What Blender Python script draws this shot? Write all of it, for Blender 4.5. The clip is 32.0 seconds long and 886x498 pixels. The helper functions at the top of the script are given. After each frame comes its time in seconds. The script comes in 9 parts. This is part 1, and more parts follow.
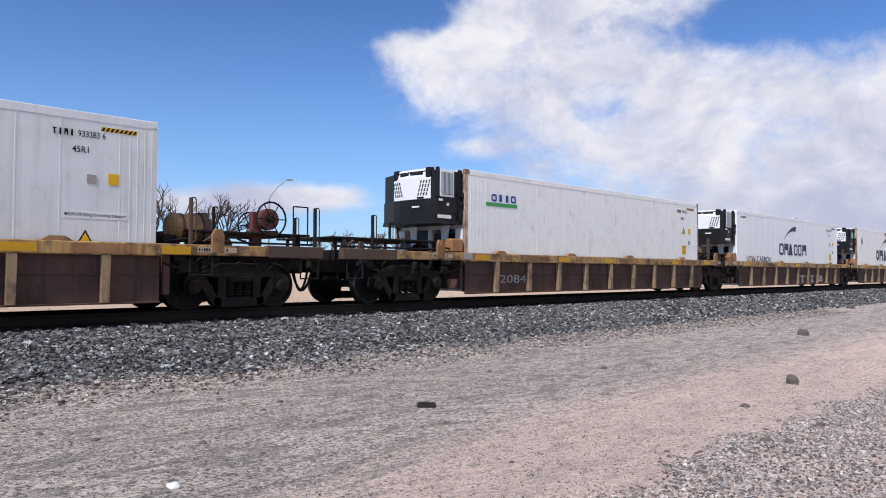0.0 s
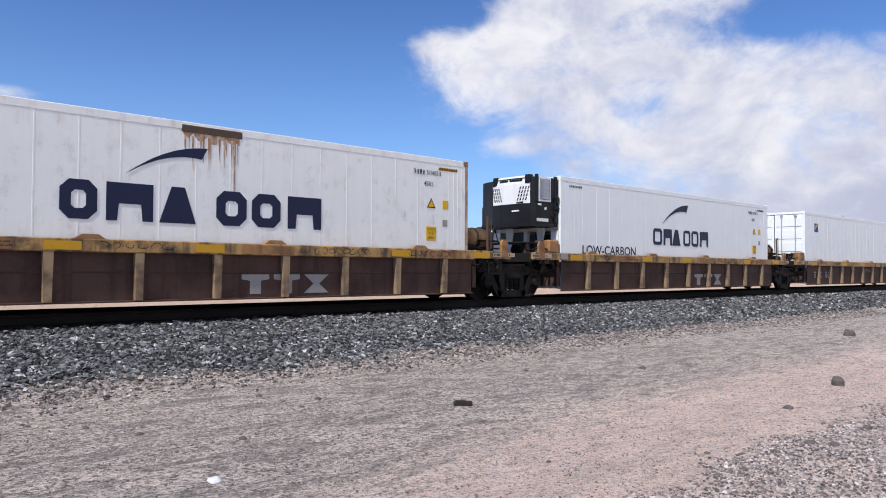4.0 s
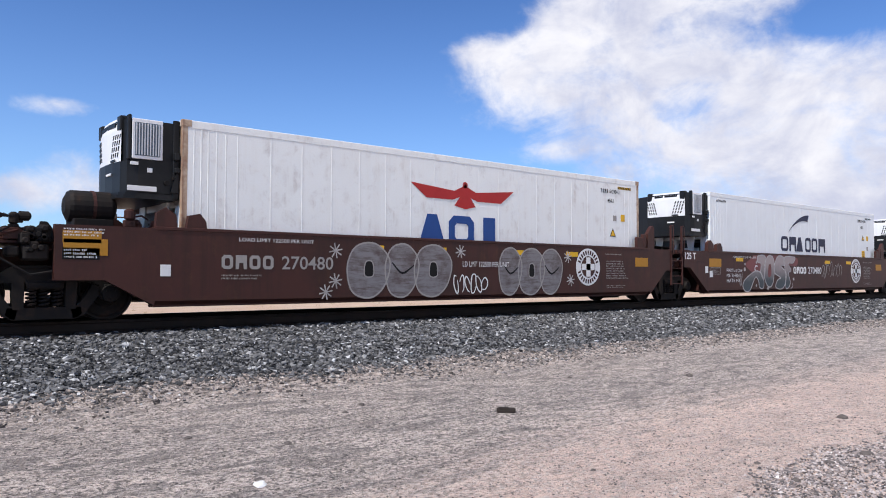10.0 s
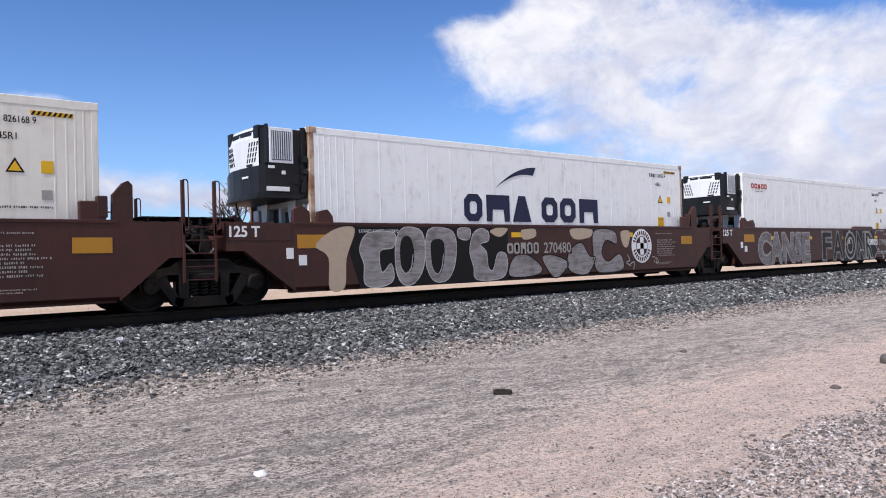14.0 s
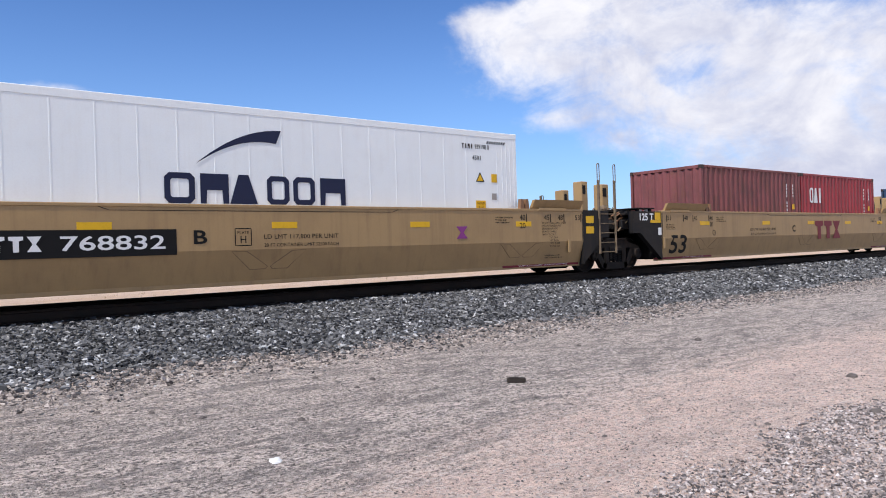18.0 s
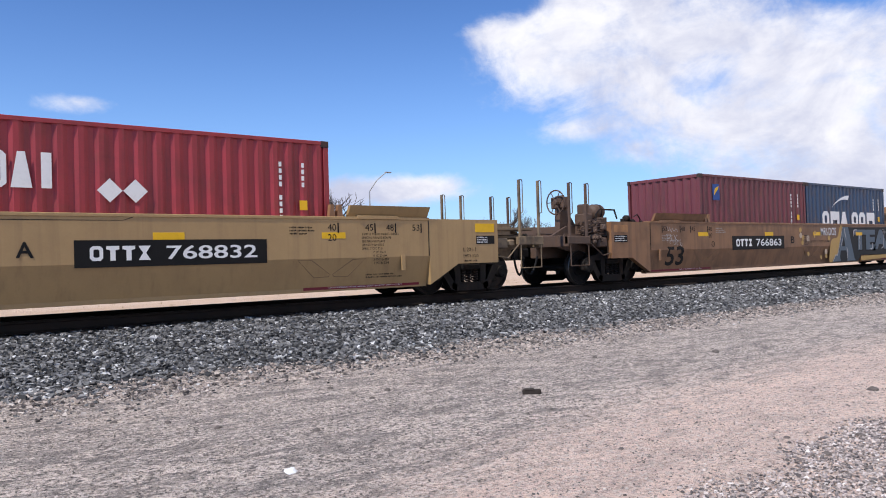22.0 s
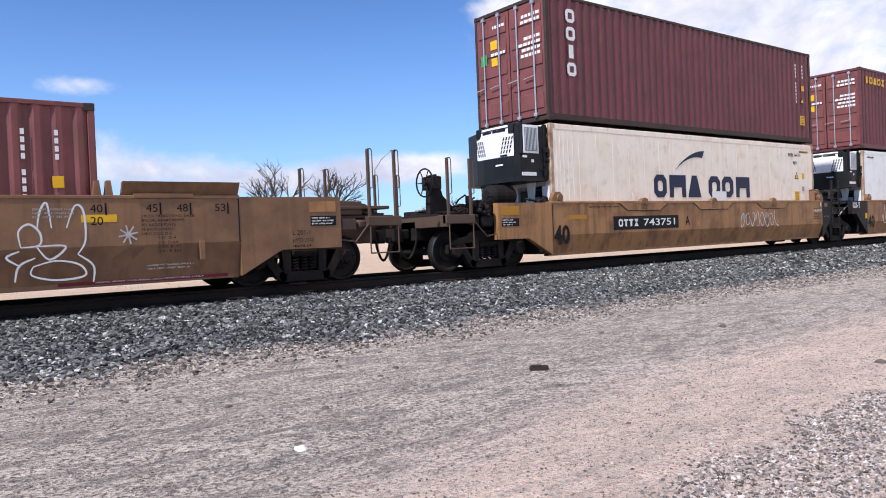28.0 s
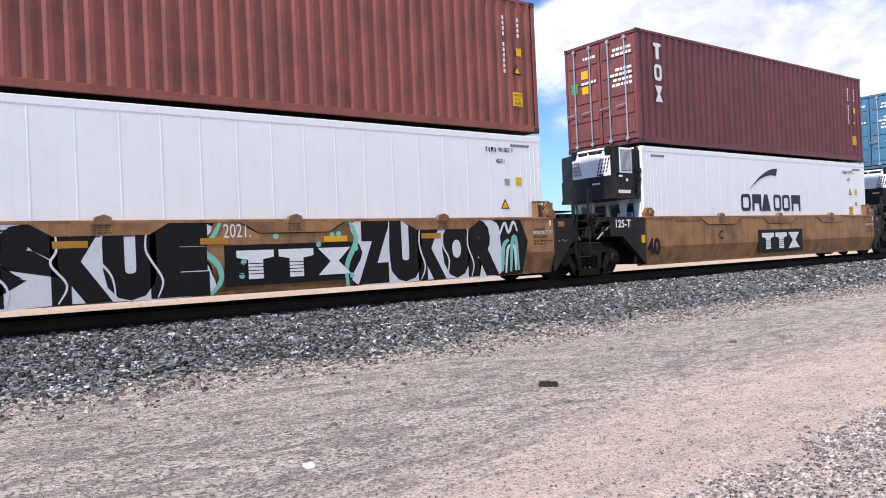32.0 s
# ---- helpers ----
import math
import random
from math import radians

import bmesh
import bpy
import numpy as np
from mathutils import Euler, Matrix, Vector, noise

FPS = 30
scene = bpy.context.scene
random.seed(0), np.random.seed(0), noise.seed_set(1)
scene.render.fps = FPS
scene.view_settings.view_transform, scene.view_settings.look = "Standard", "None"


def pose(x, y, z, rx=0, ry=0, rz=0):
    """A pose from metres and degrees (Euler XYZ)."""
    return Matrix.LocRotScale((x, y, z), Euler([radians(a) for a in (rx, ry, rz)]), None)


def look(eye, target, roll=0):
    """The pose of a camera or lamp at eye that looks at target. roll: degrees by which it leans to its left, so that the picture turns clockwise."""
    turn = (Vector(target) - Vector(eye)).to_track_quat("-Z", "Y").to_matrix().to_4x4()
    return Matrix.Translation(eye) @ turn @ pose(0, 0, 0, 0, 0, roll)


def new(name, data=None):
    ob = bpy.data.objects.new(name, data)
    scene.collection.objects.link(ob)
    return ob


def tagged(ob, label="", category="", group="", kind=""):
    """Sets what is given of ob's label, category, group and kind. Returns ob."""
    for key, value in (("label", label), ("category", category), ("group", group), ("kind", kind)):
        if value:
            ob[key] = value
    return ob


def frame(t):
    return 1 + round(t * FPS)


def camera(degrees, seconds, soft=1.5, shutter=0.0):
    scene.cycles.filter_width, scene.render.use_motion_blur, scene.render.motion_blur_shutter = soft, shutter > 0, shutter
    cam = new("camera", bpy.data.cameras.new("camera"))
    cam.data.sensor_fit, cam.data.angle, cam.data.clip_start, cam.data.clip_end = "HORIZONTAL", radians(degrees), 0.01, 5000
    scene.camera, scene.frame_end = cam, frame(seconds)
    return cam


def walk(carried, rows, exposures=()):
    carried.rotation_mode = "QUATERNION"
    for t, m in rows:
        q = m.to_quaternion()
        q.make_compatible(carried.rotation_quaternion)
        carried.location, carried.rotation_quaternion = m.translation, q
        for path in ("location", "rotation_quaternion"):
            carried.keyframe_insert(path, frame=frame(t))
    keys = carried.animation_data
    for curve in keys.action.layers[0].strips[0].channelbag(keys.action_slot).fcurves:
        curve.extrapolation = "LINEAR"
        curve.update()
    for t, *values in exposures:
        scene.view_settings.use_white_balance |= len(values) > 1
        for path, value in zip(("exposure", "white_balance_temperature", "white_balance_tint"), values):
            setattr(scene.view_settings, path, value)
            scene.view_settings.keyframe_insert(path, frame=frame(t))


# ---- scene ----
# the camera: held in the hand at one spot beside the track, turning slowly to the left
cam = camera(61.7, 32.0, soft=1.0)
EYE = (0.0, -11.765, 0.706)
PATH = (
    (0, -45.84, 1.70, -0.26), (0.5, -45.85, 1.66, -0.23), (1, -45.45, 1.81, -0.16), (1.5, -44.81, 1.88, -0.05), (2, -44.15, 1.96, 0.02),
    (2.5, -43.57, 1.78, -0.11), (3, -43.18, 1.71, -0.18), (3.5, -43.03, 1.65, -0.25), (4, -43.02, 1.57, -0.33), (4.5, -43.12, 1.47, -0.37),
    (6.5, -43.37, 1.76, -0.11), (7, -43.25, 2.01, -0.11), (7.5, -43.14, 2.20, -0.25), (8, -42.91, 2.26, -0.43), (8.5, -42.41, 2.20, -0.61),
    (9, -41.67, 2.08, -0.66), (9.5, -40.60, 2.03, -0.47), (10, -39.76, 2.04, -0.17), (10.5, -39.19, 2.17, 0.35), (11, -39.29, 2.02, 0.76),
    (11.5, -39.75, 1.77, 1.13), (12, -40.31, 1.44, 1.36), (12.5, -40.73, 1.24, 1.40), (13, -40.89, 1.10, 1.45), (13.5, -40.67, 1.02, 1.54),
    (14, -40.33, 0.83, 1.68), (14.5, -40.05, 0.67, 1.80), (16.5, -39.79, -0.10, 1.77), (17, -39.70, -0.10, 1.73), (17.5, -39.46, -0.08, 1.79),
    (18, -39.29, -0.03, 1.80), (18.5, -39.17, 0.14, 1.90), (19, -39.16, 0.20, 1.99), (19.5, -39.12, 0.34, 2.02), (20, -39.01, 0.47, 1.99),
    (20.5, -38.89, 0.55, 1.91), (21, -38.68, 0.68, 1.80), (21.5, -38.32, 0.81, 1.71), (22, -38.11, 0.83, 1.70), (22.5, -37.98, 0.66, 1.66),
    (23, -37.91, 0.36, 1.59), (23.5, -37.83, 0.03, 1.58), (24, -37.78, -0.23, 1.53), (24.5, -37.83, -0.31, 1.49), (25, -37.95, -0.35, 1.49),
    (25.5, -37.98, -0.33, 1.55), (27.5, -37.73, -0.77, 2.23), (28, -37.64, -0.86, 2.39), (28.5, -37.52, -0.57, 2.52), (29, -37.46, -0.33, 2.66),
    (29.5, -37.45, -0.16, 2.84), (30, -37.47, -0.01, 2.97), (30.5, -37.46, 0.14, 3.01), (31, -37.40, 0.19, 2.87), (31.5, -37.31, 0.25, 2.69),
    (32, -36.99, 0.39, 2.53),
)
walk(cam, [(t, pose(*EYE, 90 + p, r, y)) for t, y, p, r in PATH],
     exposures=((0, -0.12), (7.5, -0.08), (8.6, 0.06), (9.2, 0.06), (10, 0.0), (18, 0.0), (22, 0.06), (25, 0.12), (27.5, 0.15), (28, 0.15), (29, 0.26), (30, 0.28), (32, 0.27)))

# ---- sky and light ----
SUN_AZ, SUN_EL = -101.0, 50.0          # degrees: from +y towards +x, and above the horizon
world = bpy.data.worlds.new("sky")
scene.world = world
world.use_nodes = True
WT = world.node_tree
WT.nodes.clear()


def wnode(kind, **values):
    n = WT.nodes.new(kind)
    if "operation" in values:
        n.operation = values["operation"]
    if "data_type" in values:
        n.data_type = values["data_type"]
    if "blend_type" in values:
        n.blend_type = values["blend_type"]
    if "interpolation_type" in values:
        n.interpolation_type = values["interpolation_type"]
    return n


def wmath(op, a, b=None, c=None):
    n = wnode("ShaderNodeMath", operation=op)
    for i, v in enumerate((a, b, c)):
        if v is None:
            continue
        if isinstance(v, (int, float)):
            n.inputs[i].default_value = v
        else:
            WT.links.new(v, n.inputs[i])
    return n.outputs[0]


def build_sky():
    sky = wnode("ShaderNodeTexSky")
    sky.sky_type, sky.sun_disc = "NISHITA", False
    sky.sun_elevation, sky.sun_rotation = radians(SUN_EL), radians(SUN_AZ)
    sky.air_density, sky.dust_density, sky.ozone_density = 1.0, 0.3, 3.0
    co = wnode("ShaderNodeTexCoord")
    xyz = wnode("ShaderNodeSeparateXYZ")
    WT.links.new(co.outputs["Generated"], xyz.inputs[0])
    az = wmath("MULTIPLY", wmath("ARCTAN2", xyz.outputs[0], xyz.outputs[1]), 57.2958)
    el = wmath("MULTIPLY", wmath("ARCSINE", xyz.outputs[2]), 57.2958)
    flat = wnode("ShaderNodeCombineXYZ")
    WT.links.new(wmath("MULTIPLY", az, 0.1), flat.inputs[0])
    WT.links.new(wmath("MULTIPLY", el, 0.14), flat.inputs[1])
    WT.links.new(xyz.outputs[1], flat.inputs[2])

    def fbm(scale, detail, rough, warp):
        n = wnode("ShaderNodeTexNoise")
        n.inputs["Scale"].default_value, n.inputs["Detail"].default_value = scale, detail
        n.inputs["Roughness"].default_value, n.inputs["Distortion"].default_value = rough, warp
        WT.links.new(flat.outputs[0], n.inputs["Vector"])
        return n.outputs[0]

    def bank(a, e, wa, we, gain):
        da = wmath("DIVIDE", wmath("SUBTRACT", az, a), wa)
        de = wmath("DIVIDE", wmath("SUBTRACT", el, e), we)
        r = wmath("ADD", wmath("MULTIPLY", da, da), wmath("MULTIPLY", de, de))
        return wmath("MULTIPLY", wmath("EXPONENT", wmath("MULTIPLY", r, -1.0)), gain)

    # the great bank to the right: a level foot that falls away, and a steep left edge
    foot = wmath("ADD", wmath("SUBTRACT", el, 13.2), wmath("MULTIPLY", wmath("SUBTRACT", az, 41.0), 0.5))
    edge = wmath("SUBTRACT", wmath("SUBTRACT", az, 40.9), wmath("MULTIPLY", wmath("MAXIMUM", wmath("SUBTRACT", el, 17.0), 0.0), 1.7))
    inside = wmath("SMOOTH_MIN", wmath("MULTIPLY", foot, 0.9), edge, 2.0)
    total = wmath("MULTIPLY", wmath("MAXIMUM", wmath("MINIMUM", inside, 3.6), -3.6), 0.15)
    # and smaller banks and gaps: azimuth, elevation, half widths, strength
    BANKS = ((74, 18.8, 8.0, 3.6, -1.15), (67, 17.3, 3.4, 1.3, -0.55), (58.5, 12.0, 3.0, 1.0, -0.22), (82, 22, 8, 5, -0.5), (47.5, 9.3, 3.2, 1.0, 0.42), (42.5, 17.4, 2.2, 1.2, 0.18), (35.5, 5.5, 6.5, 1.4, 1.15), (45.5, 18.8, 1.6, 0.9, -0.35), (62, 3.6, 14, 1.8, 0.5),
             (12.4, 11.5, 3.6, 0.9, 0.80), (13.0, 8.2, 3.0, 1.3, 0.50), (12, 5.8, 9, 1.9, 1.05), (25, 5.0, 8, 1.6, 0.92), (-4, 6, 8, 2.5, 1.3), (52.5, 7.4, 2.5, 1.0, 0.30),
             # unseen wide banks; those behind the camera are added to brighten the near sides
             (-60, 30, 40, 18, 0.6), (130, 30, 40, 22, 0.7), (170, 35, 50, 25, 0.6), (-140, 35, 50, 25, 0.6))
    for row in BANKS:
        total = wmath("ADD", total, bank(*row))
    soft = fbm(1.7, 10, 0.60, 0.5)
    fine = fbm(6.5, 8, 0.64, 0.35)
    shape = wmath("ADD", total, wmath("MULTIPLY", wmath("SUBTRACT", soft, 0.5), 1.25))
    shape = wmath("ADD", shape, wmath("MULTIPLY", wmath("SUBTRACT", fine, 0.5), 0.42))
    cover = wnode("ShaderNodeMapRange", interpolation_type="SMOOTHSTEP")
    cover.inputs[1].default_value, cover.inputs[2].default_value = -0.12, 0.62
    WT.links.new(shape, cover.inputs[0])
    # bright billows, lavender hollows, and a flat grey foot towards the horizon
    low = wnode("ShaderNodeMapRange")
    low.inputs[1].default_value, low.inputs[2].default_value = 12.0, 3.0
    WT.links.new(el, low.inputs[0])
    body = wnode("ShaderNodeMapRange", interpolation_type="SMOOTHSTEP")
    body.inputs[1].default_value, body.inputs[2].default_value = 0.28, 0.84
    hollow = wmath("ADD", fbm(1.15, 9, 0.58, 0.7), wmath("MULTIPLY", wmath("SUBTRACT", fbm(4.0, 7, 0.6, 0.4), 0.5), 0.35))
    WT.links.new(wmath("ADD", hollow, wmath("MULTIPLY", low.outputs[0], 0.22)), body.inputs[0])
    tone = wnode("ShaderNodeMix", data_type="RGBA")
    tone.inputs[6].default_value, tone.inputs[7].default_value = (0.905, 0.90, 0.945, 1), (0.51, 0.54, 0.70, 1)
    WT.links.new(body.outputs[0], tone.inputs[0])
    # gradient of clear sky
    tint = wnode("ShaderNodeMix", data_type="RGBA", blend_type="MULTIPLY")
    tint.inputs[0].default_value, tint.inputs[7].default_value = 1.0, SKY_TINT
    deep = wnode("ShaderNodeMapRange")
    deep.inputs[1].default_value, deep.inputs[2].default_value, deep.inputs[3].default_value, deep.inputs[4].default_value = 7.0, 21.0, 1.0, 0.80
    WT.links.new(el, deep.inputs[0])
    zenith = wnode("ShaderNodeVectorMath", operation="SCALE")
    WT.links.new(sky.outputs[0], zenith.inputs[0])
    WT.links.new(deep.outputs[0], zenith.inputs["Scale"])
    WT.links.new(zenith.outputs[0], tint.inputs[6])
    haze = wnode("ShaderNodeMix", data_type="RGBA")
    haze.inputs[7].default_value = (6.3, 8.5, 10.2, 1)
    WT.links.new(wmath("MULTIPLY", wmath("EXPONENT", wmath("MULTIPLY", wmath("ABSOLUTE", el), -0.12)), 0.75), haze.inputs[0])
    WT.links.new(tint.outputs[2], haze.inputs[6])
    clouds = wnode("ShaderNodeMix", data_type="RGBA")
    WT.links.new(cover.outputs[0], clouds.inputs[0])
    WT.links.new(haze.outputs[2], clouds.inputs[6])
    lit = wnode("ShaderNodeVectorMath", operation="SCALE")
    lit.inputs["Scale"].default_value = CLOUD_GAIN
    WT.links.new(tone.outputs[2], lit.inputs[0])
    WT.links.new(lit.outputs[0], clouds.inputs[7])
    back = wnode("ShaderNodeBackground")
    back.inputs[1].default_value = 0.1
    WT.links.new(clouds.outputs[2], back.inputs[0])
    out = wnode("ShaderNodeOutputWorld")
    WT.links.new(back.outputs[0], out.inputs[0])


SKY_TINT, CLOUD_GAIN = (0.51, 0.94, 1.64, 1), 11.0
build_sky()
sun = new("sun", bpy.data.lights.new("sun", "SUN"))
sun.data.energy, sun.data.angle, sun.data.color = 4.8, radians(1.5), (1.0, 0.95, 0.88)
_a, _e = radians(SUN_AZ), radians(SUN_EL)
sun.matrix_world = look((math.sin(_a) * math.cos(_e) * 50, math.cos(_a) * math.cos(_e) * 50, math.sin(_e) * 50), (0, 0, 0))
scene.view_settings.exposure = 0.0


# ---- materials ----
def mat_base(name):
    m = bpy.data.materials.new(name)
    m.use_nodes = True
    t = m.node_tree
    return m, t, t.nodes["Principled BSDF"]


def tex(t, kind, vec=None, **inputs):
    n = t.nodes.new(kind)
    for k, v in inputs.items():
        n.inputs[k].default_value = v
    if vec is not None:
        t.links.new(vec, n.inputs["Vector"])
    return n


def ramp(t, fac, lo, hi):
    n = t.nodes.new("ShaderNodeMapRange")
    n.inputs[1].default_value, n.inputs[2].default_value = lo, hi
    t.links.new(fac, n.inputs[0])
    return n.outputs[0]


def mixc(t, fac, a, b, mode="MIX"):
    n = t.nodes.new("ShaderNodeMix")
    n.data_type, n.blend_type = "RGBA", mode
    for sock, v in ((n.inputs[0], fac), (n.inputs[6], a), (n.inputs[7], b)):
        if isinstance(v, (int, float)):
            sock.default_value = v
        elif isinstance(v, tuple):
            sock.default_value = (*v, 1) if len(v) == 3 else v
        else:
            t.links.new(v, sock)
    return n.outputs[2]


def times(t, a, b):
    n = t.nodes.new("ShaderNodeMath")
    n.operation = "MULTIPLY"
    t.links.new(a, n.inputs[0])
    if isinstance(b, (int, float)):
        n.inputs[1].default_value = b
    else:
        t.links.new(b, n.inputs[1])
    return n.outputs[0]


def stretched(t, vec, scale):
    n = t.nodes.new("ShaderNodeMapping")
    n.inputs["Scale"].default_value = scale
    t.links.new(vec, n.inputs[0])
    return n.outputs[0]


def bumped(t, bsdf, height, strength, distance=0.01):
    n = t.nodes.new("ShaderNodeBump")
    n.inputs["Strength"].default_value, n.inputs["Distance"].default_value = strength, distance
    t.links.new(height, n.inputs["Height"])
    t.links.new(n.outputs[0], bsdf.inputs["Normal"])


def paint(name, base, rough=0.5, dirt=(0.09, 0.065, 0.05), amount=0.35, streak=0.35, rust=0.0, metal=0.0, bump=0.12, scale=1.3, gloss=0.5):
    """Painted steel with patchy dirt, runs down the side, rust spots and fine relief, in metres."""
    m, t, b = mat_base(name)
    co = t.nodes.new("ShaderNodeTexCoord").outputs["Object"]
    info = t.nodes.new("ShaderNodeObjectInfo")
    shift = t.nodes.new("ShaderNodeVectorMath")
    shift.operation = "ADD"
    t.links.new(co, shift.inputs[0])
    jump = t.nodes.new("ShaderNodeCombineXYZ")
    t.links.new(times(t, info.outputs["Random"], 40.0), jump.inputs[0])
    t.links.new(jump.outputs[0], shift.inputs[1])
    v = shift.outputs[0]
    patch = tex(t, "ShaderNodeTexNoise", v, Scale=scale, Detail=6.0, Roughness=0.62)
    runs = tex(t, "ShaderNodeTexNoise", stretched(t, v, (7.0, 7.0, 0.35)), Scale=1.0, Detail=5.0, Roughness=0.6)
    fine = tex(t, "ShaderNodeTexNoise", v, Scale=38.0, Detail=4.0, Roughness=0.6)
    col = mixc(t, times(t, ramp(t, patch.outputs[0], 0.45, 0.66), amount), base, dirt)
    col = mixc(t, times(t, ramp(t, runs.outputs[0], 0.5, 0.70), streak), col, dirt)
    if rust > 0:
        spots = tex(t, "ShaderNodeTexNoise", v, Scale=2.6, Detail=8.0, Roughness=0.7, Distortion=0.4)
        veins = tex(t, "ShaderNodeTexNoise", stretched(t, v, (5.0, 5.0, 0.6)), Scale=1.4, Detail=6.0, Roughness=0.65)
        both = times(t, ramp(t, spots.outputs[0], 0.5, 0.66), ramp(t, veins.outputs[0], 0.42, 0.62))
        rcol = mixc(t, fine.outputs[0], (0.10, 0.035, 0.015), (0.26, 0.11, 0.04))
        col = mixc(t, times(t, both, rust), col, rcol)
    col = mixc(t, times(t, ramp(t, fine.outputs[0], 0.45, 0.75), 0.12), col, dirt)
    t.links.new(col, b.inputs["Base Color"])
    b.inputs["Metallic"].default_value = metal
    b.inputs["Specular IOR Level"].default_value = gloss
    b.inputs["Roughness"].default_value = rough
    bumped(t, b, patch.outputs[0] if bump < 0.1 else fine.outputs[0], bump, 0.006)
    return m


def stone(name, dark, light, white, grain=60.0, per_island=True):
    m, t, b = mat_base(name)
    co = t.nodes.new("ShaderNodeTexCoord").outputs["Object"]
    geo = t.nodes.new("ShaderNodeNewGeometry")
    n = tex(t, "ShaderNodeTexNoise", co, Scale=grain, Detail=5.0, Roughness=0.65)
    r = geo.outputs["Random Per Island"]
    col = mixc(t, ramp(t, r, 0.12, 0.95), dark, light)
    col = mixc(t, ramp(t, r, 0.93, 0.96), col, white)
    col = mixc(t, times(t, ramp(t, n.outputs[0], 0.4, 0.7), 0.35), col, dark)
    t.links.new(col, b.inputs["Base Color"])
    b.inputs["Roughness"].default_value = 0.85
    bumped(t, b, n.outputs[0], 0.4, 0.006)
    return m


def ground_mat():
    m, t, b = mat_base("packed dirt and fine gravel")
    co = t.nodes.new("ShaderNodeTexCoord").outputs["Object"]
    turn = t.nodes.new("ShaderNodeMapping")
    turn.inputs["Rotation"].default_value = (0, 0, radians(-4))
    turn.inputs["Scale"].default_value = (0.35, 1.3, 1)
    t.links.new(co, turn.inputs[0])
    big = tex(t, "ShaderNodeTexNoise", turn.outputs[0], Scale=0.9, Detail=5.0, Roughness=0.6, Distortion=0.6)
    ruts = tex(t, "ShaderNodeTexNoise", stretched(t, turn.outputs[0], (2.6, 2.0, 1)), Scale=1.7, Detail=9.0, Roughness=0.70, Distortion=0.5)
    grit = tex(t, "ShaderNodeTexNoise", stretched(t, co, (0.75, 1.0, 1.0)), Scale=30.0, Detail=5.0, Roughness=0.78)
    peb = tex(t, "ShaderNodeTexVoronoi", co, Scale=38.0)
    place = t.nodes.new("ShaderNodeSeparateXYZ")
    t.links.new(co, place.inputs[0])

    def calc(op, a, b, c=None):
        n = t.nodes.new("ShaderNodeMath")
        n.operation = op
        for i, q in enumerate((a, b, c)):
            if isinstance(q, (int, float)):
                n.inputs[i].default_value = q
            elif q is not None:
                t.links.new(q, n.inputs[i])
        return n.outputs[0]
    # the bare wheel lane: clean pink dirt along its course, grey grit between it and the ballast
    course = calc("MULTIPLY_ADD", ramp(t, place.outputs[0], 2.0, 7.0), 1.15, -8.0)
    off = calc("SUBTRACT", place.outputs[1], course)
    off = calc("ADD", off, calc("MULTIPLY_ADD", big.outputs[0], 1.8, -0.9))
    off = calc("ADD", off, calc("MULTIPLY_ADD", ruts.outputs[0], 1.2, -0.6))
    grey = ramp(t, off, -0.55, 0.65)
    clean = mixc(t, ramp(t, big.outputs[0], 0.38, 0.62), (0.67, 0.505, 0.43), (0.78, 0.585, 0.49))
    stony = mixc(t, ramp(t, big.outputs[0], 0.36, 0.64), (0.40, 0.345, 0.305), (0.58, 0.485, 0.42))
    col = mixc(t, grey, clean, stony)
    amount = calc("MULTIPLY_ADD", grey, 0.62, 0.30)
    mid = tex(t, "ShaderNodeTexNoise", stretched(t, turn.outputs[0], (1.7, 1.25, 1)), Scale=9.0, Detail=8.0, Roughness=0.75)
    col = mixc(t, calc("MULTIPLY", ramp(t, mid.outputs[0], 0.53, 0.58), times(t, amount, 0.75)), col, (0.12, 0.108, 0.102))
    col = mixc(t, calc("MULTIPLY", ramp(t, grit.outputs[0], 0.50, 0.58), calc("MULTIPLY_ADD", grey, 0.50, 0.35)), col, (0.78, 0.68, 0.62))
    col = mixc(t, calc("MULTIPLY", ramp(t, grit.outputs[0], 0.475, 0.40), calc("MULTIPLY_ADD", grey, 0.60, 0.30)), col, (0.07, 0.064, 0.062))
    cell = t.nodes.new("ShaderNodeSeparateColor")
    t.links.new(peb.outputs["Color"], cell.inputs[0])
    col = mixc(t, times(t, ramp(t, cell.outputs[0], 0.74, 0.84), 0.55), col, (0.66, 0.58, 0.53))
    col = mixc(t, calc("MULTIPLY", ramp(t, cell.outputs[1], 0.80, 0.90), calc("MULTIPLY_ADD", grey, 0.35, 0.30)), col, (0.085, 0.078, 0.076))
    drag = tex(t, "ShaderNodeTexNoise", stretched(t, turn.outputs[0], (4.2, 2.6, 1)), Scale=2.4, Detail=9.0, Roughness=0.70, Distortion=0.4)
    smear = calc("MULTIPLY", ramp(t, ruts.outputs[0], 0.505, 0.57), amount)
    col = mixc(t, times(t, smear, 0.62), col, (0.165, 0.149, 0.141))
    col = mixc(t, times(t, calc("MULTIPLY", ramp(t, drag.outputs[0], 0.545, 0.60), amount), 0.60), col, (0.15, 0.136, 0.130))
    col = mixc(t, times(t, ramp(t, drag.outputs[0], 0.44, 0.36), 0.30), col, (0.68, 0.57, 0.50))
    # the far side of the line: dry pale grass land
    far = ramp(t, place.outputs[1], 4.0, 7.0)
    dry = mixc(t, ramp(t, big.outputs[0], 0.35, 0.65), (0.56, 0.395, 0.275), (0.63, 0.48, 0.375))
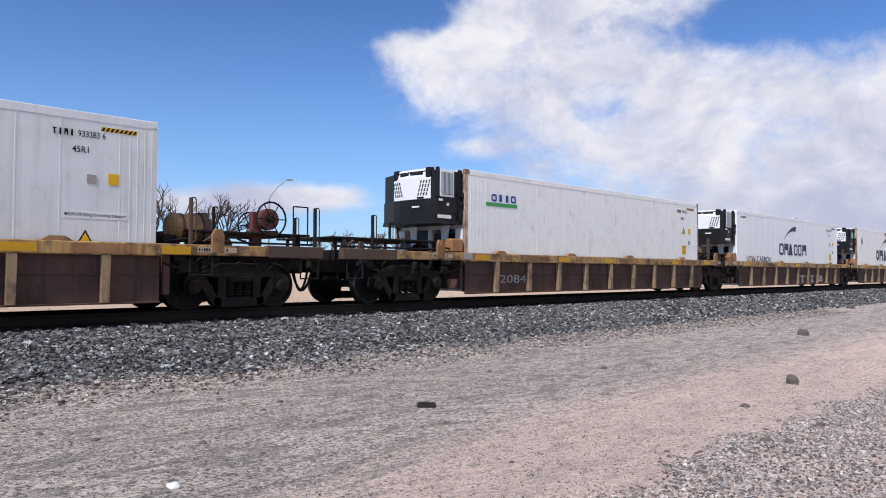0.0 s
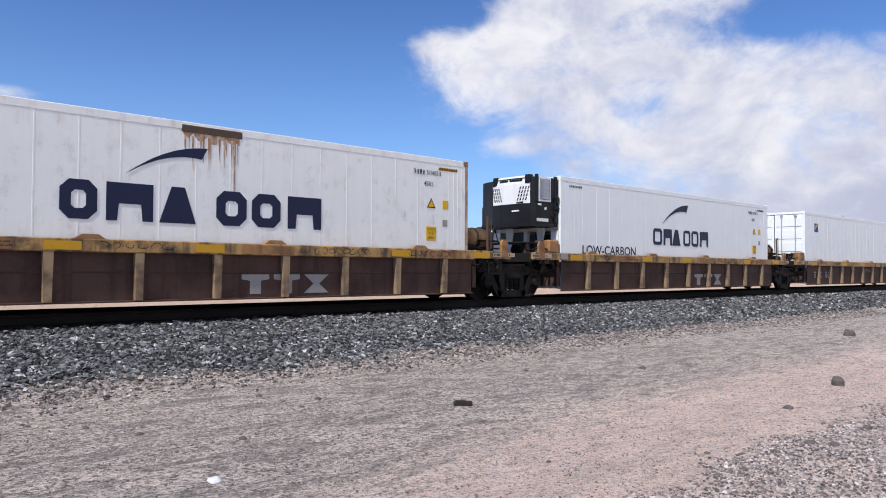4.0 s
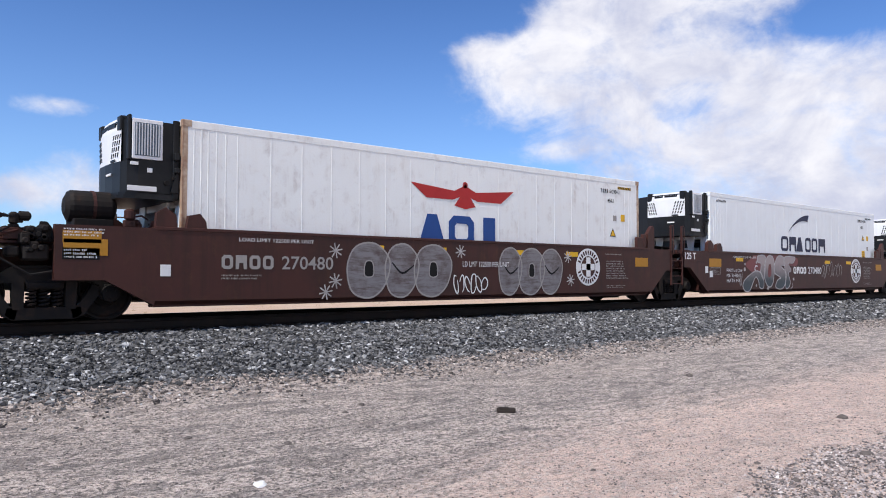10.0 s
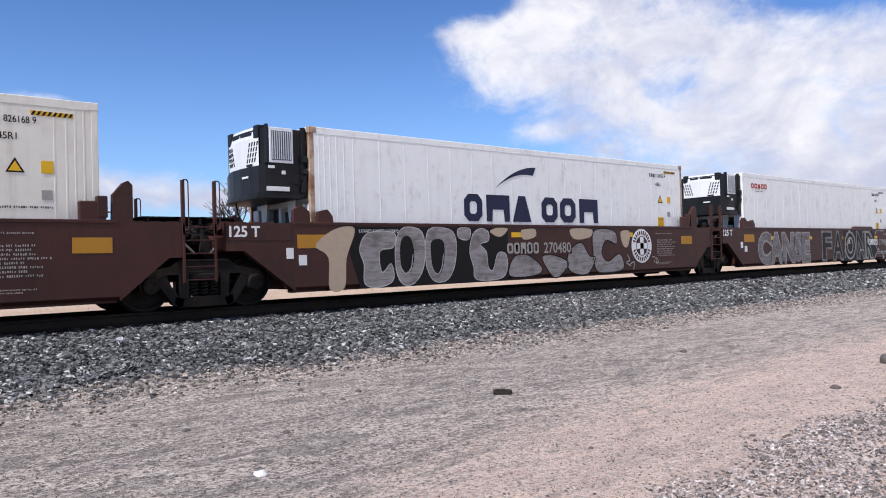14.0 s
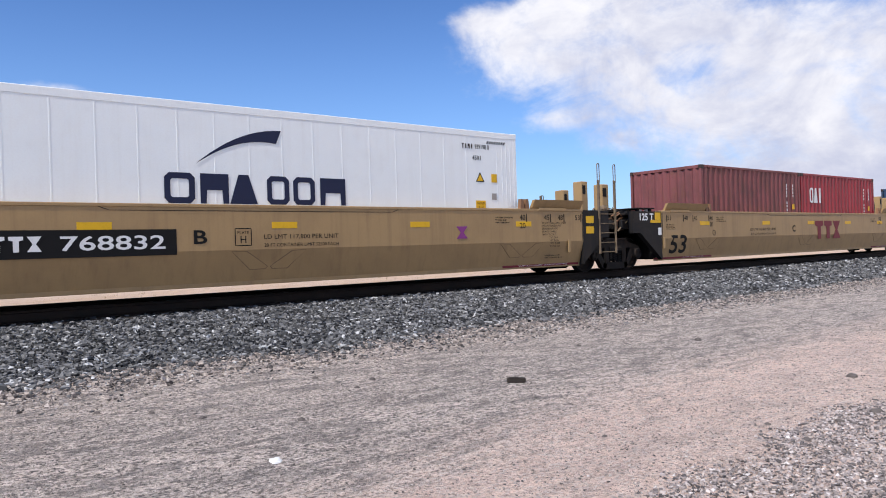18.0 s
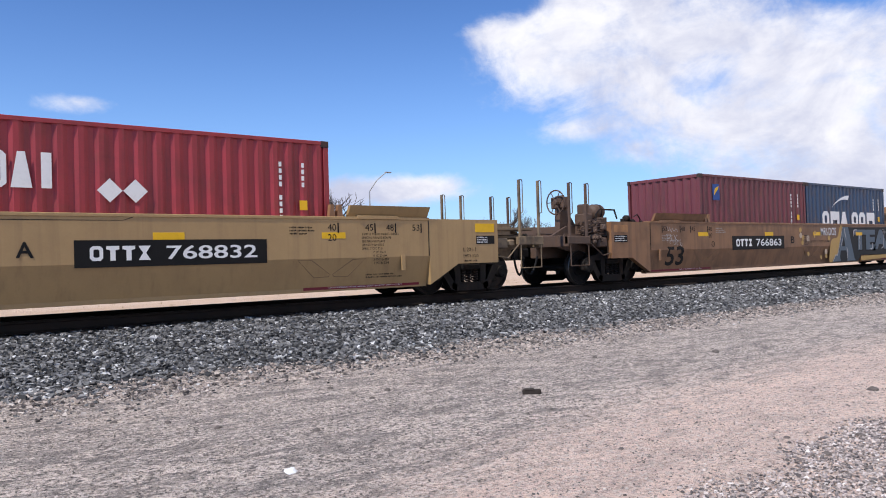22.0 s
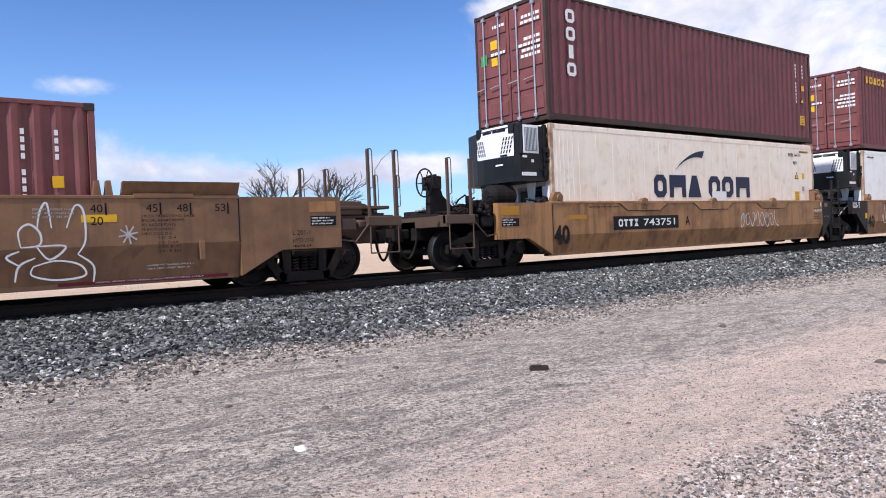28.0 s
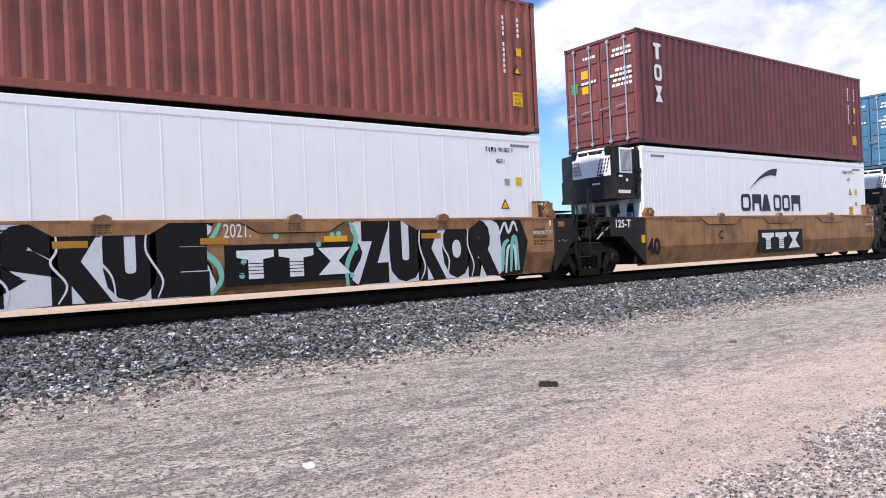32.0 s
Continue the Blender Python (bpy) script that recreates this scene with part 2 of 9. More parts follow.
    dry = mixc(t, times(t, ramp(t, grit.outputs[0], 0.45, 0.65), 0.3), dry, (0.40, 0.30, 0.18))
    col = mixc(t, far, col, dry)
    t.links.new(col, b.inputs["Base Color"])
    b.inputs["Roughness"].default_value = 0.95
    b.inputs["Specular IOR Level"].default_value = 0.2
    h = t.nodes.new("ShaderNodeMath")
    h.operation = "ADD"
    lumps = t.nodes.new("ShaderNodeMath")
    t.links.new(times(t, grit.outputs[0], 1.2), lumps.inputs[0])
    t.links.new(times(t, mid.outputs[0], 1.3), lumps.inputs[1])
    t.links.new(lumps.outputs[0], h.inputs[0])
    t.links.new(times(t, peb.outputs[0], 0.6), h.inputs[1])
    bumped(t, b, h.outputs[0], 0.9, 0.03)
    return m


def plain(name, col, rough=0.5, metal=0.0):
    m, t, b = mat_base(name)
    co = t.nodes.new("ShaderNodeTexCoord").outputs["Object"]
    n = tex(t, "ShaderNodeTexNoise", co, Scale=9.0, Detail=6.0, Roughness=0.7)
    c = mixc(t, times(t, ramp(t, n.outputs[0], 0.5, 0.75), 0.35), col, tuple(0.6 * v + 0.004 for v in col))
    t.links.new(c, b.inputs["Base Color"])
    b.inputs["Roughness"].default_value, b.inputs["Metallic"].default_value = rough, metal
    b.inputs["Specular IOR Level"].default_value = 0.2 if metal == 0 else 0.5
    return m


def worn_spray(name, col, under):
    """Spray paint dragged thin along the side, with the paint beneath showing through."""
    m, t, b = mat_base(name)
    co = t.nodes.new("ShaderNodeTexCoord").outputs["Object"]
    drag = tex(t, "ShaderNodeTexNoise", stretched(t, co, (1.2, 1.0, 9.0)), Scale=2.2, Detail=7.0, Roughness=0.68)
    spot = tex(t, "ShaderNodeTexNoise", co, Scale=3.0, Detail=6.0, Roughness=0.65)
    c = mixc(t, times(t, ramp(t, drag.outputs[0], 0.46, 0.66), 0.75), col, under)
    c = mixc(t, times(t, ramp(t, spot.outputs[0], 0.50, 0.68), 0.7), c, under)
    t.links.new(c, b.inputs["Base Color"])
    b.inputs["Roughness"].default_value, b.inputs["Specular IOR Level"].default_value = 0.6, 0.25
    return m


WHITE = paint("white container paint", (0.82, 0.86, 0.86), 0.4, (0.58, 0.56, 0.52), 0.08, 0.12, 0.05)
WHITE_OLD = paint("old white container paint", (0.85, 0.87, 0.845), 0.5, (0.60, 0.52, 0.42), 0.06, 0.12, 0.3)
GREY_COOL = paint("dulled cool white container paint", (0.70, 0.725, 0.725), 0.5, (0.42, 0.40, 0.36), 0.18, 0.35, 0.2)
GREY_OLD = paint("greyed white container paint", (0.745, 0.715, 0.63), 0.55, (0.50, 0.43, 0.33), 0.2, 0.40, 0.15)
CREAM = paint("yellowed rusty container paint", (0.86, 0.78, 0.66), 0.55, (0.70, 0.50, 0.31), 0.25, 0.35, 0.35)
RUSTY = paint("rust streaked frame", (0.52, 0.40, 0.29), 0.7, (0.17, 0.065, 0.03), 1.0, 0.9, 1.0, bump=0.3, scale=3.0)
RUSTSTAIN = paint("orange rust stain", (0.30, 0.15, 0.07), 0.8, (0.62, 0.52, 0.42), 0.9, 0.9, 0.8, scale=5.0)
REDBROWN = paint("red-brown container paint", (0.265, 0.072, 0.054), 0.55, (0.07, 0.025, 0.02), 0.45, 0.45, 0.4)
CRIMSON = paint("dark crimson patch paint", (0.17, 0.022, 0.032), 0.5, (0.06, 0.015, 0.016), 0.4, 0.4, 0.3)
MAROON = paint("maroon container paint", (0.135, 0.030, 0.040), 0.55, (0.05, 0.018, 0.018), 0.45, 0.45, 0.4)
FADED = paint("faded maroon container paint", (0.20, 0.058, 0.058), 0.65, (0.07, 0.03, 0.028), 0.55, 0.5, 0.5)
RED = paint("red container paint", (0.30, 0.024, 0.034), 0.5, (0.08, 0.012, 0.014), 0.4, 0.45, 0.2)
NAVY_BOX = paint("dark blue container paint", (0.020, 0.050, 0.105), 0.5, (0.03, 0.035, 0.04), 0.45, 0.45, 0.4)
BLUE_BOX = paint("light blue container paint", (0.055, 0.19, 0.32), 0.55, (0.05, 0.08, 0.10), 0.5, 0.45, 0.5)
DARKRAIL = paint("dark worn rail paint", (0.05, 0.035, 0.032), 0.6, (0.03, 0.022, 0.02), 0.6, 0.5, 0.5, gloss=0.22)
TAN = paint("tan car paint", (0.365, 0.235, 0.102), 0.5, (0.19, 0.115, 0.055), 0.25, 0.35, 0.08)
TAN_OLD = paint("weathered ochre car paint", (0.355, 0.175, 0.065), 0.6, (0.10, 0.045, 0.02), 0.75, 0.7, 0.7)
TAN_SEAM_SHADE = paint("weld seam paint with shade painted in", (0.20, 0.125, 0.06), 0.6, (0.10, 0.06, 0.035), 0.4, 0.4, 0.1)
TAN_WORN = paint("brown weathered ochre paint", (0.235, 0.118, 0.055), 0.6, (0.12, 0.062, 0.032), 0.8, 0.7, 0.45)
DULLTAN = paint("grimy tan gear paint", (0.19, 0.135, 0.08), 0.7, (0.05, 0.036, 0.026), 0.8, 0.6, 0.3, scale=3.0)
SILL = paint("grimy yellow sill paint", (0.46, 0.27, 0.09), 0.6, (0.055, 0.033, 0.022), 1.0, 1.0, 1.0, scale=3.6)
RIBPAINT = paint("worn pale rib paint", (0.34, 0.23, 0.13), 0.7, (0.11, 0.07, 0.045), 0.9, 0.6, 0.4, scale=3.0)
WEB = paint("rust brown side sheet", (0.092, 0.050, 0.040), 0.75, (0.04, 0.024, 0.02), 0.9, 0.8, 0.5, gloss=0.22)
BROWN = paint("mineral brown car paint", (0.060, 0.022, 0.018), 0.5, (0.03, 0.016, 0.014), 0.6, 0.5, 0.15, gloss=0.22)
BLACK = paint("black end paint", (0.010, 0.010, 0.011), 0.6, (0.035, 0.026, 0.02), 0.4, 0.35, 0.05, gloss=0.22)
STEEL = paint("dark dusty running gear", (0.009, 0.008, 0.0078), 0.75, (0.024, 0.018, 0.015), 0.6, 0.4, 0.15, bump=0.25, gloss=0.22)
TREAD = paint("worn wheel steel", (0.10, 0.095, 0.09), 0.4, (0.03, 0.027, 0.025), 0.4, 0.1, metal=0.8)
RAIL = paint("rail steel", (0.018, 0.014, 0.012), 0.75, (0.035, 0.022, 0.016), 0.6, 0.2, gloss=0.22)
TIE = paint("creosoted tie", (0.035, 0.028, 0.024), 0.9, (0.09, 0.075, 0.065), 0.6, 0.3, bump=0.4, gloss=0.22)
NAVY = plain("navy decal", (0.014, 0.02, 0.055), 0.45)
INK = plain("black decal", (0.006, 0.006, 0.0065), 0.6)
CHALK = plain("white decal", (0.75, 0.75, 0.74), 0.55)
GREYMARK = plain("faded grey decal", (0.33, 0.31, 0.29), 0.7)
YELLOW = plain("yellow reflector", (0.72, 0.42, 0.02), 0.4)
ORANGE = plain("weathered yellow reflector", (0.58, 0.31, 0.02), 0.45)
AMBER = plain("faded amber reflector", (0.42, 0.20, 0.025), 0.5)
SIGNRED = plain("red decal", (0.42, 0.03, 0.03), 0.5)
OXBLOOD = plain("dark red decal", (0.17, 0.02, 0.03), 0.5)
BLUEDECAL = plain("blue decal", (0.02, 0.07, 0.25), 0.5)
GREEN = plain("green decal", (0.05, 0.32, 0.10), 0.5)
TEAL = plain("pale green spray paint", (0.20, 0.52, 0.40), 0.6)
SILVER = worn_spray("silver spray paint", (0.215, 0.205, 0.21), (0.085, 0.055, 0.05))
SLATE = plain("slate spray paint", (0.10, 0.13, 0.16), 0.6)
PALEBLUE = plain("pale blue spray paint", (0.20, 0.30, 0.33), 0.6)
PINK = plain("purple decal", (0.25, 0.05, 0.22), 0.6)
CHROME = worn_spray("streaky silver spray paint", (0.30, 0.275, 0.27), (0.12, 0.095, 0.09))
DUSTSILVER = worn_spray("almost worn off silver spray paint", (0.16, 0.14, 0.14), (0.06, 0.03, 0.026))
SOFTWHITE = worn_spray("thin white spray paint", (0.50, 0.48, 0.47), (0.22, 0.20, 0.19))
SPRAYWHITE = plain("white spray paint", (0.66, 0.67, 0.68), 0.6)
PINKWHITE = plain("pale pink spray paint", (0.50, 0.33, 0.25), 0.6)
BEIGE = plain("beige spray paint", (0.46, 0.36, 0.26), 0.6)
GOLD = plain("pale gold spray paint", (0.44, 0.28, 0.10), 0.6)
CHARCOAL = plain("charcoal spray paint", (0.013, 0.016, 0.019), 0.6)


def fade_mat(name, low, high, z0, z1):
    """Two spray colours misted into each other up the side of a car."""
    m, t, b = mat_base(name)
    co = t.nodes.new("ShaderNodeTexCoord").outputs["Object"]
    xyz = t.nodes.new("ShaderNodeSeparateXYZ")
    t.links.new(co, xyz.inputs[0])
    n = tex(t, "ShaderNodeTexNoise", co, Scale=7.0, Detail=5.0, Roughness=0.6)
    add = t.nodes.new("ShaderNodeMath")
    t.links.new(xyz.outputs[2], add.inputs[0])
    t.links.new(times(t, n.outputs[0], 0.35), add.inputs[1])
    t.links.new(mixc(t, ramp(t, add.outputs[0], z0 + 0.17, z1 + 0.17), low, high), b.inputs["Base Color"])
    b.inputs["Roughness"].default_value = 0.6
    return m


FADE = fade_mat("slate to pale pink spray paint", (0.045, 0.062, 0.07), (0.36, 0.30, 0.29), 0.55, 1.15)
GENWHITE = paint("white cowling", (0.80, 0.81, 0.82), 0.35, (0.4, 0.38, 0.35), 0.15, 0.15)
GENBLACK = paint("black moulded housing", (0.008, 0.009, 0.0105), 0.45, (0.03, 0.03, 0.03), 0.3, 0.2, gloss=0.22)
ALU = paint("bare aluminium", (0.55, 0.56, 0.57), 0.35, (0.3, 0.3, 0.3), 0.3, 0.2, metal=0.6)
BALLAST = stone("crushed basalt ballast", (0.018, 0.0185, 0.0205), (0.245, 0.243, 0.246), (0.56, 0.56, 0.565))
GRAVEL = stone("pale coarse gravel", (0.085, 0.075, 0.073), (0.60, 0.515, 0.48), (0.74, 0.68, 0.65))
PEBBLE = stone("mixed gravel", (0.085, 0.073, 0.068), (0.50, 0.42, 0.37), (0.60, 0.54, 0.50))
BED = stone("dusty ballast bed", (0.035, 0.034, 0.034), (0.08, 0.078, 0.076), (0.12, 0.12, 0.12), 30.0)
ROCK = stone("brown rock", (0.05, 0.042, 0.038), (0.11, 0.095, 0.085), (0.12, 0.10, 0.09), 20.0)
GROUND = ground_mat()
BARK = plain("bare bark", (0.06, 0.045, 0.04), 0.9)
GALV = plain("galvanised pole", (0.30, 0.31, 0.32), 0.5, 0.3)
ASPHALT = plain("worn asphalt", (0.16, 0.155, 0.155), 0.9)
GRASS = plain("dry grass", (0.33, 0.23, 0.10), 0.9)
HILL = plain("hill with painted haze", (0.33, 0.42, 0.60), 1.0)


# ---- mesh building ----
class Shape:
    """Collects points and faces of one part."""

    def __init__(self):
        self.v, self.f = [], []

    def box(self, x0, x1, y0, y1, z0, z1, c=0.008):
        lo, hi = (x0, y0, z0), (x1, y1, z1)
        c = min(c, 0.3 * min(b - a for a, b in zip(lo, hi)))
        o = len(self.v)
        for k in range(8):
            bits = (k & 1, k >> 1 & 1, k >> 2 & 1)
            for a in range(3):
                p = []
                for d in range(3):
                    e = hi[d] if bits[d] else lo[d]
                    p.append(e if d == a else e + (-c if bits[d] else c))
                self.v.append(tuple(p))

        def at(bits, a):
            return o + (bits[0] + 2 * bits[1] + 4 * bits[2]) * 3 + a
        for a in range(3):
            b, d = (a + 1) % 3, (a + 2) % 3
            for s in (0, 1):
                q = []
                for i, j in ((0, 0), (1, 0), (1, 1), (0, 1)):
                    bits = [0, 0, 0]
                    bits[a], bits[b], bits[d] = s, i, j
                    q.append(at(bits, a))
                self.f.append(q if s else q[::-1])
            for i in (0, 1):
                for j in (0, 1):
                    p, q = [0, 0, 0], [0, 0, 0]
                    p[a], q[a], p[b], q[b], p[d], q[d] = 0, 1, i, i, j, j
                    self.f.append([at(p, b), at(q, b), at(q, d), at(p, d)])
        for k in range(8):
            self.f.append([o + 3 * k, o + 3 * k + 1, o + 3 * k + 2])
        return self

    def prism(self, poly, a0, a1, axis="y"):
        """A polygon in the plane across the axis, drawn out from a0 to a1. For y: (x, z); for x: (y, z); for z: (x, y)."""
        n, o = len(poly), len(self.v)
        for a in (a0, a1):
            for p, q in poly:
                self.v.append({"y": (p, a, q), "x": (a, p, q), "z": (p, q, a)}[axis])
        self.f.append(list(range(o, o + n)))
        self.f.append(list(range(o + n, o + 2 * n))[::-1])
        for i in range(n):
            j = (i + 1) % n
            self.f.append([o + i, o + j, o + n + j, o + n + i])
        return self

    def lathe(self, centre, profile, axis="y", n=24):
        """Rings (offset along the axis, radius), closed at both ends."""
        o = len(self.v)
        cx, cy, cz = centre
        for off, r in profile:
            for i in range(n):
                a = 2 * math.pi * i / n
                p, q = r * math.cos(a), r * math.sin(a)
                self.v.append({"y": (cx + p, cy + off, cz + q), "x": (cx + off, cy + p, cz + q), "z": (cx + p, cy + q, cz + off)}[axis])
        for k in range(len(profile) - 1):
            for i in range(n):
                j = (i + 1) % n
                self.f.append([o + k * n + i, o + k * n + j, o + (k + 1) * n + j, o + (k + 1) * n + i])
        self.f.append(list(range(o, o + n))[::-1])
        e = o + (len(profile) - 1) * n
        self.f.append(list(range(e, e + n)))
        return self

    def rod(self, a, b, r, n=8, r2=None):
        a, b = Vector(a), Vector(b)
        d = (b - a).normalized()
        u = d.orthogonal().normalized()
        w = d.cross(u)
        o = len(self.v)
        for p, rad in ((a, r), (b, r if r2 is None else r2)):
            for i in range(n):
                t = 2 * math.pi * i / n
                self.v.append(tuple(p + rad * (u * math.cos(t) + w * math.sin(t))))
        for i in range(n):
            j = (i + 1) % n
            self.f.append([o + i, o + j, o + n + j, o + n + i])
        self.f.append(list(range(o, o + n))[::-1])
        self.f.append(list(range(o + n, o + 2 * n)))
        return self

    def pipe(self, pts, r, n=7):
        """A bent tube in one piece."""
        p = [Vector(q) for q in pts]
        k, o, u = len(p), len(self.v), None
        for i in range(k):
            a, b = p[i] - p[max(0, i - 1)], p[min(k - 1, i + 1)] - p[i]
            a, b = (a if a.length > 1e-6 else b).normalized(), (b if b.length > 1e-6 else a).normalized()
            d = a + b
            d = d.normalized() if d.length > 1e-4 else a
            grow = min(1.35, 1 / max(0.3, d.dot(a)))
            u = d.orthogonal() if u is None else u - d * u.dot(d)
            if u.length < 1e-4:
                u = d.orthogonal()
            u.normalize()
            w = d.cross(u)
            for j in range(n):
                t = 2 * math.pi * j / n
                self.v.append(tuple(p[i] + r * grow * (u * math.cos(t) + w * math.sin(t))))
        for i in range(k - 1):
            for j in range(n):
                q = (j + 1) % n
                self.f.append([o + i * n + j, o + i * n + q, o + (i + 1) * n + q, o + (i + 1) * n + j])
        self.f.append(list(range(o, o + n))[::-1])
        self.f.append(list(range(o + (k - 1) * n, o + k * n)))
        return self

    def sheet(self, line, z0, z1, thick, axis="x"):
        """A folded sheet: a line of (along, out) points, standing from z0 to z1."""
        o, n = len(self.v), len(line)
        for t in (0, thick):
            for z in (z0, z1):
                for s, d in line:
                    self.v.append((s, d + t, z) if axis == "x" else (d + t, s, z))
        for i in range(n - 1):
            for t in (0, 1):
                b = o + t * 2 * n
                self.f.append([b + i, b + i + 1, b + n + i + 1, b + n + i])
        return self

    def mesh(self, name):
        m = bpy.data.meshes.new(name)
        m.from_pydata(self.v, [], self.f)
        return m


def part(name, shape, material, parent, label=""):
    m = shape.mesh(name) if isinstance(shape, Shape) else shape
    if material is not None:
        m.materials.clear()
        m.materials.append(material)
    ob = new(name, m)
    ob.parent = parent
    if label:
        tagged(ob, label)
    return ob


def thing(name, label, category, group="", kind="", at=None):
    ob = new(name)
    if at is not None:
        ob.matrix_basis = at
    return tagged(ob, label, category, group, kind)


FONT_CACHE = {}


def lettering(parent, text, x0, x1, z0, z1, y, material, name="lettering", bold=0.0, label=""):
    """Words in the built-in font, fitted into a box on a side that faces -y."""
    key = (text, bold)
    if key not in FONT_CACHE:
        cu = bpy.data.curves.new("words", "FONT")
        cu.body, cu.offset, cu.resolution_u = text, bold, 3
        ob = bpy.data.objects.new("words", cu)
        me = bpy.data.meshes.new_from_object(ob)
        FONT_CACHE[key] = ([tuple(v.co) for v in me.vertices], [list(p.vertices) for p in me.polygons])
        bpy.data.objects.remove(ob)
    vs, fs = FONT_CACHE[key]
    ax, bx = min(v[0] for v in vs), max(v[0] for v in vs)
    az, bz = min(v[1] for v in vs), max(v[1] for v in vs)
    s = Shape()
    s.v = [(x0 + (v[0] - ax) / (bx - ax) * (x1 - x0), y, z0 + (v[1] - az) / (bz - az) * (z1 - z0)) for v in vs]
    s.f = fs
    return part(name, s, material, parent, label)


def glyph(s, code, x0, x1, z0, z1, y0, y1, heft=0.27):
    """One plain shape of a mark: f frame, b block with a slot, w wedge, p capped post, h hourglass, l bar."""
    w, h = x1 - x0, z1 - z0
    b = min(heft * w, 0.93 * heft * h)
    if code == "f":
        k = 0.8 * b
        outer = ((x0 + k, z0), (x1 - k, z0), (x1, z0 + k), (x1, z1 - k), (x1 - k, z1), (x0 + k, z1), (x0, z1 - k), (x0, z0 + k))
        inner = ((x0 + 1.3 * b, z0 + b), (x1 - 1.3 * b, z0 + b), (x1 - b, z0 + 1.3 * b), (x1 - b, z1 - 1.3 * b), (x1 - 1.3 * b, z1 - b), (x0 + 1.3 * b, z1 - b), (x0 + b, z1 - 1.3 * b), (x0 + b, z0 + 1.3 * b))
        o = len(s.v)
        s.v += [(p, y, q) for y in (y0, y1) for ring in (outer, inner) for p, q in ring]
        for i in range(8):
            j = (i + 1) % 8
            s.f += [(o + i, o + j, o + 8 + j, o + 8 + i), (o + 16 + i, o + 16 + j, o + 24 + j, o + 24 + i), (o + i, o + j, o + 16 + j, o + 16 + i), (o + 8 + i, o + 8 + j, o + 24 + j, o + 24 + i)]
    elif code == "b":
        s.prism(((x0, z0), (x0 + b, z0), (x0 + 1.15 * b, z0 + 0.45 * h), (x1 - 1.15 * b, z0 + 0.45 * h), (x1 - b, z0), (x1, z0), (x1, z1), (x0, z1)), y0, y1)
    elif code == "w":
        s.prism(((x0, z0), (x1, z0), (x0 + 0.68 * w, z1), (x0 + 0.32 * w, z1)), y0, y1)
    elif code == "p":
        s.prism(((x0 + 0.3 * w, z0), (x0 + 0.7 * w, z0), (x0 + 0.7 * w, z1 - 1.3 * b), (x1, z1 - b), (x1, z1), (x0, z1), (x0, z1 - b), (x0 + 0.3 * w, z1 - 1.3 * b)), y0, y1)
    elif code == "h":
        s.prism(((x0, z0), (x1, z0), (x0 + 0.62 * w, z0 + 0.5 * h), (x1, z1), (x0, z1), (x0 + 0.38 * w, z0 + 0.5 * h)), y0, y1)
    elif code == "l":
        s.prism(((x0 + 0.25 * w, z0), (x1 - 0.25 * w, z0), (x1 - 0.25 * w, z1), (x0 + 0.25 * w, z1)), y0, y1)


def mark(parent, codes, x0, x1, z0, z1, y, material, label="", gap=0.22, upright=False, name="mark_shape"):
    """A row (or column) of plain shapes in place of a trade name."""
    n = len(codes)
    for i, c in enumerate(codes):
        if c == " ":
            continue
        s = Shape()
        if upright:
            step = (z1 - z0) / n
            top = z1 - i * step
            glyph(s, c, x0, x1, top - step * (1 - gap), top, y - 0.004, y)
        else:
            step = (x1 - x0) / (n - gap)
            glyph(s, c, x0 + i * step, x0 + (i + 1 - gap) * step, z0, z1, y - 0.004, y)
        part(name, s, material, parent, label)


def bars(parent, x0, x1, z0, z1, rows, y, material, seed=0, name="small_print"):
    """Lines of writing too small to read."""
    rnd = random.Random(seed)
    s = Shape()
    h = (z1 - z0) / rows
    wide = 0.36 * h
    for r in range(rows):
        x, end = x0, x0 + (x1 - x0) * rnd.uniform(0.6, 1.0)
        a, left = z1 - (r + 1) * h, rnd.randint(3, 8)
        while x < end - wide:
            if left == 0:
                x, left = x + 1.1 * wide, rnd.randint(3, 8)
            else:
                b, c = a + rnd.choice((0.24, 0.24, 0.36)) * h, a + rnd.choice((0.80, 0.80, 0.66)) * h
                k = wide * rnd.uniform(0.55, 1.0)
                s.v += [(x, y - 0.002, b), (x + k, y - 0.002, b), (x + k, y - 0.002, c), (x, y - 0.002, c)]
                n = len(s.v)
                s.f.append((n - 4, n - 3, n - 2, n - 1))
                x, left = x + 1.35 * wide, left - 1
    return tagged(part(name, s, material, parent), kind="stuff")


def plate(parent, x0, x1, z0, z1, y, material, name, label="", d=0.006):
    return part(name, Shape().box(x0, x1, y - d, y, z0, z1, 0.003), material, parent, label)


def crescent(parent, x0, x1, z0, z1, y, material):
    """The curved stroke over a carrier's mark."""
    s, up, lo, n = Shape(), [], [], 14
    for i in range(n + 1):
        t = i / n
        x = x0 + (x1 - x0) * t
        zc = z0 + (z1 - z0) * (1 - (1 - t) ** 2.0)
        th = 0.36 * (z1 - z0) * t ** 0.9 + 0.004
        up.append((x, zc))
        lo.append((x - 0.10 * t, zc - th))
    s.prism(up + lo[::-1], y - 0.004, y)
    return part("curved_stroke", s, material, parent)


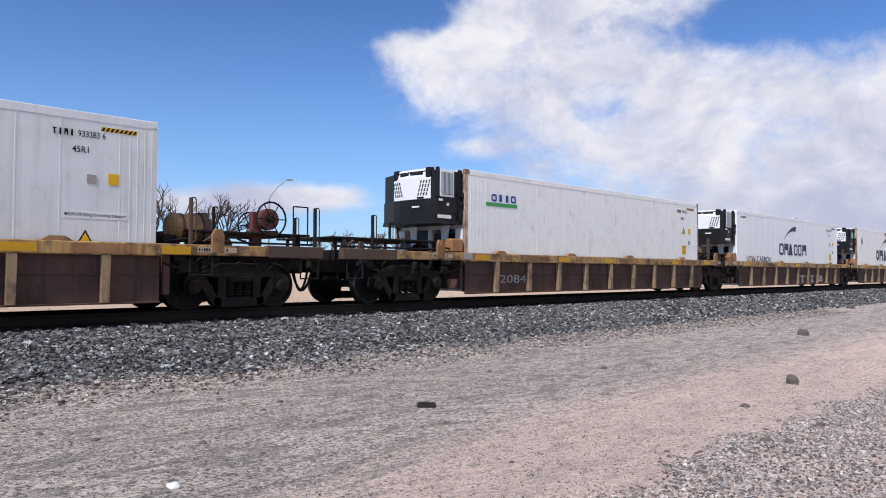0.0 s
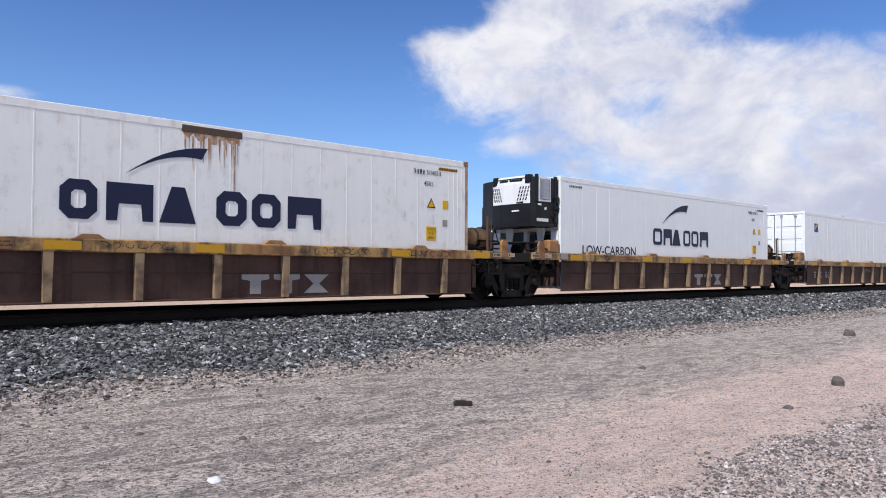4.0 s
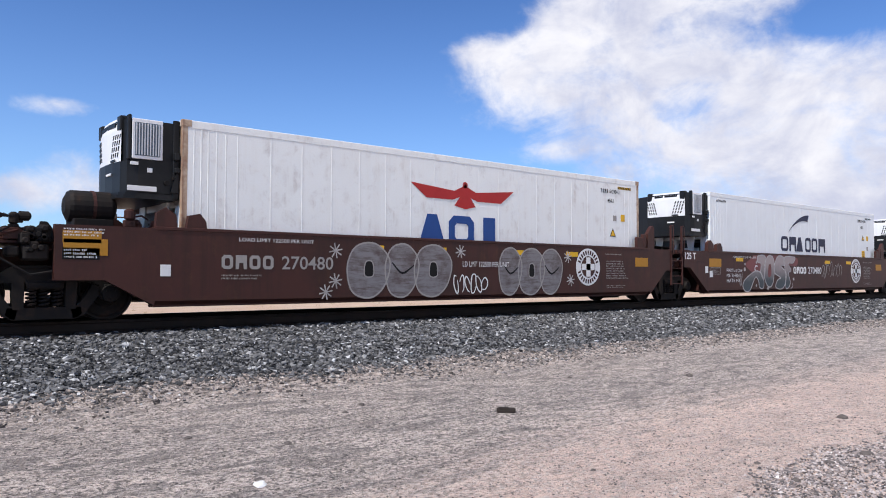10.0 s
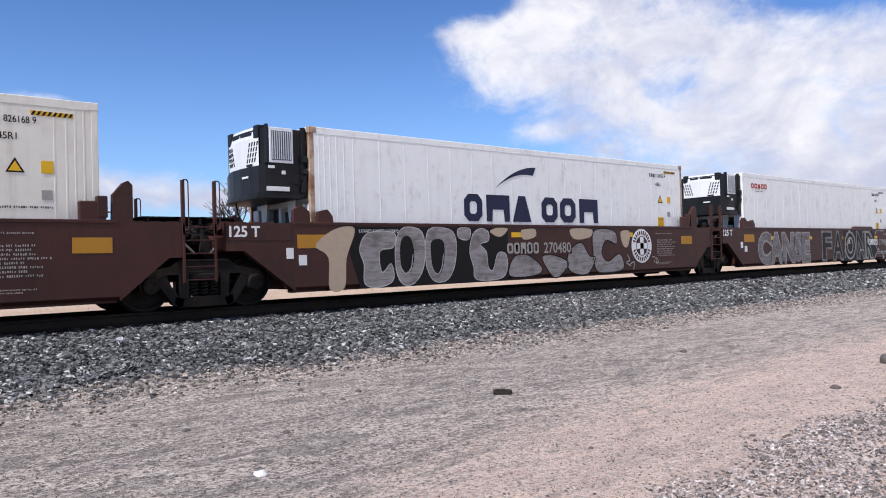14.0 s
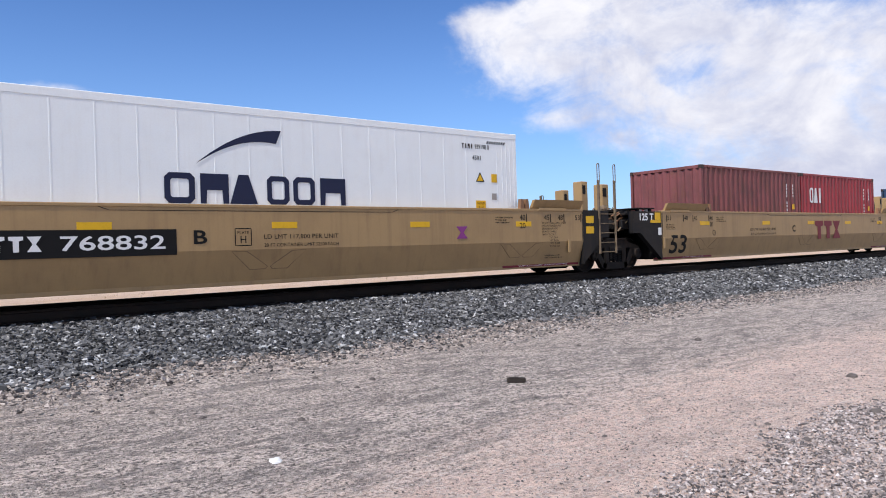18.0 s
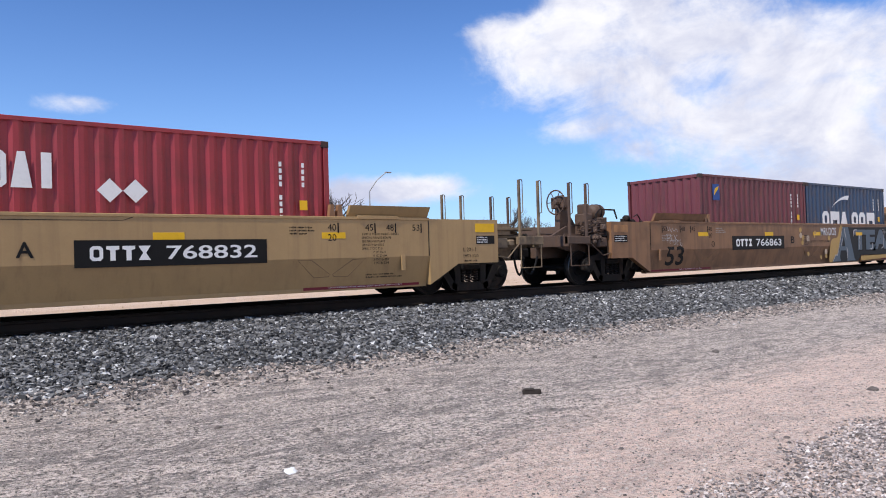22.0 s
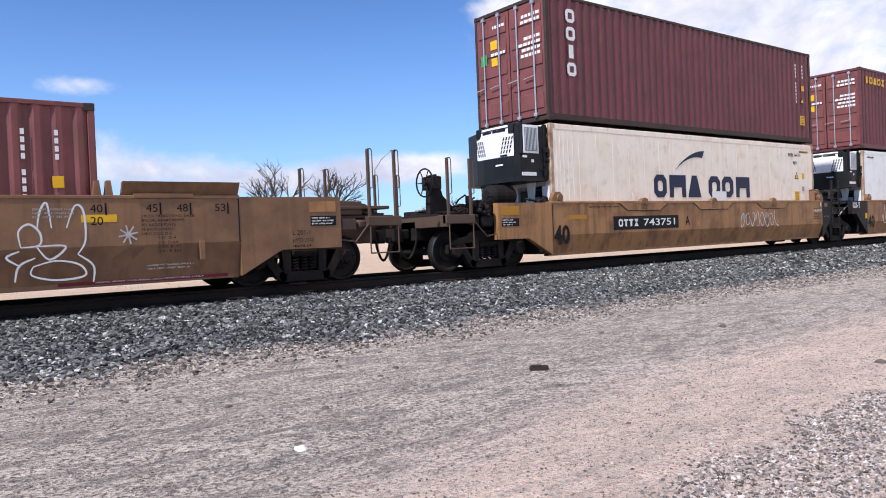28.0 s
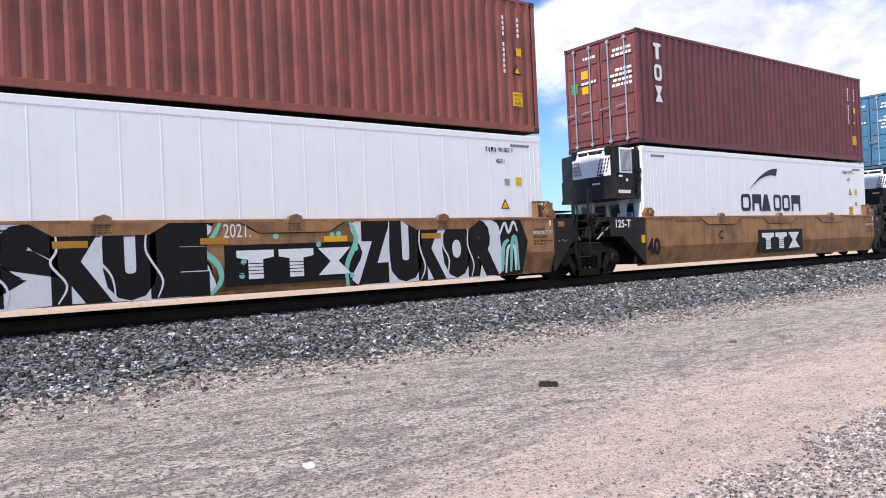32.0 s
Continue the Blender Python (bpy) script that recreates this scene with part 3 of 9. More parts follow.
# ---- the ground, the line and what lies beyond it ----
def spread(lo, hi, step, grow, far):
    """Even steps between lo and hi, growing ones out to far on both sides."""
    inner = list(np.arange(lo, hi + 1e-6, step))
    out, d, x = [], step, hi
    while x < far:
        d *= grow
        x += d
        out.append(x)
    back, d, x = [], step, lo
    while x > -far:
        d *= grow
        x -= d
        back.append(x)
    return back[::-1] + inner + out


GROUND_Z = -0.75


def ground_height(x, y):
    near = max(0.0, 1 - (abs(x - 8) + abs(y + 7)) / 60)
    z = GROUND_Z + near * (0.05 * noise.noise((x * 0.25, y * 0.5, 0)) + 0.022 * noise.noise((x * 1.1, y * 2.2, 3)) + 0.010 * noise.noise((x * 4, y * 6, 7)))
    u = min(1.0, max(0.0, (y + 3.3) / 1.2))
    z += u * u * (3 - 2 * u) * (0.095 + 0.05 * noise.noise((x * 0.5, y * 0.8, 11)))      # dust drifted against the foot of the ballast
    return z + (min(0.25, (y - 4) * 0.03) if y > 4 else 0.0)


def on_ground(x, y, lift):
    return np.stack((x, y, np.array([ground_height(a, b) for a, b in zip(x.tolist(), y.tolist())]) + lift), 1)


def build_ground():
    xs, ys = spread(-2, 26, 0.16, 1.35, 2800), spread(-12.5, 0, 0.12, 1.35, 2800)
    v = []
    for y in ys:
        for x in xs:
            v.append((x, y, ground_height(x, y)))
    n = len(xs)
    f = [(j * n + i, j * n + i + 1, (j + 1) * n + i + 1, (j + 1) * n + i) for j in range(len(ys) - 1) for i in range(n - 1)]
    s = Shape()
    s.v, s.f = v, f
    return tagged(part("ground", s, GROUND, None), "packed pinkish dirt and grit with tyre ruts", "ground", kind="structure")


build_ground()


def build_bed():
    s = Shape()
    s.prism(((-2.7, -0.86), (-2.45, -0.74), (-1.7, -0.56), (-0.6, -0.30), (-0.12, -0.205), (2.56, -0.205), (3.1, -0.26), (5.0, -0.86)), -250, 420, "x")
    return tagged(part("ballast_bed", s, BED, None), "sloping bed of dusty grey ballast under the track", "track bed", kind="structure")


BED_OB = build_bed()


def scatter(name, material, label, count, place, sizes, seed, parent=None):
    """Loose stones as one mesh of eight-cornered lumps."""
    rnd = np.random.RandomState(seed)
    cube = np.array([(a, b, c) for a in (-1, 1) for b in (-1, 1) for c in (-1, 1)], float)
    quads = np.array(((0, 1, 3, 2), (4, 6, 7, 5), (0, 4, 5, 1), (2, 3, 7, 6), (0, 2, 6, 4), (1, 5, 7, 3)))
    c = place(rnd, count)
    k = len(c)
    r = rnd.uniform(sizes[0], sizes[1], (k, 1, 1)) * rnd.uniform(0.55, 1.15, (k, 1, 3)) * np.array((1.25, 0.95, 0.62))
    p = cube[None] * r * rnd.uniform(0.15, 1.25, (k, 8, 3))
    a, b = rnd.uniform(0, 6.3, k), rnd.uniform(-1.1, 1.1, k)
    ca, sa, cb, sb = np.cos(a)[:, None], np.sin(a)[:, None], np.cos(b)[:, None], np.sin(b)[:, None]
    x, y, z = p[..., 0], p[..., 1], p[..., 2]
    y, z = y * cb - z * sb, y * sb + z * cb
    x, y = x * ca - y * sa, x * sa + y * ca
    p = np.stack((x, y, z), -1) + c[:, None, :]
    me = bpy.data.meshes.new(name)
    me.vertices.add(k * 8)
    me.vertices.foreach_set("co", p.astype(np.float32).ravel())
    faces = (quads[None] + (np.arange(k) * 8)[:, None, None]).reshape(-1)
    me.loops.add(len(faces))
    me.loops.foreach_set("vertex_index", faces.astype(np.int32))
    me.polygons.add(k * 6)
    me.polygons.foreach_set("loop_start", np.arange(0, k * 24, 4, dtype=np.int32))
    me.update(calc_edges=True)
    me.shade_flat()
    me.materials.append(material)
    ob = new(name, me)
    return tagged(ob, label, "gravel", kind="stuff")


def bed_height(y):
    return np.interp(y, (-2.7, -2.45, -1.7, -0.6, -0.12, 2.64), (-0.80, -0.74, -0.56, -0.31, -0.215, -0.21))


def ballast_foot(x, y, lift):
    drift = np.array([ground_height(a, b) for a, b in zip(x.tolist(), y.tolist())])
    return np.stack((x, y, np.maximum(bed_height(y), drift - 0.008) + lift), 1)


def near_ballast(rnd, n):
    y = -2.85 + 2.75 * rnd.uniform(0, 1, n)
    x = rnd.uniform(0.5, 19, n)
    foot = 2.75 + 0.10 * np.sin(x * 1.3) + 0.08 * np.sin(x * 3.7 + 1) - 0.02 * np.clip(x - 6, 0, 12)
    keep = rnd.uniform(0, 1, n) < np.clip((y + foot) / 0.75, 0, 1) ** 1.3
    x, y = x[keep], y[keep]
    return ballast_foot(x, y, rnd.uniform(-0.01, 0.03, len(x)))


def mid_ballast(rnd, n):
    y = -2.75 + 2.65 * rnd.uniform(0, 1, n)
    x = 19 + 41 * rnd.uniform(0, 1, n) ** 1.5
    keep = rnd.uniform(0, 1, n) < np.clip((y + 2.6) / 0.7, 0, 1)
    x, y = x[keep], y[keep]
    return ballast_foot(x, y, rnd.uniform(-0.01, 0.04, len(x)))


def crib_ballast(rnd, n):
    y = rnd.uniform(-0.1, 2.9, n)
    x = rnd.uniform(-4, 40, n)
    return np.stack((x, y, np.full(n, -0.21) + rnd.uniform(-0.01, 0.02, n)), 1)


def toe_stones(rnd, n):
    y = -2.25 - np.abs(rnd.normal(0, 0.55, n))
    x = rnd.uniform(0.3, 30, n)
    return on_ground(x, y, 0.004)


def pebbles(rnd, n):
    x, y = rnd.uniform(-1, 14, n), rnd.uniform(-11.2, -2.6, n)
    keep = (x + 1.0 > 0.25 * (y + 11.7)) & (rnd.uniform(0, 1, n) < np.clip(1.3 - 0.06 * np.hypot(x, y + 11.7), 0.2, 1))
    x, y = x[keep], y[keep]
    return on_ground(x, y, 0.001)


def coarse_patch(rnd, n):
    x, y = rnd.uniform(2.2, 16, n), rnd.uniform(-11.2, -8.9, n)
    edge = -9.20 + 0.22 * np.clip((x - 3.2) / 2.2, 0, 1) - 0.12 * np.clip((x - 7) / 2, 0, 1) + 0.06 * np.sin(x * 2.3) + 0.07 * np.sin(x * 5.1)
    keep = (y < edge) & (rnd.uniform(0, 1, n) < np.clip((edge - y) / 0.22, 0.1, 1))
    side = np.minimum(x - 2.25 - 0.12 * np.sin(y * 4.7) - 0.08 * np.sin(y * 11.3), (y + 11.2 - 0.1 * np.sin(x * 3.1)) * 1.2)
    keep &= rnd.uniform(0, 1, n) < np.clip(side / 0.3, 0, 1)
    x, y = x[keep], y[keep]
    return on_ground(x, y, 0.003)


scatter("ballast", BALLAST, "angular grey crushed stone ballast with pale pieces", 56000, near_ballast, (0.015, 0.043), 1)
scatter("ballast", BALLAST, "angular grey crushed stone ballast with pale pieces", 20000, mid_ballast, (0.03, 0.06), 2)
scatter("ballast", BALLAST, "dark crushed stone ballast between the ties", 9000, crib_ballast, (0.022, 0.045), 3)
scatter("gravel", PEBBLE, "loose stones at the foot of the ballast", 9000, toe_stones, (0.009, 0.034), 4)
scatter("gravel", BALLAST, "dark stones strayed from the ballast", 5000, toe_stones, (0.008, 0.024), 14)
scatter("gravel", PEBBLE, "fine loose pebbles on packed dirt", 66000, pebbles, (0.003, 0.0095), 5)
scatter("gravel", GRAVEL, "coarse pale gravel beside the dirt track", 76000, coarse_patch, (0.004, 0.0155), 6)

RAIL_PROFILE = ((-0.07, -0.185), (0.07, -0.185), (0.07, -0.17), (0.012, -0.15), (0.009, -0.05), (0.035, -0.035), (0.036, -0.008),
                (0.028, 0.0), (-0.028, 0.0), (-0.036, -0.008), (-0.035, -0.035), (-0.009, -0.05), (-0.012, -0.15), (-0.07, -0.17))


def build_track():
    for yc in (0.466, 1.974):
        s = Shape().prism([(yc + a, b) for a, b in RAIL_PROFILE], -250, 420, "x")
        tagged(part("rail", s, RAIL, None), "steel rail with a dark weathered web", "rail", "rails of the line", "structure")
    tie = Shape().box(-0.115, 0.115, -0.08, 2.52, -0.34, -0.187, 0.012).mesh("tie")
    pad = Shape().box(-0.09, 0.09, 0.29, 0.65, -0.19, -0.17).mesh("tie_plate")
    for i in range(-12, 130):
        o = part("tie", tie, TIE, None)
        o.location = (i * 0.5, 0, 0)
        tagged(o, "dark creosoted wooden tie in the ballast", "railway tie", "ties under the rails", "structure")
        q = part("tie_plate", pad, RAIL, o)


build_track()


def lump(name, x, y, sx, sy, sz, material, label, category, seed, group=""):
    rnd = random.Random(seed)
    bm = bmesh.new()
    bmesh.ops.create_icosphere(bm, subdivisions=2, radius=1.0)
    for v in bm.verts:
        k = 1 + 0.32 * noise.noise(v.co * 1.7 + Vector((seed * 3.1, 0, 0))) + rnd.uniform(-0.06, 0.06)
        v.co = Vector((v.co.x * sx * k, v.co.y * sy * k, (max(v.co.z, -0.35) * k + 0.3) * sz))
    me = bpy.data.meshes.new(name)
    bm.to_mesh(me)
    bm.free()
    ob = part(name, me, material, None)
    ob.location = (x, y, ground_height(x, y) - 0.006)
    ob.rotation_euler = (0, 0, rnd.uniform(0, 3))
    return tagged(ob, label, category, group)



STONES = ((8.12, -8.47, 0.07), (9.82, -5.64, 0.07), (3.08, -5.99, 0.05), (4.24, -4.18, 0.05), (4.44, -8.19, 0.03), (5.23, -9.33, 0.045),
          (2.53, -5.15, 0.05), (2.28, -4.53, 0.045), (4.66, -4.74, 0.05), (4.26, -5.04, 0.04), (5.56, -8.88, 0.035), (6.49, -9.31, 0.07),
          (6.64, -9.45, 0.06), (8.13, -4.8, 0.05), (32.5, -2.8, 0.2), (5.95, -9.25, 0.05), (7.6, -9.4, 0.06), (1.9, -4.1, 0.04))


def build_ground_things():
    lump("rock", 10.02, -8.31, 0.11, 0.08, 0.09, ROCK, "brown rounded rock lying on the dirt", "rock", 1)
    lump("rock", 18.19, -5.74, 0.15, 0.12, 0.12, ROCK, "dark lump of rock on the dirt", "rock", 2)
    for i, (x, y, r) in enumerate(STONES):
        lump("stone", x, y, r * 0.85, r * 0.7, r * 0.5, ROCK, "small dark stone on the dirt", "stone", 10 + i, "loose stones on the dirt")
    lump("broken_cup", 2.38, -6.91, 0.075, 0.045, 0.02, CHALK, "flattened white scrap lying on the dirt", "litter", 5)
    b = Shape().box(-0.10, 0.10, -0.035, 0.035, -0.01, 0.045, 0.012)
    b.box(-0.08, 0.03, -0.037, 0.037, 0.04, 0.05, 0.004)
    ob = part("wood_block", b, TIE, None)
    ob.location, ob.rotation_euler = (5.58, -6.11, GROUND_Z + 0.01), (0, 0, radians(-38))
    tagged(ob, "short weathered block of dark wood on the dirt", "wood block")


build_ground_things()


# ---- beyond the line ----
def bare_tree(x, y, height, seed, label):
    rnd = random.Random(seed)
    tree = thing("bare_tree", label, "tree", "bare trees beyond the line", at=pose(x, y, GROUND_Z + 0.2))
    trunk, crown = Shape(), Shape()

    def grow(s, p, d, length, r, level):
        q = p + d * length
        s.rod(p, q, r, 6 if level < 2 else 4, r * 0.68)
        if level > 5:
            return
        for _ in range(3 if level < 4 else 2):
            e = (d + Vector((rnd.uniform(-1, 1), rnd.uniform(-1, 1), rnd.uniform(-0.25, 0.6))) * 0.75).normalized()
            grow(crown, p + d * length * rnd.uniform(0.6, 1.0), e, length * rnd.uniform(0.6, 0.82), r * 0.62, level + 1)

    grow(trunk, Vector((0, 0, 0)), Vector((0.05, 0, 1)), height * 0.27, height * 0.022, 0)
    top = max(v[2] for v in crown.v)
    for s in (trunk, crown):
        s.v = [tuple(c * height / top for c in v) for v in s.v]
    part("trunk", trunk, BARK, tree)
    part("crown", crown, BARK, tree)
    return tree


def polar(az, dist):
    return EYE[0] + dist * math.sin(radians(az)), EYE[1] + dist * math.cos(radians(az))


def build_beyond():
    for az, d, h, seed in ((25.0, 62, 8.2, 1), (28.3, 66, 8.0, 2), (22.8, 80, 6.5, 3), (42.4, 70, 6.0, 4), (44.3, 74, 5.8, 5), (38.6, 95, 6.8, 6), (40.3, 120, 8.0, 7), (36.8, 110, 7.2, 8)):
        bare_tree(*polar(az, d), h, seed, "leafless grey tree with thin spreading branches")
    # street lamps
    for az, d, h, arm in ((32.6, 70, 9.8, 1.6), (70.6, 130, 10.0, 1.6), (73.4, 130, 9.0, -4.2), (88, 150, 9.5, 1.8)):
        lamp = thing("street_lamp", "tall grey street lamp with a bent arm", "street lamp", "street lamps beyond the line", at=pose(*polar(az, d), GROUND_Z + 0.25))
        part("pole", Shape().rod((0, 0, 0), (0, 0, h * 0.8), 0.09, 8, 0.06), GALV, lamp)
        dx, dy = math.cos(radians(az)), -math.sin(radians(az))
        up = h * 0.98 if abs(arm) < 3 else h * 0.82
        part("arm", Shape().pipe(((0, 0, h * 0.8), (dx * arm * 0.45, dy * arm * 0.45, (h * 0.8 + up) / 2 + 0.15), (dx * arm, dy * arm, up)), 0.05), GALV, lamp)
        part("lamp_head", Shape().box(dx * arm - 0.1, dx * arm + 0.55, dy * arm - 0.14, dy * arm + 0.14, up - 0.06, up + 0.06, 0.03), GALV, lamp)
    for az, d, h in ((15.9, 75, 6.8), (57.0, 120, 7.5), (52.0, 150, 8.0)):
        p = thing("utility_pole", "wooden utility pole with a crossarm", "utility pole", "utility poles", at=pose(*polar(az, d), GROUND_Z + 0.25))
        part("pole", Shape().rod((0, 0, 0), (0, 0, h), 0.13, 8, 0.1), BARK, p)
        part("crossarm", Shape().box(-1.1, 1.1, -0.06, 0.06, h - 0.35, h - 0.23, 0.01), BARK, p)
        for dx in (-0.95, -0.4, 0.4, 0.95):
            part("insulator", Shape().lathe((dx, 0, h - 0.23), ((0, 0.03), (0.1, 0.06), (0.16, 0.03)), "z", 8), CHALK, p)
    # a road along the line
    s = Shape().box(-300, 900, 34, 42, GROUND_Z + 0.1, GROUND_Z + 0.32, 0.02)
    tagged(part("road", s, ASPHALT, None), "pale grey asphalt road beyond the dry verge", "road", kind="structure")
    # dry tufts
    rnd = random.Random(9)
    s = Shape()
    for _ in range(2600):
        x, y = rnd.uniform(0, 60), rnd.uniform(5.0, 30)
        x += 0.35 * y
        o = len(s.v)
        h, w, a = rnd.uniform(0.05, 0.2), rnd.uniform(0.03, 0.10), rnd.uniform(0, 3.1)
        c, e = math.cos(a) * w, math.sin(a) * w
        z = GROUND_Z + min(0.25, (y - 4) * 0.03) - 0.02
        for k in (-1, 0, 1):
            s.v += [(x + k * c - 0.012, y + k * e, z), (x + k * c + 0.012, y + k * e, z), (x + k * c * 2.2, y + k * e * 2.2, z + h)]
            s.f.append((o, o + 1, o + 2))
            o += 3
    tagged(part("dry_grass", s, GRASS, None), "sparse tufts of dry yellow grass beyond the line", "grass", kind="stuff")
    # low houses and hills far off
    for az, d, w, h in ((22.3, 110, 9, 3.2), (55.5, 150, 12, 3.4), (18.5, 130, 8, 3.0)):
        x, y = polar(az, d)
        house = thing("house", "low far-off house with a pale pitched roof", "house", "far houses", at=pose(x, y, GROUND_Z + 0.2))
        part("wall", Shape().box(-w / 2, w / 2, 0, 6, 0, h, 0.02), GREYMARK, house)
        part("roof", Shape().prism(((-0.4, h), (6.4, h), (3, h + 1.6)), -w / 2 - 0.4, w / 2 + 0.4, "x"), SLATE, house)
        for dx in (-0.25, 0.2):
            part("window", Shape().box(dx * w - 0.5, dx * w + 0.5, -0.05, 0.02, 1.0, 2.1, 0.02), SLATE, house)
    # distance haze is painted into the hills as a flat blue
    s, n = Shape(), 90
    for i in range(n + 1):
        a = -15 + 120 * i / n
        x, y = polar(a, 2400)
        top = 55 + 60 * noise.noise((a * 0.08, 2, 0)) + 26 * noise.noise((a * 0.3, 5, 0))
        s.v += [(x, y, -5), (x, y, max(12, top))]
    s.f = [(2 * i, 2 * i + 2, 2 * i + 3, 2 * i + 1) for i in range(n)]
    tagged(part("backdrop_hills", s, HILL, None), "low hills on the horizon painted hazy blue", "hills", kind="structure")


build_beyond()


DARKRUST = paint("dark rusty steel", (0.085, 0.05, 0.033), 0.7, (0.04, 0.026, 0.02), 0.6, 0.4, 0.3)


# ---- containers ----
LONG, WIDE, TALL = 12.192, 2.438, 2.896
MOVERS = []                            # (thing, place along the train, height)
BASE = 0.31                            # floor of the wells above the rails
RIBBED = range(6)                      # loads in the ribbed cars, whose wells lie deeper


def floor_of(k):
    return BASE - 0.09 if k in RIBBED else BASE



def frame_parts(box, L, H, rail_mat, post_mat, cast_mat, deep=0.075):
    """Rails, posts and corner castings of a container."""
    for y in (0.0, WIDE - 0.06):
        part("top_rail", Shape().box(0.1, L - 0.1, y - 0.005, y + 0.065, H - deep, H - 0.005), rail_mat, box)
        part("bottom_rail", Shape().box(0.1, L - 0.1, y, y + 0.06, 0.02, 0.16), rail_mat, box)
        for x in (0.0, L - 0.1):
            part("corner_post", Shape().box(x, x + 0.1, y - 0.002, y + 0.075, 0.1, H - 0.1), post_mat, box)
            for z in (0.0, H - 0.118):
                c = Shape().box(x - 0.006, x + 0.162 if x == 0 else x + 0.106, y - 0.008, y + 0.085, z, z + 0.118, 0.01) if x == 0 else \
                    Shape().box(x - 0.056, x + 0.106, y - 0.008, y + 0.085, z, z + 0.118, 0.01)
                part("corner_casting", c, cast_mat, box)
    for x in (0.0, L - 0.08):
        for z in (0.02, H - 0.1):
            part("end_rail", Shape().box(x, x + 0.08, 0.08, WIDE - 0.08, z, z + 0.09), rail_mat, box)


def code_marks(box, L, z, ink, number, seed, kind="45R1", zt=None):
    """The number, size code and small plates at the right end of a side."""
    y = -0.003
    mark(box, "plbl", L - 1.60, L - 1.30, z, z + 0.10, y, ink, gap=0.35)
    lettering(box, number, L - 1.24, L - 0.83, z, z + 0.10, y - 0.002, ink, bold=0.01)
    lettering(box, kind, L - 1.32, L - 1.08, z - 0.24, z - 0.14, y - 0.002, ink, bold=0.01)


def warning(box, x, z, size=0.24):
    part("warning_sign", Shape().prism(((x, z), (x + size, z), (x + size / 2, z + 0.88 * size)), -0.006, -0.001), INK, box)
    k = 0.035
    part("warning_face", Shape().prism(((x + k, z + 0.02), (x + size - k, z + 0.02), (x + size / 2, z + 0.88 * size - 0.05)), -0.010, -0.006), YELLOW, box, "yellow triangle face")


def caution(box, x, z, w=0.28, h=0.30):
    plate(box, x, x + w, z, z + h, -0.001, YELLOW, "caution_plate", "yellow height warning plate")
    lettering(box, "CAUTION", x + 0.02, x + w - 0.02, z + h * 0.72, z + h * 0.88, -0.010, INK)
    lettering(box, "9'-6\"", x + 0.07, x + w - 0.07, z + h * 0.42, z + h * 0.6, -0.010, INK)
    lettering(box, "HIGH", x + 0.06, x + w - 0.06, z + h * 0.12, z + h * 0.3, -0.010, INK)


def hazard(box, x, z, w=0.56, ground=None):
    if ground is not None:
        plate(box, x, x + w, z - 0.004, z + 0.064, 0.0005, ground, "hazard_ground", "yellow band", 0.002)
    s = Shape()
    for i in range(8):
        a = x + i * w / 8
        s.prism(((a, z), (a + w / 16, z), (a + w / 8, z + 0.06), (a + w / 16, z + 0.06)), -0.005, -0.001)
    part("hazard_stripe", s, INK, box)


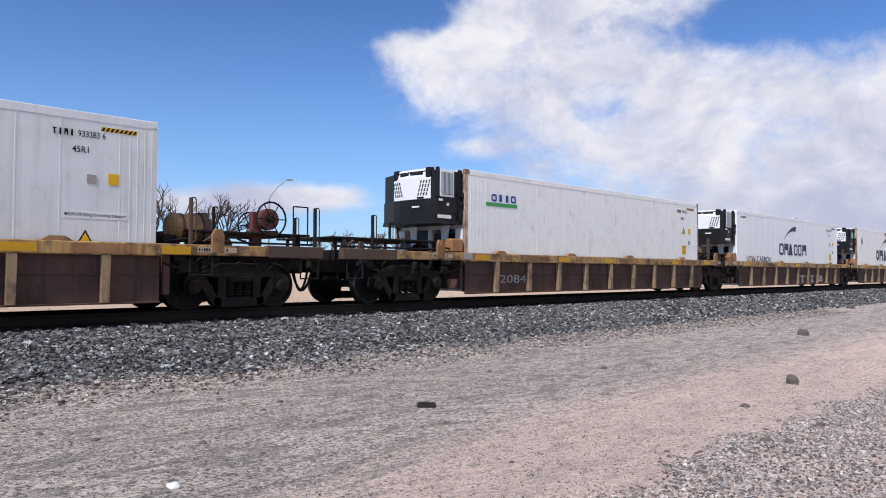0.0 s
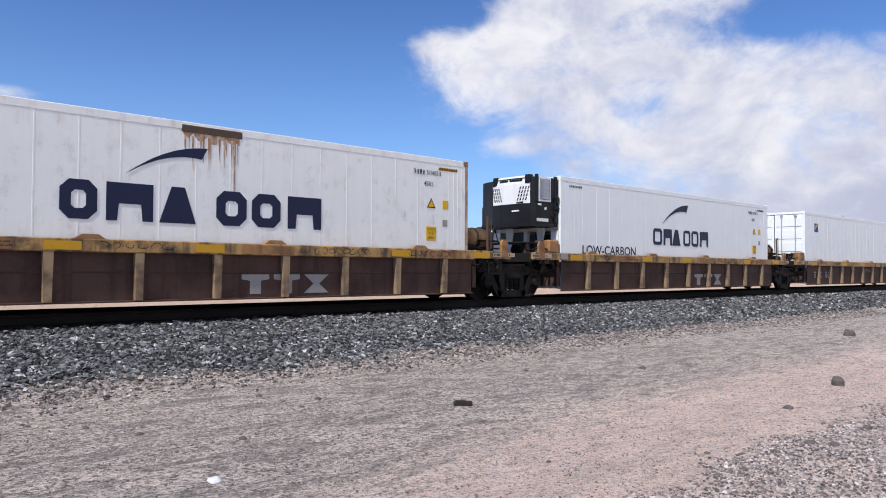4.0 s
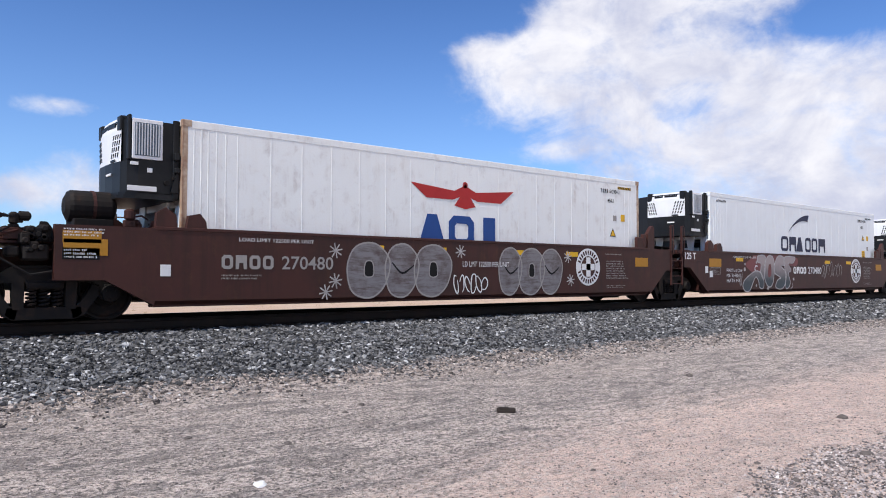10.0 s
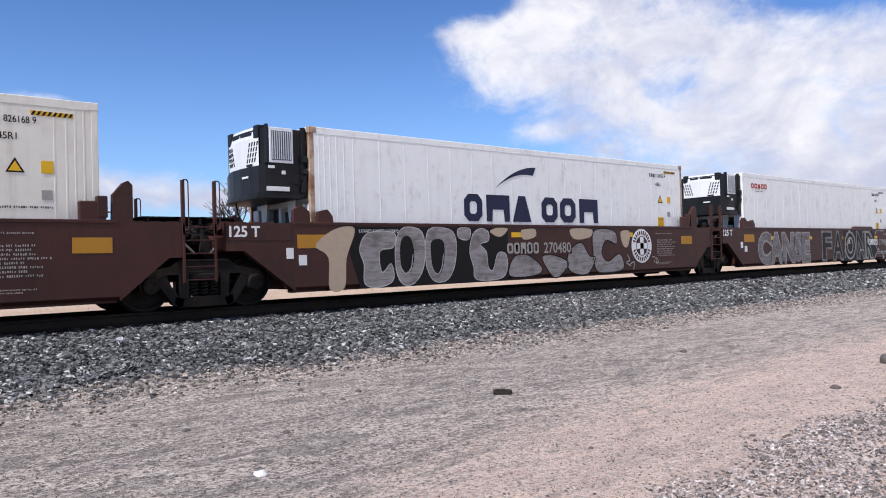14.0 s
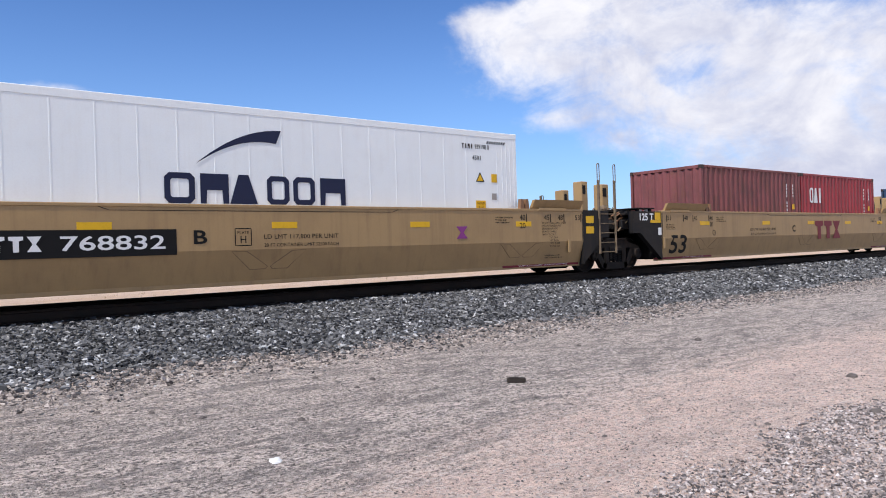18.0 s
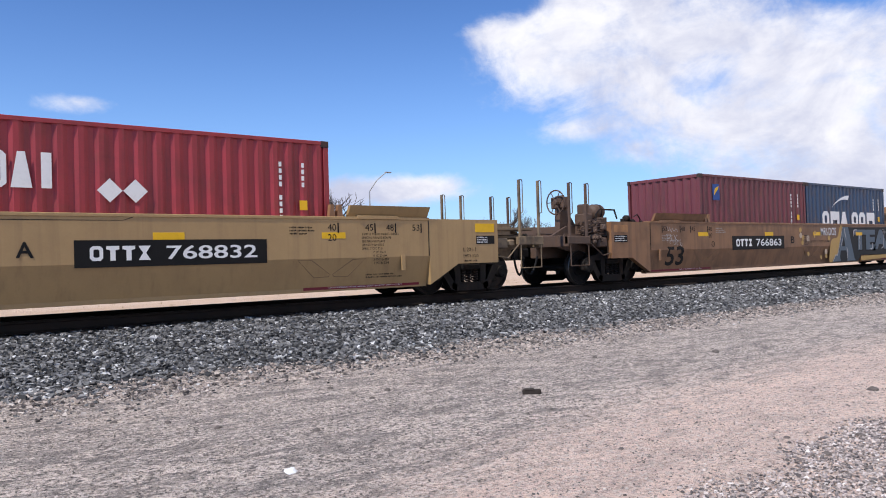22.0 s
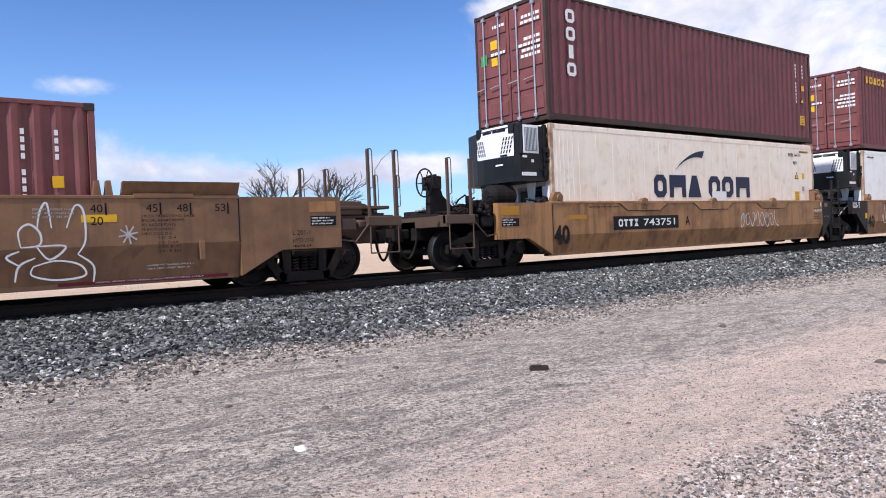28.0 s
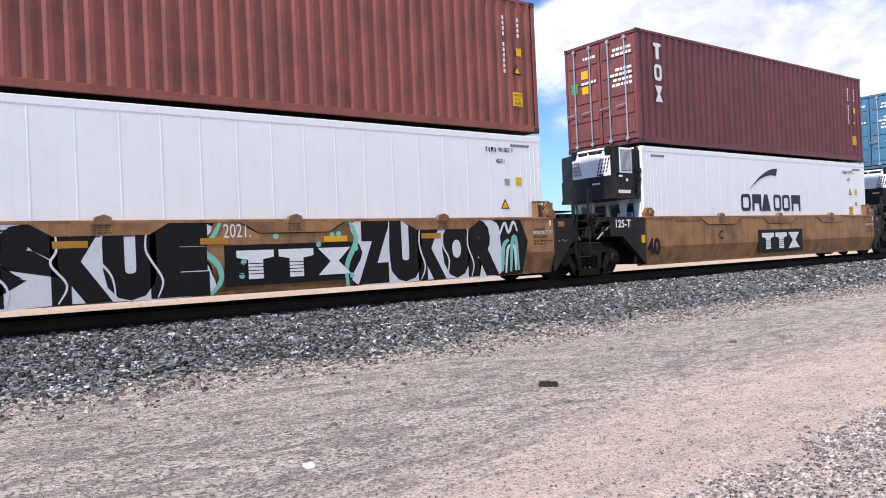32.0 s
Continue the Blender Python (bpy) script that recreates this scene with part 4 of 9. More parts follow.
def reefer(k, number, body=WHITE, posts=None, label="", tri_z=1.80, tall_plate=True, machine_right=False, seams=0.61):
    box = thing("refrigerated_container", label or "white refrigerated shipping container with a flat ribbed side", "shipping container", "refrigerated containers on the train")
    L, H = LONG, TALL
    rnd = random.Random(k)
    posts = posts or body
    frame_parts(box, L, H, body, posts, posts, 0.135)
    part("side_panel", Shape().box(0.09, L - 0.09, 0.001, 0.05, 0.14, H - 0.06, 0.004), body, box)
    seam = Shape().box(-0.012, 0.012, -0.0018, 0.006, 0.17, H - 0.09, 0.002).mesh("panel_seam")
    xs, x = [0.2, 0.32, 0.44, 0.58, 0.74, L - 0.2, L - 0.32, L - 0.44, L - 0.6], 0.95
    while x < L - 0.9:
        xs.append(x)
        x += seams
    for x in xs:
        part("panel_seam", seam, body, box).location = (x, 0, 0)
    part("side_panel", Shape().box(0.09, L - 0.09, WIDE - 0.05, WIDE - 0.016, 0.14, H - 0.06), body, box)
    part("roof", Shape().box(0.07, L - 0.07, 0.05, WIDE - 0.05, H - 0.06, H - 0.022), body, box)
    part("floor", Shape().box(0.07, L - 0.07, 0.05, WIDE - 0.05, 0.06, 0.14), STEEL, box)
    # machinery recessed in one end, doors on the other
    xm, inward = (L - 0.02, -1) if machine_right else (0.02, 1)
    a, b = sorted((xm + inward * 0.35, xm + inward * 0.4))
    part("end_wall", Shape().box(a, b, 0.05, WIDE - 0.05, 0.12, H - 0.06), SLATE, box)
    a, b = sorted((xm, xm + inward * 0.35))
    for y0, y1 in ((0.1, 0.34), (1.14, 1.26), (2.1, 2.34)):
        part("machine_post", Shape().box(a, b, y0, y1, 0.14, 1.5), GENWHITE, box)
    part("condenser", Shape().box(a + 0.06, b, 0.38, 1.1, 0.18, 1.4), GENBLACK, box)
    part("fan_ring", Shape().lathe((a + 0.02, 1.68, 0.8), ((0, 0.36), (0.0, 0.38), (0.1, 0.38), (0.1, 0.3)), "x", 20), GENBLACK, box)
    part("control_box", Shape().box(a + 0.03, b, 0.4, 0.9, 0.75, 1.25), ALU, box)
    part("upper_cover", Shape().box(a + 0.1, b, 0.1, 2.34, 1.5, 2.8), GENWHITE, box)
    xd = 0.0 if machine_right else L
    doors(box, xd, H, body, -1 if machine_right else 1)
    code_marks(box, L, 2.50, INK, number, k)
    hazard(box, L - 0.9, 2.63, ground=YELLOW if posts is RUSTY or body in (GREY_COOL, GREY_OLD) else None)
    if tri_z is not None:
        warning(box, L - 1.23, tri_z)
    plate(box, L - 0.78, L - 0.62, 1.80, 1.98, -0.001, YELLOW, "height_plate", "small yellow plate")
    plate(box, L - 1.10, L - 0.96, 1.80, 1.94, -0.001, GREYMARK, "approval_plate", "small grey plate") if tri_z is None or tri_z < 1.5 else \
        plate(box, L - 0.78, L - 0.64, 1.42, 1.56, -0.001, GREYMARK, "approval_plate", "small grey plate")
    if tall_plate:
        caution(box, L - 1.25, 0.86 if tri_z is None else 1.10)
    MOVERS.append((box, U[k], floor_of(k)))
    return box


def doors(box, x, H, body, out, marks=False, ink=CHALK):
    """Two door leaves with locking bars, on the end at x facing out (-1 or 1) along x."""
    for y0, y1 in ((0.06, 1.205), (1.233, 2.378)):
        a, b = sorted((x - out * 0.045, x - out * 0.01))
        leaf = part("door_leaf", Shape().box(a, b, y0, y1, 0.14, H - 0.12), body, box)
        for i in range(5):
            z = 0.3 + i * (H - 0.6) / 4.6
            p, q = sorted((x - out * 0.012, x + out * 0.012))
            part("door_panel", Shape().box(p, q, y0 + 0.08, y1 - 0.08, z, z + 0.36, 0.02), body, leaf)
        for yy in (y0 + 0.3, y1 - 0.3):
            rodx = x + out * 0.045
            part("locking_bar", Shape().rod((rodx, yy, 0.1), (rodx, yy, H - 0.1), 0.019).box(rodx - 0.03, rodx + 0.03, yy - 0.05, yy + 0.05, 0.12, 0.2)
                 .box(rodx - 0.03, rodx + 0.03, yy - 0.05, yy + 0.05, H - 0.2, H - 0.12)
                 .rod((rodx + out * 0.03, yy, 1.05), (rodx + out * 0.03, yy + 0.32, 1.02), 0.014), ALU, leaf, "galvanised locking bar with a handle")
        if marks:
            s = Shape()
            rnd = random.Random(int(y0 * 10))
            yb = y0 + 0.12
            for i in range(9):
                z = 2.45 - i * 0.13
                if (y0 > 1 and i not in (0, 5)) or i in (2, 3, 8):
                    continue
                w = rnd.uniform(0.3, 0.62)
                p, q = sorted((x + out * 0.013, x + out * 0.02))
                yy = yb
                while yy < yb + w:
                    e = rnd.uniform(0.05, 0.14)
                    s.box(p, q, yy, yy + e, z, z + 0.07, 0.001)
                    yy += e + 0.03
            part("small_print", s, ink, leaf)
            if y0 > 1:
                p, q = sorted((x + out * 0.013, x + out * 0.022))
                for mat, ya, za, w, h in ((YELLOW, 1.62, 1.95, 0.24, 0.22), (GREEN, 2.0, 1.62, 0.22, 0.26), (YELLOW, 1.62, 1.55, 0.22, 0.2)):
                    part("door_plate", Shape().box(p, q, ya, ya + w, za, za + h, 0.002), mat, leaf, "small coloured data plate")
    return box


def corrugated(x0, x1, pitch=0.278, depth=0.036):
    n = max(1, round((x1 - x0) / pitch))
    p, line = (x1 - x0) / n, []
    for i in range(n):
        a = x0 + i * p
        line += [(a, depth), (a + 0.26 * p, depth), (a + 0.5 * p, 0), (a + 0.76 * p, 0)]
    return line + [(x1, depth)]


def dry_box(name, k, dx, L, H, body, label, base=BASE, door_left=False, rail=None, door_mat=None):
    box = thing(name, label, "shipping container", "dry containers on the train")
    rail = rail or body
    frame_parts(box, L, H, rail, rail, DARKRAIL)
    part("side_panel", Shape().sheet(corrugated(0.1, L - 0.1), 0.15, H - 0.06, 0.003), body, box)
    part("side_panel", Shape().sheet([(a, -b) for a, b in corrugated(0.1, L - 0.1)], 0.15, H - 0.06, 0.003), body, box).location = (0, WIDE, 0)
    part("roof", Shape().sheet(corrugated(0.05, L - 0.05, 0.22, 0.02), 0.04, WIDE - 0.04, 0.003), body, box).matrix_basis = pose(0, 0, H - 0.012, -90, 0, 0)
    part("roof_sheet", Shape().box(0.08, L - 0.08, 0.05, WIDE - 0.05, H - 0.05, H - 0.035, 0.003), body, box)
    part("floor", Shape().box(0.06, L - 0.06, 0.05, WIDE - 0.05, 0.06, 0.15), STEEL, box)
    end = Shape().sheet([(a, 0.005 + b) for a, b in corrugated(0.07, WIDE - 0.07, 0.25, 0.045)], 0.1, H - 0.09, 0.003, "y")
    if door_left:
        doors(box, 0.0, H, door_mat or body, -1, True)
        part("end_panel", end, body, box).location = (L - 0.06, 0, 0)
    else:
        part("end_panel", end, body, box)
        doors(box, L, H, body, 1)
    MOVERS.append((box, U[k] + dx, base))
    return box


def small_marks(box, L, H, seed, ink=CHALK, tri=True):
    """Numbers down the right end of a dry box, as upright bars, with small plates."""
    s = Shape()
    rnd = random.Random(seed)
    for x, n in ((L - 0.98, 11), (L - 0.55, 4)):
        for i in range(n):
            if n > 5 and i == 4:
                continue
            z = H - 0.5 - i * 0.115
            s.prism(((x, z), (x + 0.05, z), (x + 0.05, z + 0.08), (x, z + 0.08)), -0.004, 0.0)
    part("small_print", s, ink, box)
    plate(box, L - 0.60, L - 0.45, H - 1.25, H - 1.08, -0.001, YELLOW, "height_plate", "small yellow plate")
    if tri:
        warning(box, L - 0.7, H - 1.65, 0.22)


def generator(k, white=True, variant=0):
    """A clip-on generator hung on the upper half of a container's end."""
    g = thing("generator_set", "clip-on generator with a white louvred cowl and black rounded belly", "generator", "generators clipped to the containers")
    z0, z1 = 1.60, 2.87
    PLAN = ((-0.02, 0.12), (-0.62, 0.12), (-0.78, 0.16), (-0.84, 0.30), (-0.87, 0.60), (-0.88, 0.95), (-0.86, 1.30), (-0.80, 1.60), (-0.56, 2.22), (-0.40, 2.31), (-0.02, 2.31))

    def ring(s, grow):
        return [(x * s - (grow if x < -0.1 else 0), y) for x, y in PLAN]
    part("housing", Shape().prism(ring(1.0, 0.015), z0 + 0.07, z0 + 0.56, "z").prism(ring(0.97, 0), z0 + 0.56, z1 - 0.05, "z"), GENBLACK, g, "black moulded housing")
    part("base_pan", Shape().prism(ring(1.0, 0.06), z0 - 0.02, z0 + 0.035, "z").prism(ring(1.0, 0.035), z0 + 0.035, z0 + 0.08, "z"), GENBLACK, g)
    # white front panel, leaning back at its top
    cowl, face = Shape(), PLAN[3:8]
    for i, (x, y) in enumerate(face):
        lo = z0 + 0.52 + 0.012 * i
        cowl.v += [(x * 0.97 - 0.03, y, lo), (x * 0.97 - 0.03, y, z1 - 0.20), (x * 0.97 + 0.02, y, z1)]
    for i in range(len(face) - 1):
        a = 3 * i
        cowl.f += [(a, a + 3, a + 4, a + 1), (a + 1, a + 4, a + 5, a + 2)]
    part("cowl", cowl, GENWHITE, g, "white moulded cowl")

    def front(y):
        return float(np.interp(y, [p[1] for p in face], [p[0] * 0.97 for p in face])) - 0.03
    slots = Shape()
    for y0, lean, n in ((0.42, -0.035, 4), (1.22, 0.035, 4)):
        for r in range(4):
            for c in range(n):
                y, z = y0 + c * 0.085 + r * lean * 0.8, z0 + 0.64 + r * 0.095
                x = front(y + 0.02)
                slots.prism([(y, z), (y + 0.036, z), (y + 0.036 + lean * 0.8, z + 0.07), (y + lean * 0.8, z + 0.07)], x - 0.005, x + 0.012, "x")
    part("slots", slots, GENBLACK, g)
    for y in (0.30, 1.42):
        x = front(y + 0.08)
        part("corner_guard", Shape().box(x - 0.015, x + 0.14, y, y + 0.17, z1 - 0.22, z1 + 0.02, 0.02), GENBLACK, g)
    for y, w in ((0.55, 0.42), (1.02, 0.30)):
        x = front(y + 0.2) + 0.018
        part("trade_strip", Shape().box(x - 0.012, x + 0.02, y, y + w, z1 - 0.14, z1 - 0.085, 0.002), GENBLACK, g)
    x = front(0.8)
    part("model_strip", Shape().box(x - 0.004, x + 0.004, 0.5, 0.72, z0 + 0.57, z0 + 0.61, 0.001), GENBLACK, g)
    part("maker_stroke", Shape().box(-0.91, -0.89, 0.62, 0.86, z0 + 0.36, z0 + 0.40, 0.003), CHALK, g)
    # louvred radiator opening in the near side
    if variant == 0:
        part("grille_frame", Shape().box(-0.74, -0.27, 0.095, 0.125, z0 + 0.60, z1 - 0.04), GENWHITE, g)
        part("grille_core", Shape().box(-0.70, -0.31, 0.089, 0.096, z0 + 0.65, z1 - 0.10, 0.003), SLATE, g)
        for i in range(9):
            x = -0.69 + i * 0.043
            part("louvre", Shape().box(x, x + 0.020, 0.078, 0.092, z0 + 0.66, z1 - 0.11, 0.003), ALU, g)
        part("corner_guard", Shape().box(-0.80, -0.745, 0.10, 0.20, z0 + 0.58, z1 + 0.015, 0.015), GENBLACK, g)
        part("small_plate", Shape().box(-0.76, -0.64, 0.10, 0.122, z0 + 0.50, z0 + 0.55, 0.002), CHALK, g)
    else:
        part("side_hatch", Shape().box(-0.5, -0.25, 0.095, 0.125, z1 - 0.55, z1 - 0.25), TEAL, g, "pale green hatch")
        part("side_louvre", Shape().box(-0.74, -0.58, 0.095, 0.125, z0 + 0.6, z1 - 0.08), GENBLACK, g)
    part("side_frame", Shape().box(-0.10, 0.0, 0.1, 0.16, z0, z1), GENBLACK, g)
    part("side_frame", Shape().box(-0.10, 0.0, WIDE - 0.16, WIDE - 0.1, z0, z1), GENBLACK, g)
    part("latch", Shape().lathe((-0.2, 0.11, z0 + 0.25), ((0, 0.045), (-0.02, 0.04)), "y", 12).box(-0.12, -0.03, 0.075, 0.12, z0 + 0.3, z0 + 0.36), STEEL, g)
    part("label_plate", Shape().box(-0.80, -0.35, 0.112, 0.122, z0 + 0.10, z0 + 0.18, 0.003).box(-0.50, -0.42, 0.112, 0.122, z0 + 0.40, z0 + 0.47, 0.003), CHALK, g, "white label with small print")
    part("cable", Shape().pipe(((-0.65, 1.7, z0), (-0.62, 1.6, z0 - 0.35), (-0.45, 1.3, z0 - 0.7), (-0.05, 1.2, z0 - 0.95)), 0.014), INK, g)
    part("side_box", Shape().box(-0.10, -0.02, 0.02, 0.11, z0 + 0.62, z0 + 0.74), GENBLACK, g)
    part("side_box", Shape().box(-0.09, -0.01, 0.03, 0.11, z0 + 0.42, z0 + 0.5), GENBLACK, g)
    part("side_arm", Shape().prism(((-0.14, z0 + 0.1), (-0.02, z0 + 0.55), (-0.02, z0 + 0.1)), 0.07, 0.10), GENBLACK, g)
    for y in (0.62, 1.7):
        part("hanger_leg", Shape().prism([(y - 0.14, z0 - 0.02), (y + 0.14, z0 - 0.02), (y + 0.05, z0 - 0.62), (y - 0.05, z0 - 0.62)], -0.06, -0.02, "x"), GENWHITE, g, "white tapering hanger")
    part("exhaust", Shape().rod((-0.25, 0.6, z1 - 0.05), (-0.25, 0.6, z1 + 0.03), 0.09, 12), STEEL, g)
    MOVERS.append((g, U[k], floor_of(k)))
    return g


# ---- the well cars ----
def side_frame(s, y0, y1):
    """A cast side frame: arched top chord, pedestal jaws, thick diagonals and a spring seat."""
    s.prism(((-0.60, 0.585), (0.60, 0.585), (0.56, 0.72), (0.44, 0.81), (0.30, 0.835), (-0.30, 0.835), (-0.44, 0.81), (-0.56, 0.72)), y0, y1)
    s.box(-0.42, 0.42, y0 - 0.025, y0 + 0.02, 0.79, 0.83, 0.01)
    for m in (-1, 1):
        q = lambda pts: [(m * a, b) for a, b in pts]
        s.prism(q(((0.56, 0.72), (0.60, 0.585), (0.73, 0.545), (0.74, 0.36), (0.77, 0.33), (0.84, 0.33), (0.84, 0.50), (0.95, 0.50), (0.95, 0.33), (1.02, 0.33), (1.05, 0.37), (1.05, 0.53), (0.98, 0.62), (0.80, 0.67))), y0, y1)
        s.prism(q(((0.74, 0.52), (0.74, 0.40), (0.66, 0.30), (0.52, 0.10), (0.38, 0.06), (0.34, 0.22), (0.44, 0.25), (0.56, 0.42), (0.64, 0.57))), y0, y1)
        s.prism(q(((0.27, 0.20), (0.41, 0.20), (0.43, 0.60), (0.27, 0.60))), y0 - 0.012, y1)
        s.box(min(m * 0.80, m * 0.98), max(m * 0.80, m * 0.98), y0 - 0.03, y1, 0.50, 0.56, 0.012)
        s.lathe((m * 0.89, y0 - 0.075, 0.42), ((0, 0.085), (0.012, 0.125), (0.05, 0.135), (0.2, 0.12)), "y", 18)
        for i in range(3):
            t = 0.5 + i * 2.094
            s.rod((m * 0.89 + 0.075 * math.cos(t), y0 - 0.10, 0.42 + 0.075 * math.sin(t)), (m * 0.89 + 0.075 * math.cos(t), y0 - 0.05, 0.42 + 0.075 * math.sin(t)), 0.02, 6)
    s.prism(((-0.42, 0.055), (0.42, 0.055), (0.50, 0.13), (0.48, 0.225), (-0.48, 0.225), (-0.50, 0.13)), y0, y1)
    s.box(-0.24, 0.24, y0 - 0.05, y1, 0.49, 0.60, 0.02)
    s.box(-0.20, 0.20, y0 - 0.06, y0, 0.515, 0.55, 0.008)
    return s


WHEEL_R = 0.42
WHEELS = []


def wheel_mesh(m):
    """A freight wheel about its own axle; m is 1 on the near side and -1 on the far side."""
    s = Shape().lathe((0, 0, 0), [(m * a, r) for a, r in ((-0.05, 0.10), (-0.05, 0.19), (-0.02, 0.21), (-0.03, 0.34), (-0.07, 0.37), (-0.075, 0.40), (-0.06, 0.418),
                                                     (0.02, 0.42), (0.032, 0.445), (0.052, 0.445), (0.06, 0.39), (0.03, 0.36), (0.02, 0.19), (0.05, 0.1))], "y", 36)
    for i in range(4):
        t = i * math.pi / 2 + 0.4
        s.rod((0.28 * math.cos(t), -0.028 * m, 0.28 * math.sin(t)), (0.28 * math.cos(t), -0.02 * m, 0.28 * math.sin(t)), 0.02, 6)
    me = s.mesh("wheel")
    me.materials.append(STEEL)
    me.materials.append(TREAD)
    for p in me.polygons[36 * 5:36 * 7]:
        p.material_index = 1
    return me


WHEEL_NEAR, WHEEL_FAR = wheel_mesh(1), wheel_mesh(-1)
AXLE_MESH = Shape().rod((0, -0.86, 0), (0, 0.86, 0), 0.08, 12).mesh("axle")
FRAME_NEAR = side_frame(Shape(), 0.14, 0.28).mesh("side_frame")
FRAME_FAR = side_frame(Shape(), 2.16, 2.30).mesh("side_frame")
SPRING_MESH = Shape().pipe([(0.062 * math.cos(i * 0.785), 0.2 + 0.062 * math.sin(i * 0.785), 0.235 + i * 0.0066) for i in range(50)], 0.017, 5).mesh("spring")
BOLSTER = Shape().box(-0.22, 0.22, 0.3, 2.14, 0.45, 0.66, 0.02).box(-0.25, 0.25, 0.13, 0.3, 0.55, 0.64, 0.01).lathe((0, 1.22, 0.6), ((0, 0.22), (0.2, 0.2)), "z", 16)
BOLSTER.box(-0.62, -0.5, 0.4, 2.04, 0.36, 0.46).box(0.5, 0.62, 0.4, 2.04, 0.36, 0.46)
BOLSTER_MESH = BOLSTER.mesh("truck")


def truck(unit, xc):
    t = part("truck", BOLSTER_MESH, STEEL, unit, "dark dusty two-axle freight truck")
    t.location = (xc, 0, 0)
    part("side_frame", FRAME_NEAR, STEEL, t)
    part("side_frame", FRAME_FAR, STEEL, t)
    for dx in (-0.17, 0.0, 0.17):
        part("spring", SPRING_MESH, STEEL, t).location = (dx, 0, 0)
    for dx in (-0.89, 0.89):
        for name, me, y in (("wheel", WHEEL_NEAR, 0.466), ("wheel", WHEEL_FAR, 1.974), ("axle", AXLE_MESH, 1.22)):
            w = part(name, me, STEEL if name == "axle" else None, t)
            w.matrix_parent_inverse = pose(dx, y, WHEEL_R)
            WHEELS.append(w)
    return t


def grab_post(unit, x, y, z0, z1, material, loop=True, tall=0.0):
    """An upright with a grab loop beside it, or standing on its top."""
    s = Shape().box(x - 0.027, x + 0.027, y, y + 0.055, z0, z1, 0.006)
    if tall > 0:
        s.pipe(((x - 0.04, y + 0.02, z1 - 0.05), (x - 0.04, y + 0.02, z1 + tall - 0.03), (x - 0.02, y + 0.02, z1 + tall), (x + 0.02, y + 0.02, z1 + tall), (x + 0.04, y + 0.02, z1 + tall - 0.03), (x + 0.04, y + 0.02, z1 - 0.05)), 0.012, 6)
    elif loop:
        low = z1 - 0.7 if z1 - z0 > 0.9 else z0 + 0.1
        s.pipe(((x + 0.02, y, low - 0.03), (x + 0.08, y, low), (x + 0.08, y, z1 - 0.03), (x + 0.06, y, z1), (x, y, z1)), 0.010, 6)
    return part("grab_post", s, material, unit)


def ladder(unit, x0, x1, y, z0, z1, rungs, material):
    s = Shape()
    for x in (x0, x1):
        s.box(x - 0.02, x + 0.02, y, y + 0.05, z0, z1, 0.005)
    for i in range(rungs):
        z = z0 + 0.04 + i * (z1 - z0 - 0.1) / max(1, rungs - 1)
        s.rod((x0, y + 0.02, z), (x1, y + 0.02, z), 0.012, 6)
    return part("ladder", s, material, unit)


def stirrup(unit, x0, x1, y, z0, z1, material):
    return part("step_stirrup", Shape().pipe(((x0, y, z1), (x0, y, z0), (x1, y, z0), (x1, y, z1)), 0.014, 6), material, unit)


def brake_wheel(unit, x, y, z, material, face="y", r=0.28):
    s, n = Shape(), 18
    pt = (lambda a, q: (x + q * math.cos(a), y, z + q * math.sin(a))) if face == "y" else (lambda a, q: (x, y + q * math.cos(a), z + q * math.sin(a)))
    pts = [pt(2 * math.pi * i / n, r) for i in range(n + 1)]
    s.pipe(pts, 0.018, 6)
    for i in range(6):
        s.rod(pt(i * math.pi / 3, 0.05), pt(i * math.pi / 3, r), 0.011, 5)
    s.lathe((x, y, z), ((-0.04, 0.04), (-0.03, 0.065), (0.05, 0.065), (0.06, 0.03)), face, 12)
    return part("brake_wheel", s, material, unit)


def air_tank(unit, x, y, z, length, r, material):
    return part("air_tank", Shape().lathe((x, y, z), ((0, r * 0.5), (0.05, r * 0.9), (0.1, r), (length - 0.1, r), (length - 0.05, r * 0.9), (length, r * 0.5)), "x", 20), material, unit)


def coupler(unit, x, out):
    """Draft gear, knuckle and the looped air hose at a car's end."""
    s = Shape().box(min(x, x - out * 0.7), max(x, x - out * 0.7), 1.04, 1.40, 0.66, 0.96, 0.02)
    a = x + out * 0.34
    s.box(min(x, a), max(x, a), 1.10, 1.34, 0.70, 0.92, 0.03).box(a - 0.12, a + 0.12, 1.06, 1.42, 0.64, 0.98, 0.04)
    part("coupler", s, STEEL, unit)
    pts = [(x + out * 0.02 + out * 0.42 * t, 0.82 + 0.1 * t, 0.72 - 0.42 * math.sin(math.pi * t) ** 0.8) for t in [i / 10 for i in range(11)]]
    part("air_hose", Shape().pipe(pts, 0.026, 7), INK, unit)


